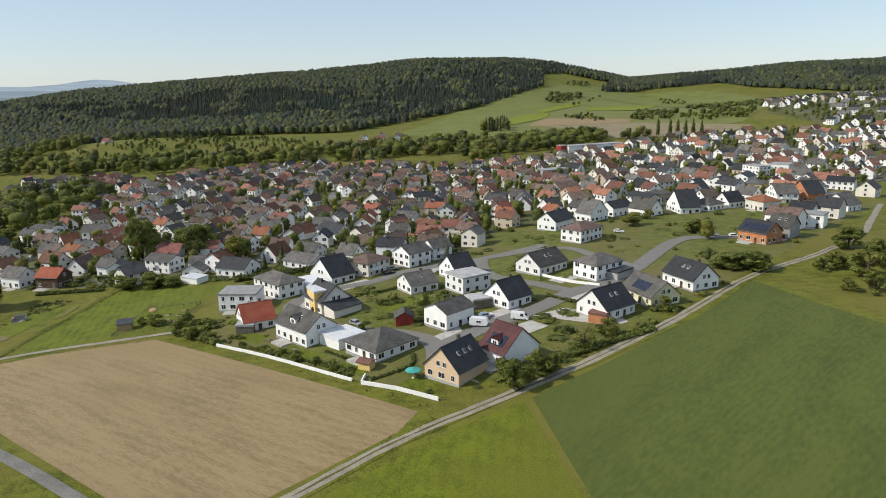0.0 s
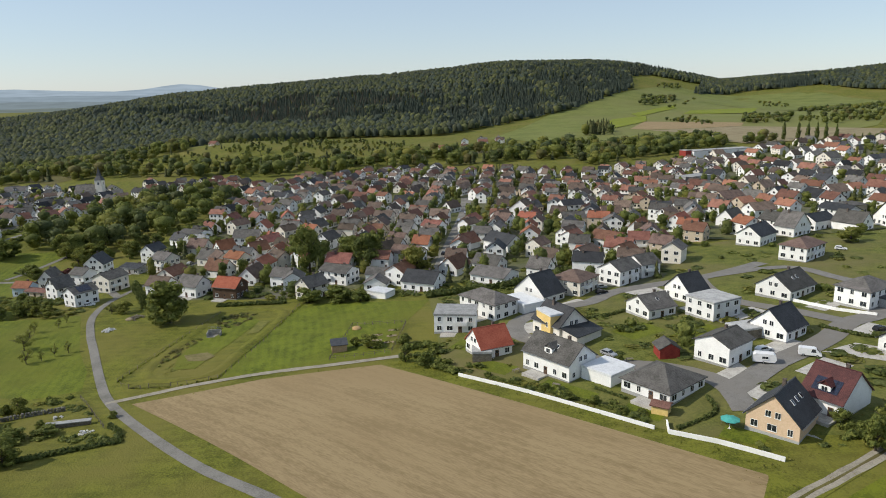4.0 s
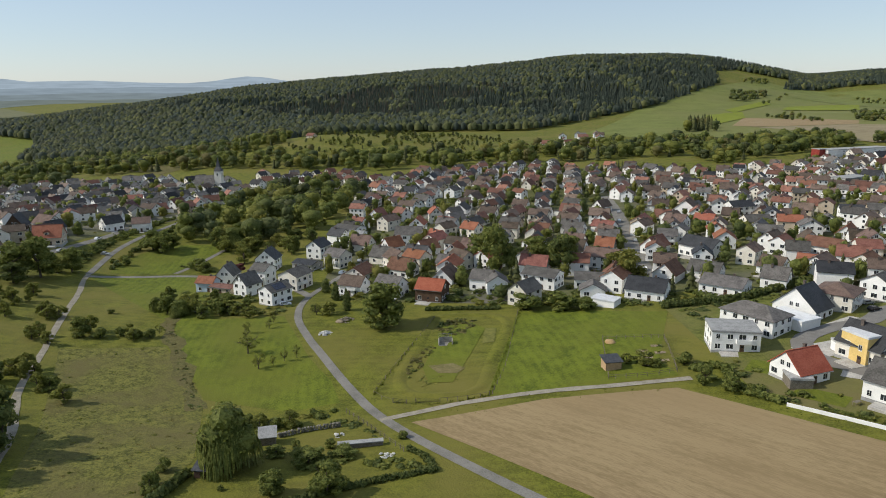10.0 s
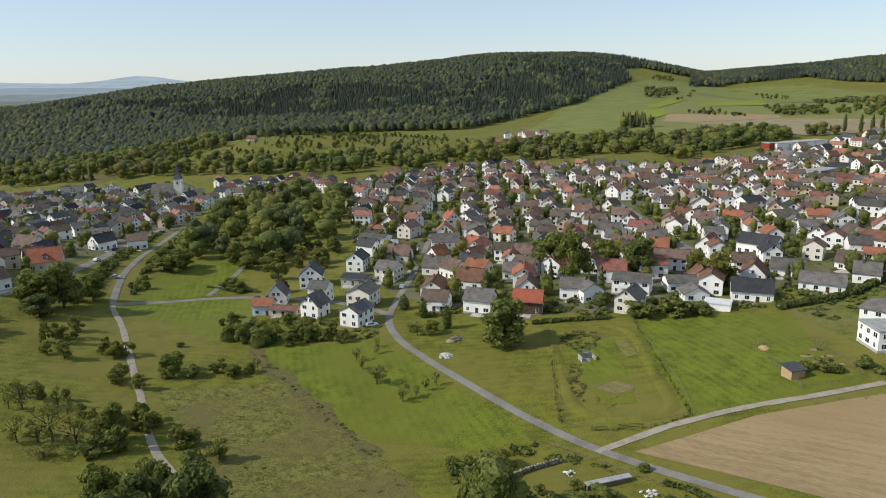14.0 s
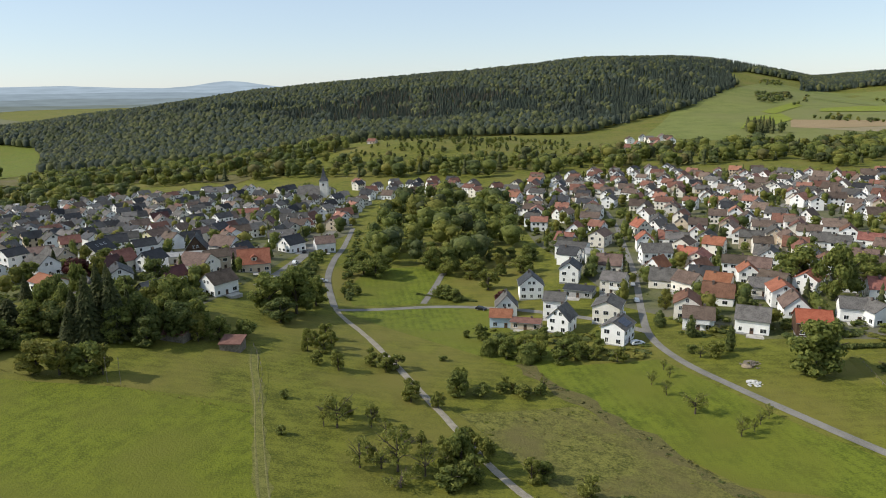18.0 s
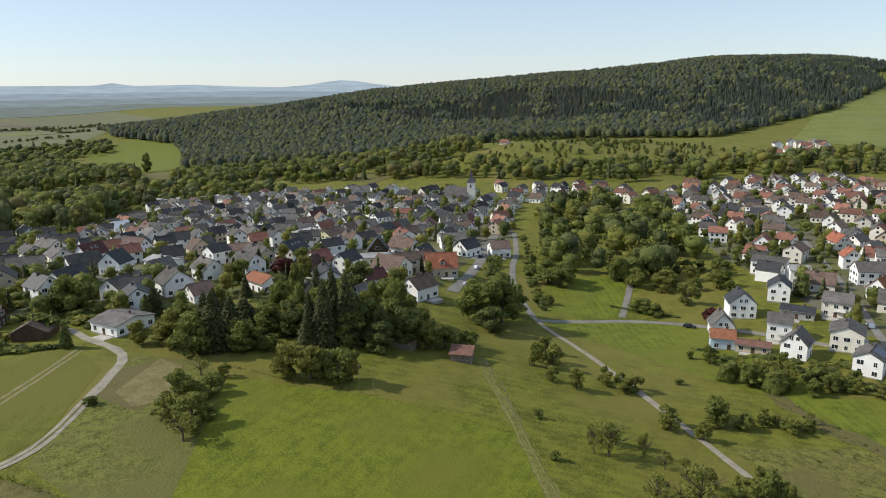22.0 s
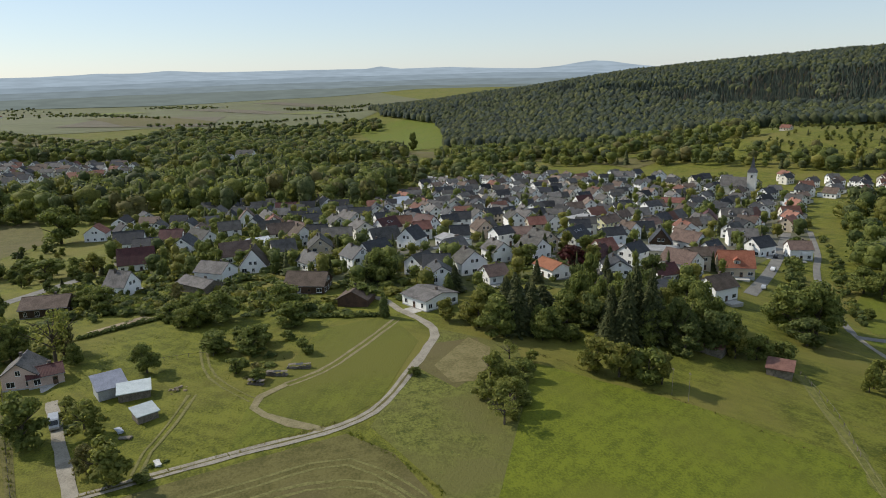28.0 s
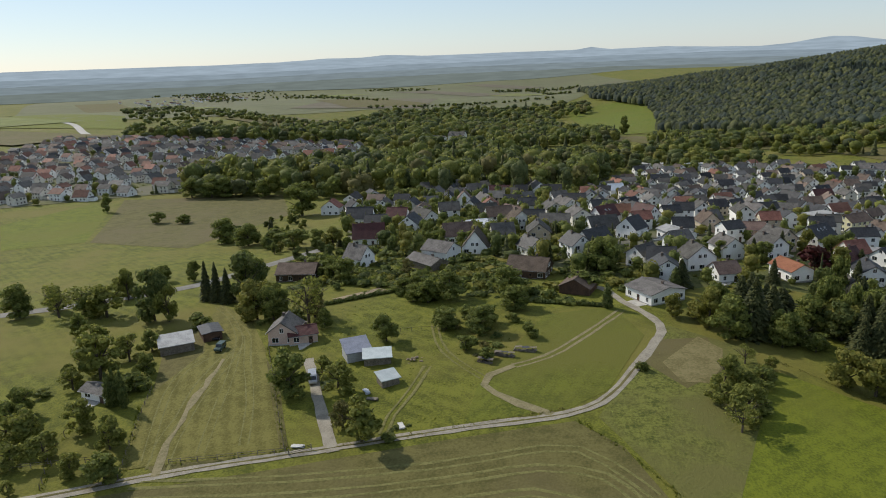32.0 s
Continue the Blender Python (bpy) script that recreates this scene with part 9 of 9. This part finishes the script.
# estate gardens
for k, (poly, gap, keep) in enumerate((([(-160, 112), (-160, 117), (-108, 117), (-108, 112)], 2.0, .5), ([(-103, 114), (-103, 118), (-84, 118), (-84, 115)], 2.0, .4), ([(-182, 112), (-178, 128), (-170, 126), (-168, 112)], 2.2, .55), ([(-80, 120), (-70, 126), (-62, 150), (-66, 152), (-76, 134)], 2.2, .6),
                                       ([(-60, 160), (-54, 190), (-49, 228), (-53, 228), (-58, 192), (-64, 162)], 2.4, .45), ([(-215, 156), (-185, 152), (-178, 200), (-186, 214)], 3.0, .35), ([(-150, 150), (-120, 150), (-112, 178), (-150, 190)], 3.4, .22))):
    thicket(poly, gap, .5, 1.9, ("leaf", "leaf_dark", "leaf_yellow", "leaf", "leaf_dark", "leaf"), 240 + k, "garden shrubs and young trees of the new estate", keep)

# weedy strip between pasture and lane meadow
way("fallow_strip", [(-345.9, 52.4), (-329.2, 44.9), (-312.3, 39.8), (-297.4, 35.1), (-282.9, 30.1), (-268, 25)], 5.0, M["fallow"], .10, "brown fallow strip between pasture and meadow", "strip", 1.6)
thicket([(-348, 53.5), (-329.2, 46.4), (-297, 36.7), (-267.2, 27.2), (-267.9, 23.4), (-297.9, 33.6), (-330.2, 43.4), (-346.9, 50.4)], 1.3, .3, .9, ("leaf_dry", "leaf_dry", "leaf_dark", "leaf_dry"), 251, "brown weeds on the fallow strip", .55)
for pts, m_ in (([(-335, 13), (-306.7, 3.3), (-272.7, -8.6), (-251.3, -17.9), (-228, -27)], "tuft_dry"), ([(-398.5, 34), (-355.7, 15.3), (-329, 3.5), (-305.1, -7.4)], "tuft"), ([(-300, -150), (-375, -97), (-397, -86), (-418, -68)], "tuft_dry"), ([(-397, -113), (-374, -107), (-330, -126)], "tuft_dry"),
                ([(-84, 110), (-120, 108.6), (-180, 107)], "tuft"), ([(-223.5, 58.9), (-205.1, 83.2), (-183, 106)], "tuft")):
    tuft_line(pts, 2.6, .12, .35, m_, .4)
for k, (poly, gap, keep) in enumerate((([(-560, -150), (-480, -112), (-470, -84), (-490, -60), (-560, -75), (-640, -120)], 5, .5), ([(-650, -190), (-560, -160), (-600, -110), (-700, -150)], 5, .5), ([(-545, -210), (-500, -190), (-500, -150), (-545, -160)], 4, .55))):
    thicket(poly, gap, 1.2, 4.2, ("leaf", "leaf_dark", "leaf_yellow", "leaf", "leaf_dark", "leaf"), 261 + k, "overgrown garden bushes at the village edge", keep)

# hedged garden beside the lane
hedge([(-218.2, -12.9), (-217.5, -8.4), (-212, 3.7), (-207, 21.7), (-203.3, 33.2), (-198.9, 43.1)], 1.5, 1.5, "leaf_dark", "long clipped dark green hedge round a garden")
hedge([(-198.9, 43.1), (-204.1, 45.4), (-210, 46)], 1.4, 1.4, "leaf_dark", "clipped dark green hedge at the lane")
hedge([(-220.5, -10.8), (-222.3, -7.6), (-225.6, -.4), (-231.3, 7.4)], 1.9, 2.2, "leaf_dark", "tall dark green hedge round a garden")
for k, (x, y, h) in enumerate(((-219.4, -0.7, 1.6), (-215.6, 1.7, .8), (-221.3, 9.4, 1.2), (-212.7, 8.4, .9), (-207.8, 17.8, 1.0), (-208.9, 20.8, .8), (-218.9, 19.5, 2.4), (-213.9, 16, 3.2), (-207.2, 24.3, 3.0), (-228.5, 30.3, 2.2), (-223.6, 35.7, 2.4), (-231.4, 0.6, 3), (-236.5, 5, 3.2), (-249.7, 30.1, 3.0), (-242.4, 33.6, 3.0))):
    tree("bush", x, y, h, h * 1.15 + .3)
house(-229.1, 9.7, 40, 2.6, 2.2, 2.0, 12, "brown", "slate", kind="shed", windows=False, name="shed", category="shed", label="small dark wooden garden hut")
house(-1345, -84, 62, 26, 14, 8.0, 38, "white", "grey", rows=2, dormer=2, label="large white villa with a grey roof amid the wood")
house(-1330, -112, 60, 20, 11, 4.5, 30, "white", "grey", rows=1, label="white villa wing with a grey roof")
tree("round", -1404, 190, 32, 19)
house(-897, 475, 20, 11, 9, 3.0, 34, "beige", "red", label="lonely hut with a red roof on the terraces")
tree("red", -227.8, 13.3, 3.0, 3.0)

# lane up to the west village, with hedges on both sides
way("upper_lane", [(-433.4, 52), (-465.5, 73.5), (-490.4, 96.5), (-512.6, 120.3), (-560, 165)], 2.8, M["asphalt"], .17, "narrow asphalt lane between hedges", "road")
thicket([(-436.1, 59.4), (-462.7, 78), (-486.5, 100.7), (-513.3, 127.1), (-550, 160), (-553, 164), (-512, 130), (-483.6, 103.9), (-460.6, 82.2), (-436.3, 63.9)], 2.6, 1.4, 3.8, ("leaf_dark", "leaf", "leaf_dark", "leaf_yellow", "leaf"), 271, "bushes along the lane", .75)
thicket([(-441.2, 48.8), (-467.4, 68.1), (-493.5, 91.3), (-516.6, 115.3), (-540, 137), (-545, 133), (-517.8, 108.4), (-495.6, 85.2), (-469.9, 61.4), (-444.5, 43.9)], 3.0, 1.6, 5.0, ("leaf_dark", "leaf", "leaf_dark", "leaf"), 272, "tall bushes along the lane", .75)

for k, (poly, gap, keep, high) in enumerate((([(-322, 99), (-291, 116.8), (-256.2, 139.2), (-215, 163), (-200, 190), (-240, 182), (-300, 140), (-330, 118)], 3.6, .5, 3.2), ([(-379.4, 71.7), (-345.9, 63.5), (-318, 80), (-322, 92), (-351.2, 86), (-382.6, 84.2)], 3.4, .45, 3.0), ([(-480, -60), (-456.4, -19.4), (-445.3, 13.2), (-475.2, 22.9), (-520, -40)], 4.2, .5, 3.6))):
    thicket(poly, gap, .8, high, ("leaf", "leaf_dark", "leaf", "leaf_yellow", "leaf_dark", "leaf"), 281 + k, "garden hedges and shrubs round the houses", keep)

thicket([(-160, 118), (-100, 120), (-78, 136), (-60, 200), (-70, 290), (-120, 300), (-170, 230), (-190, 160)], 4.6, .4, 1.9, ("leaf", "leaf_dark", "leaf_yellow", "leaf", "leaf_dark", "leaf"), 291, "low garden shrubs and hedges of the new estate", .24)
for k, (poly, gap, keep, low, high, key) in enumerate((([(-400, -120), (-403, -165), (-440, -180), (-482, -172), (-470, -122), (-424, -104)], 1.25, .5, .15, .5, "tuft"), ([(-300, -148), (-374, -98), (-416, -70), (-392, -45), (-366, -25), (-336, -41), (-282, -75)], 1.5, .5, .1, .28, "tuft"),
                                                        ([(-396, -198), (-397, -178), (-418, -184), (-450, -192), (-474, -202), (-450, -205), (-420, -210)], 1.3, .4, .1, .25, "tuft_dry"), ([(-386, -200), (-392, -150), (-397, -120), (-375, -110), (-330, -130), (-340, -200)], 1.6, .5, .12, .35, "tuft_dry"))):
    spots, rng = scatter(poly, gap, 311 + k, keep)
    stuff("grass_tufts", TUFTS, [(x, y, rng.uniform(1.0, 2.0), rng.uniform(low, high), int(rng.integers(0, 5))) for x, y in spots], M[key], "longer grass tufts in the meadow", "grass")

# gardens at the village edge
for k, (poly, gap, keep, low, high) in enumerate((([(-462, -95), (-480, -112), (-505, -120), (-545, -132), (-570, -165), (-560, -205), (-515, -190), (-492, -150), (-476, -126)], 3.6, .6, 1.2, 4.5), ([(-470, -112), (-478, -126), (-500, -150), (-520, -190), (-530, -185), (-508, -140), (-480, -108)], 2.6, .6, .8, 3.2),
                                                   ([(-545, -75), (-600, -90), (-700, -140), (-680, -190), (-590, -165), (-550, -130)], 4.4, .6, 1.4, 5.0))):
    thicket(poly, gap, low, high, ("leaf", "leaf_dark", "leaf_yellow", "leaf", "leaf_dark", "leaf_wood", "leaf"), 321 + k, "dense garden bushes and small trees round the houses", keep)
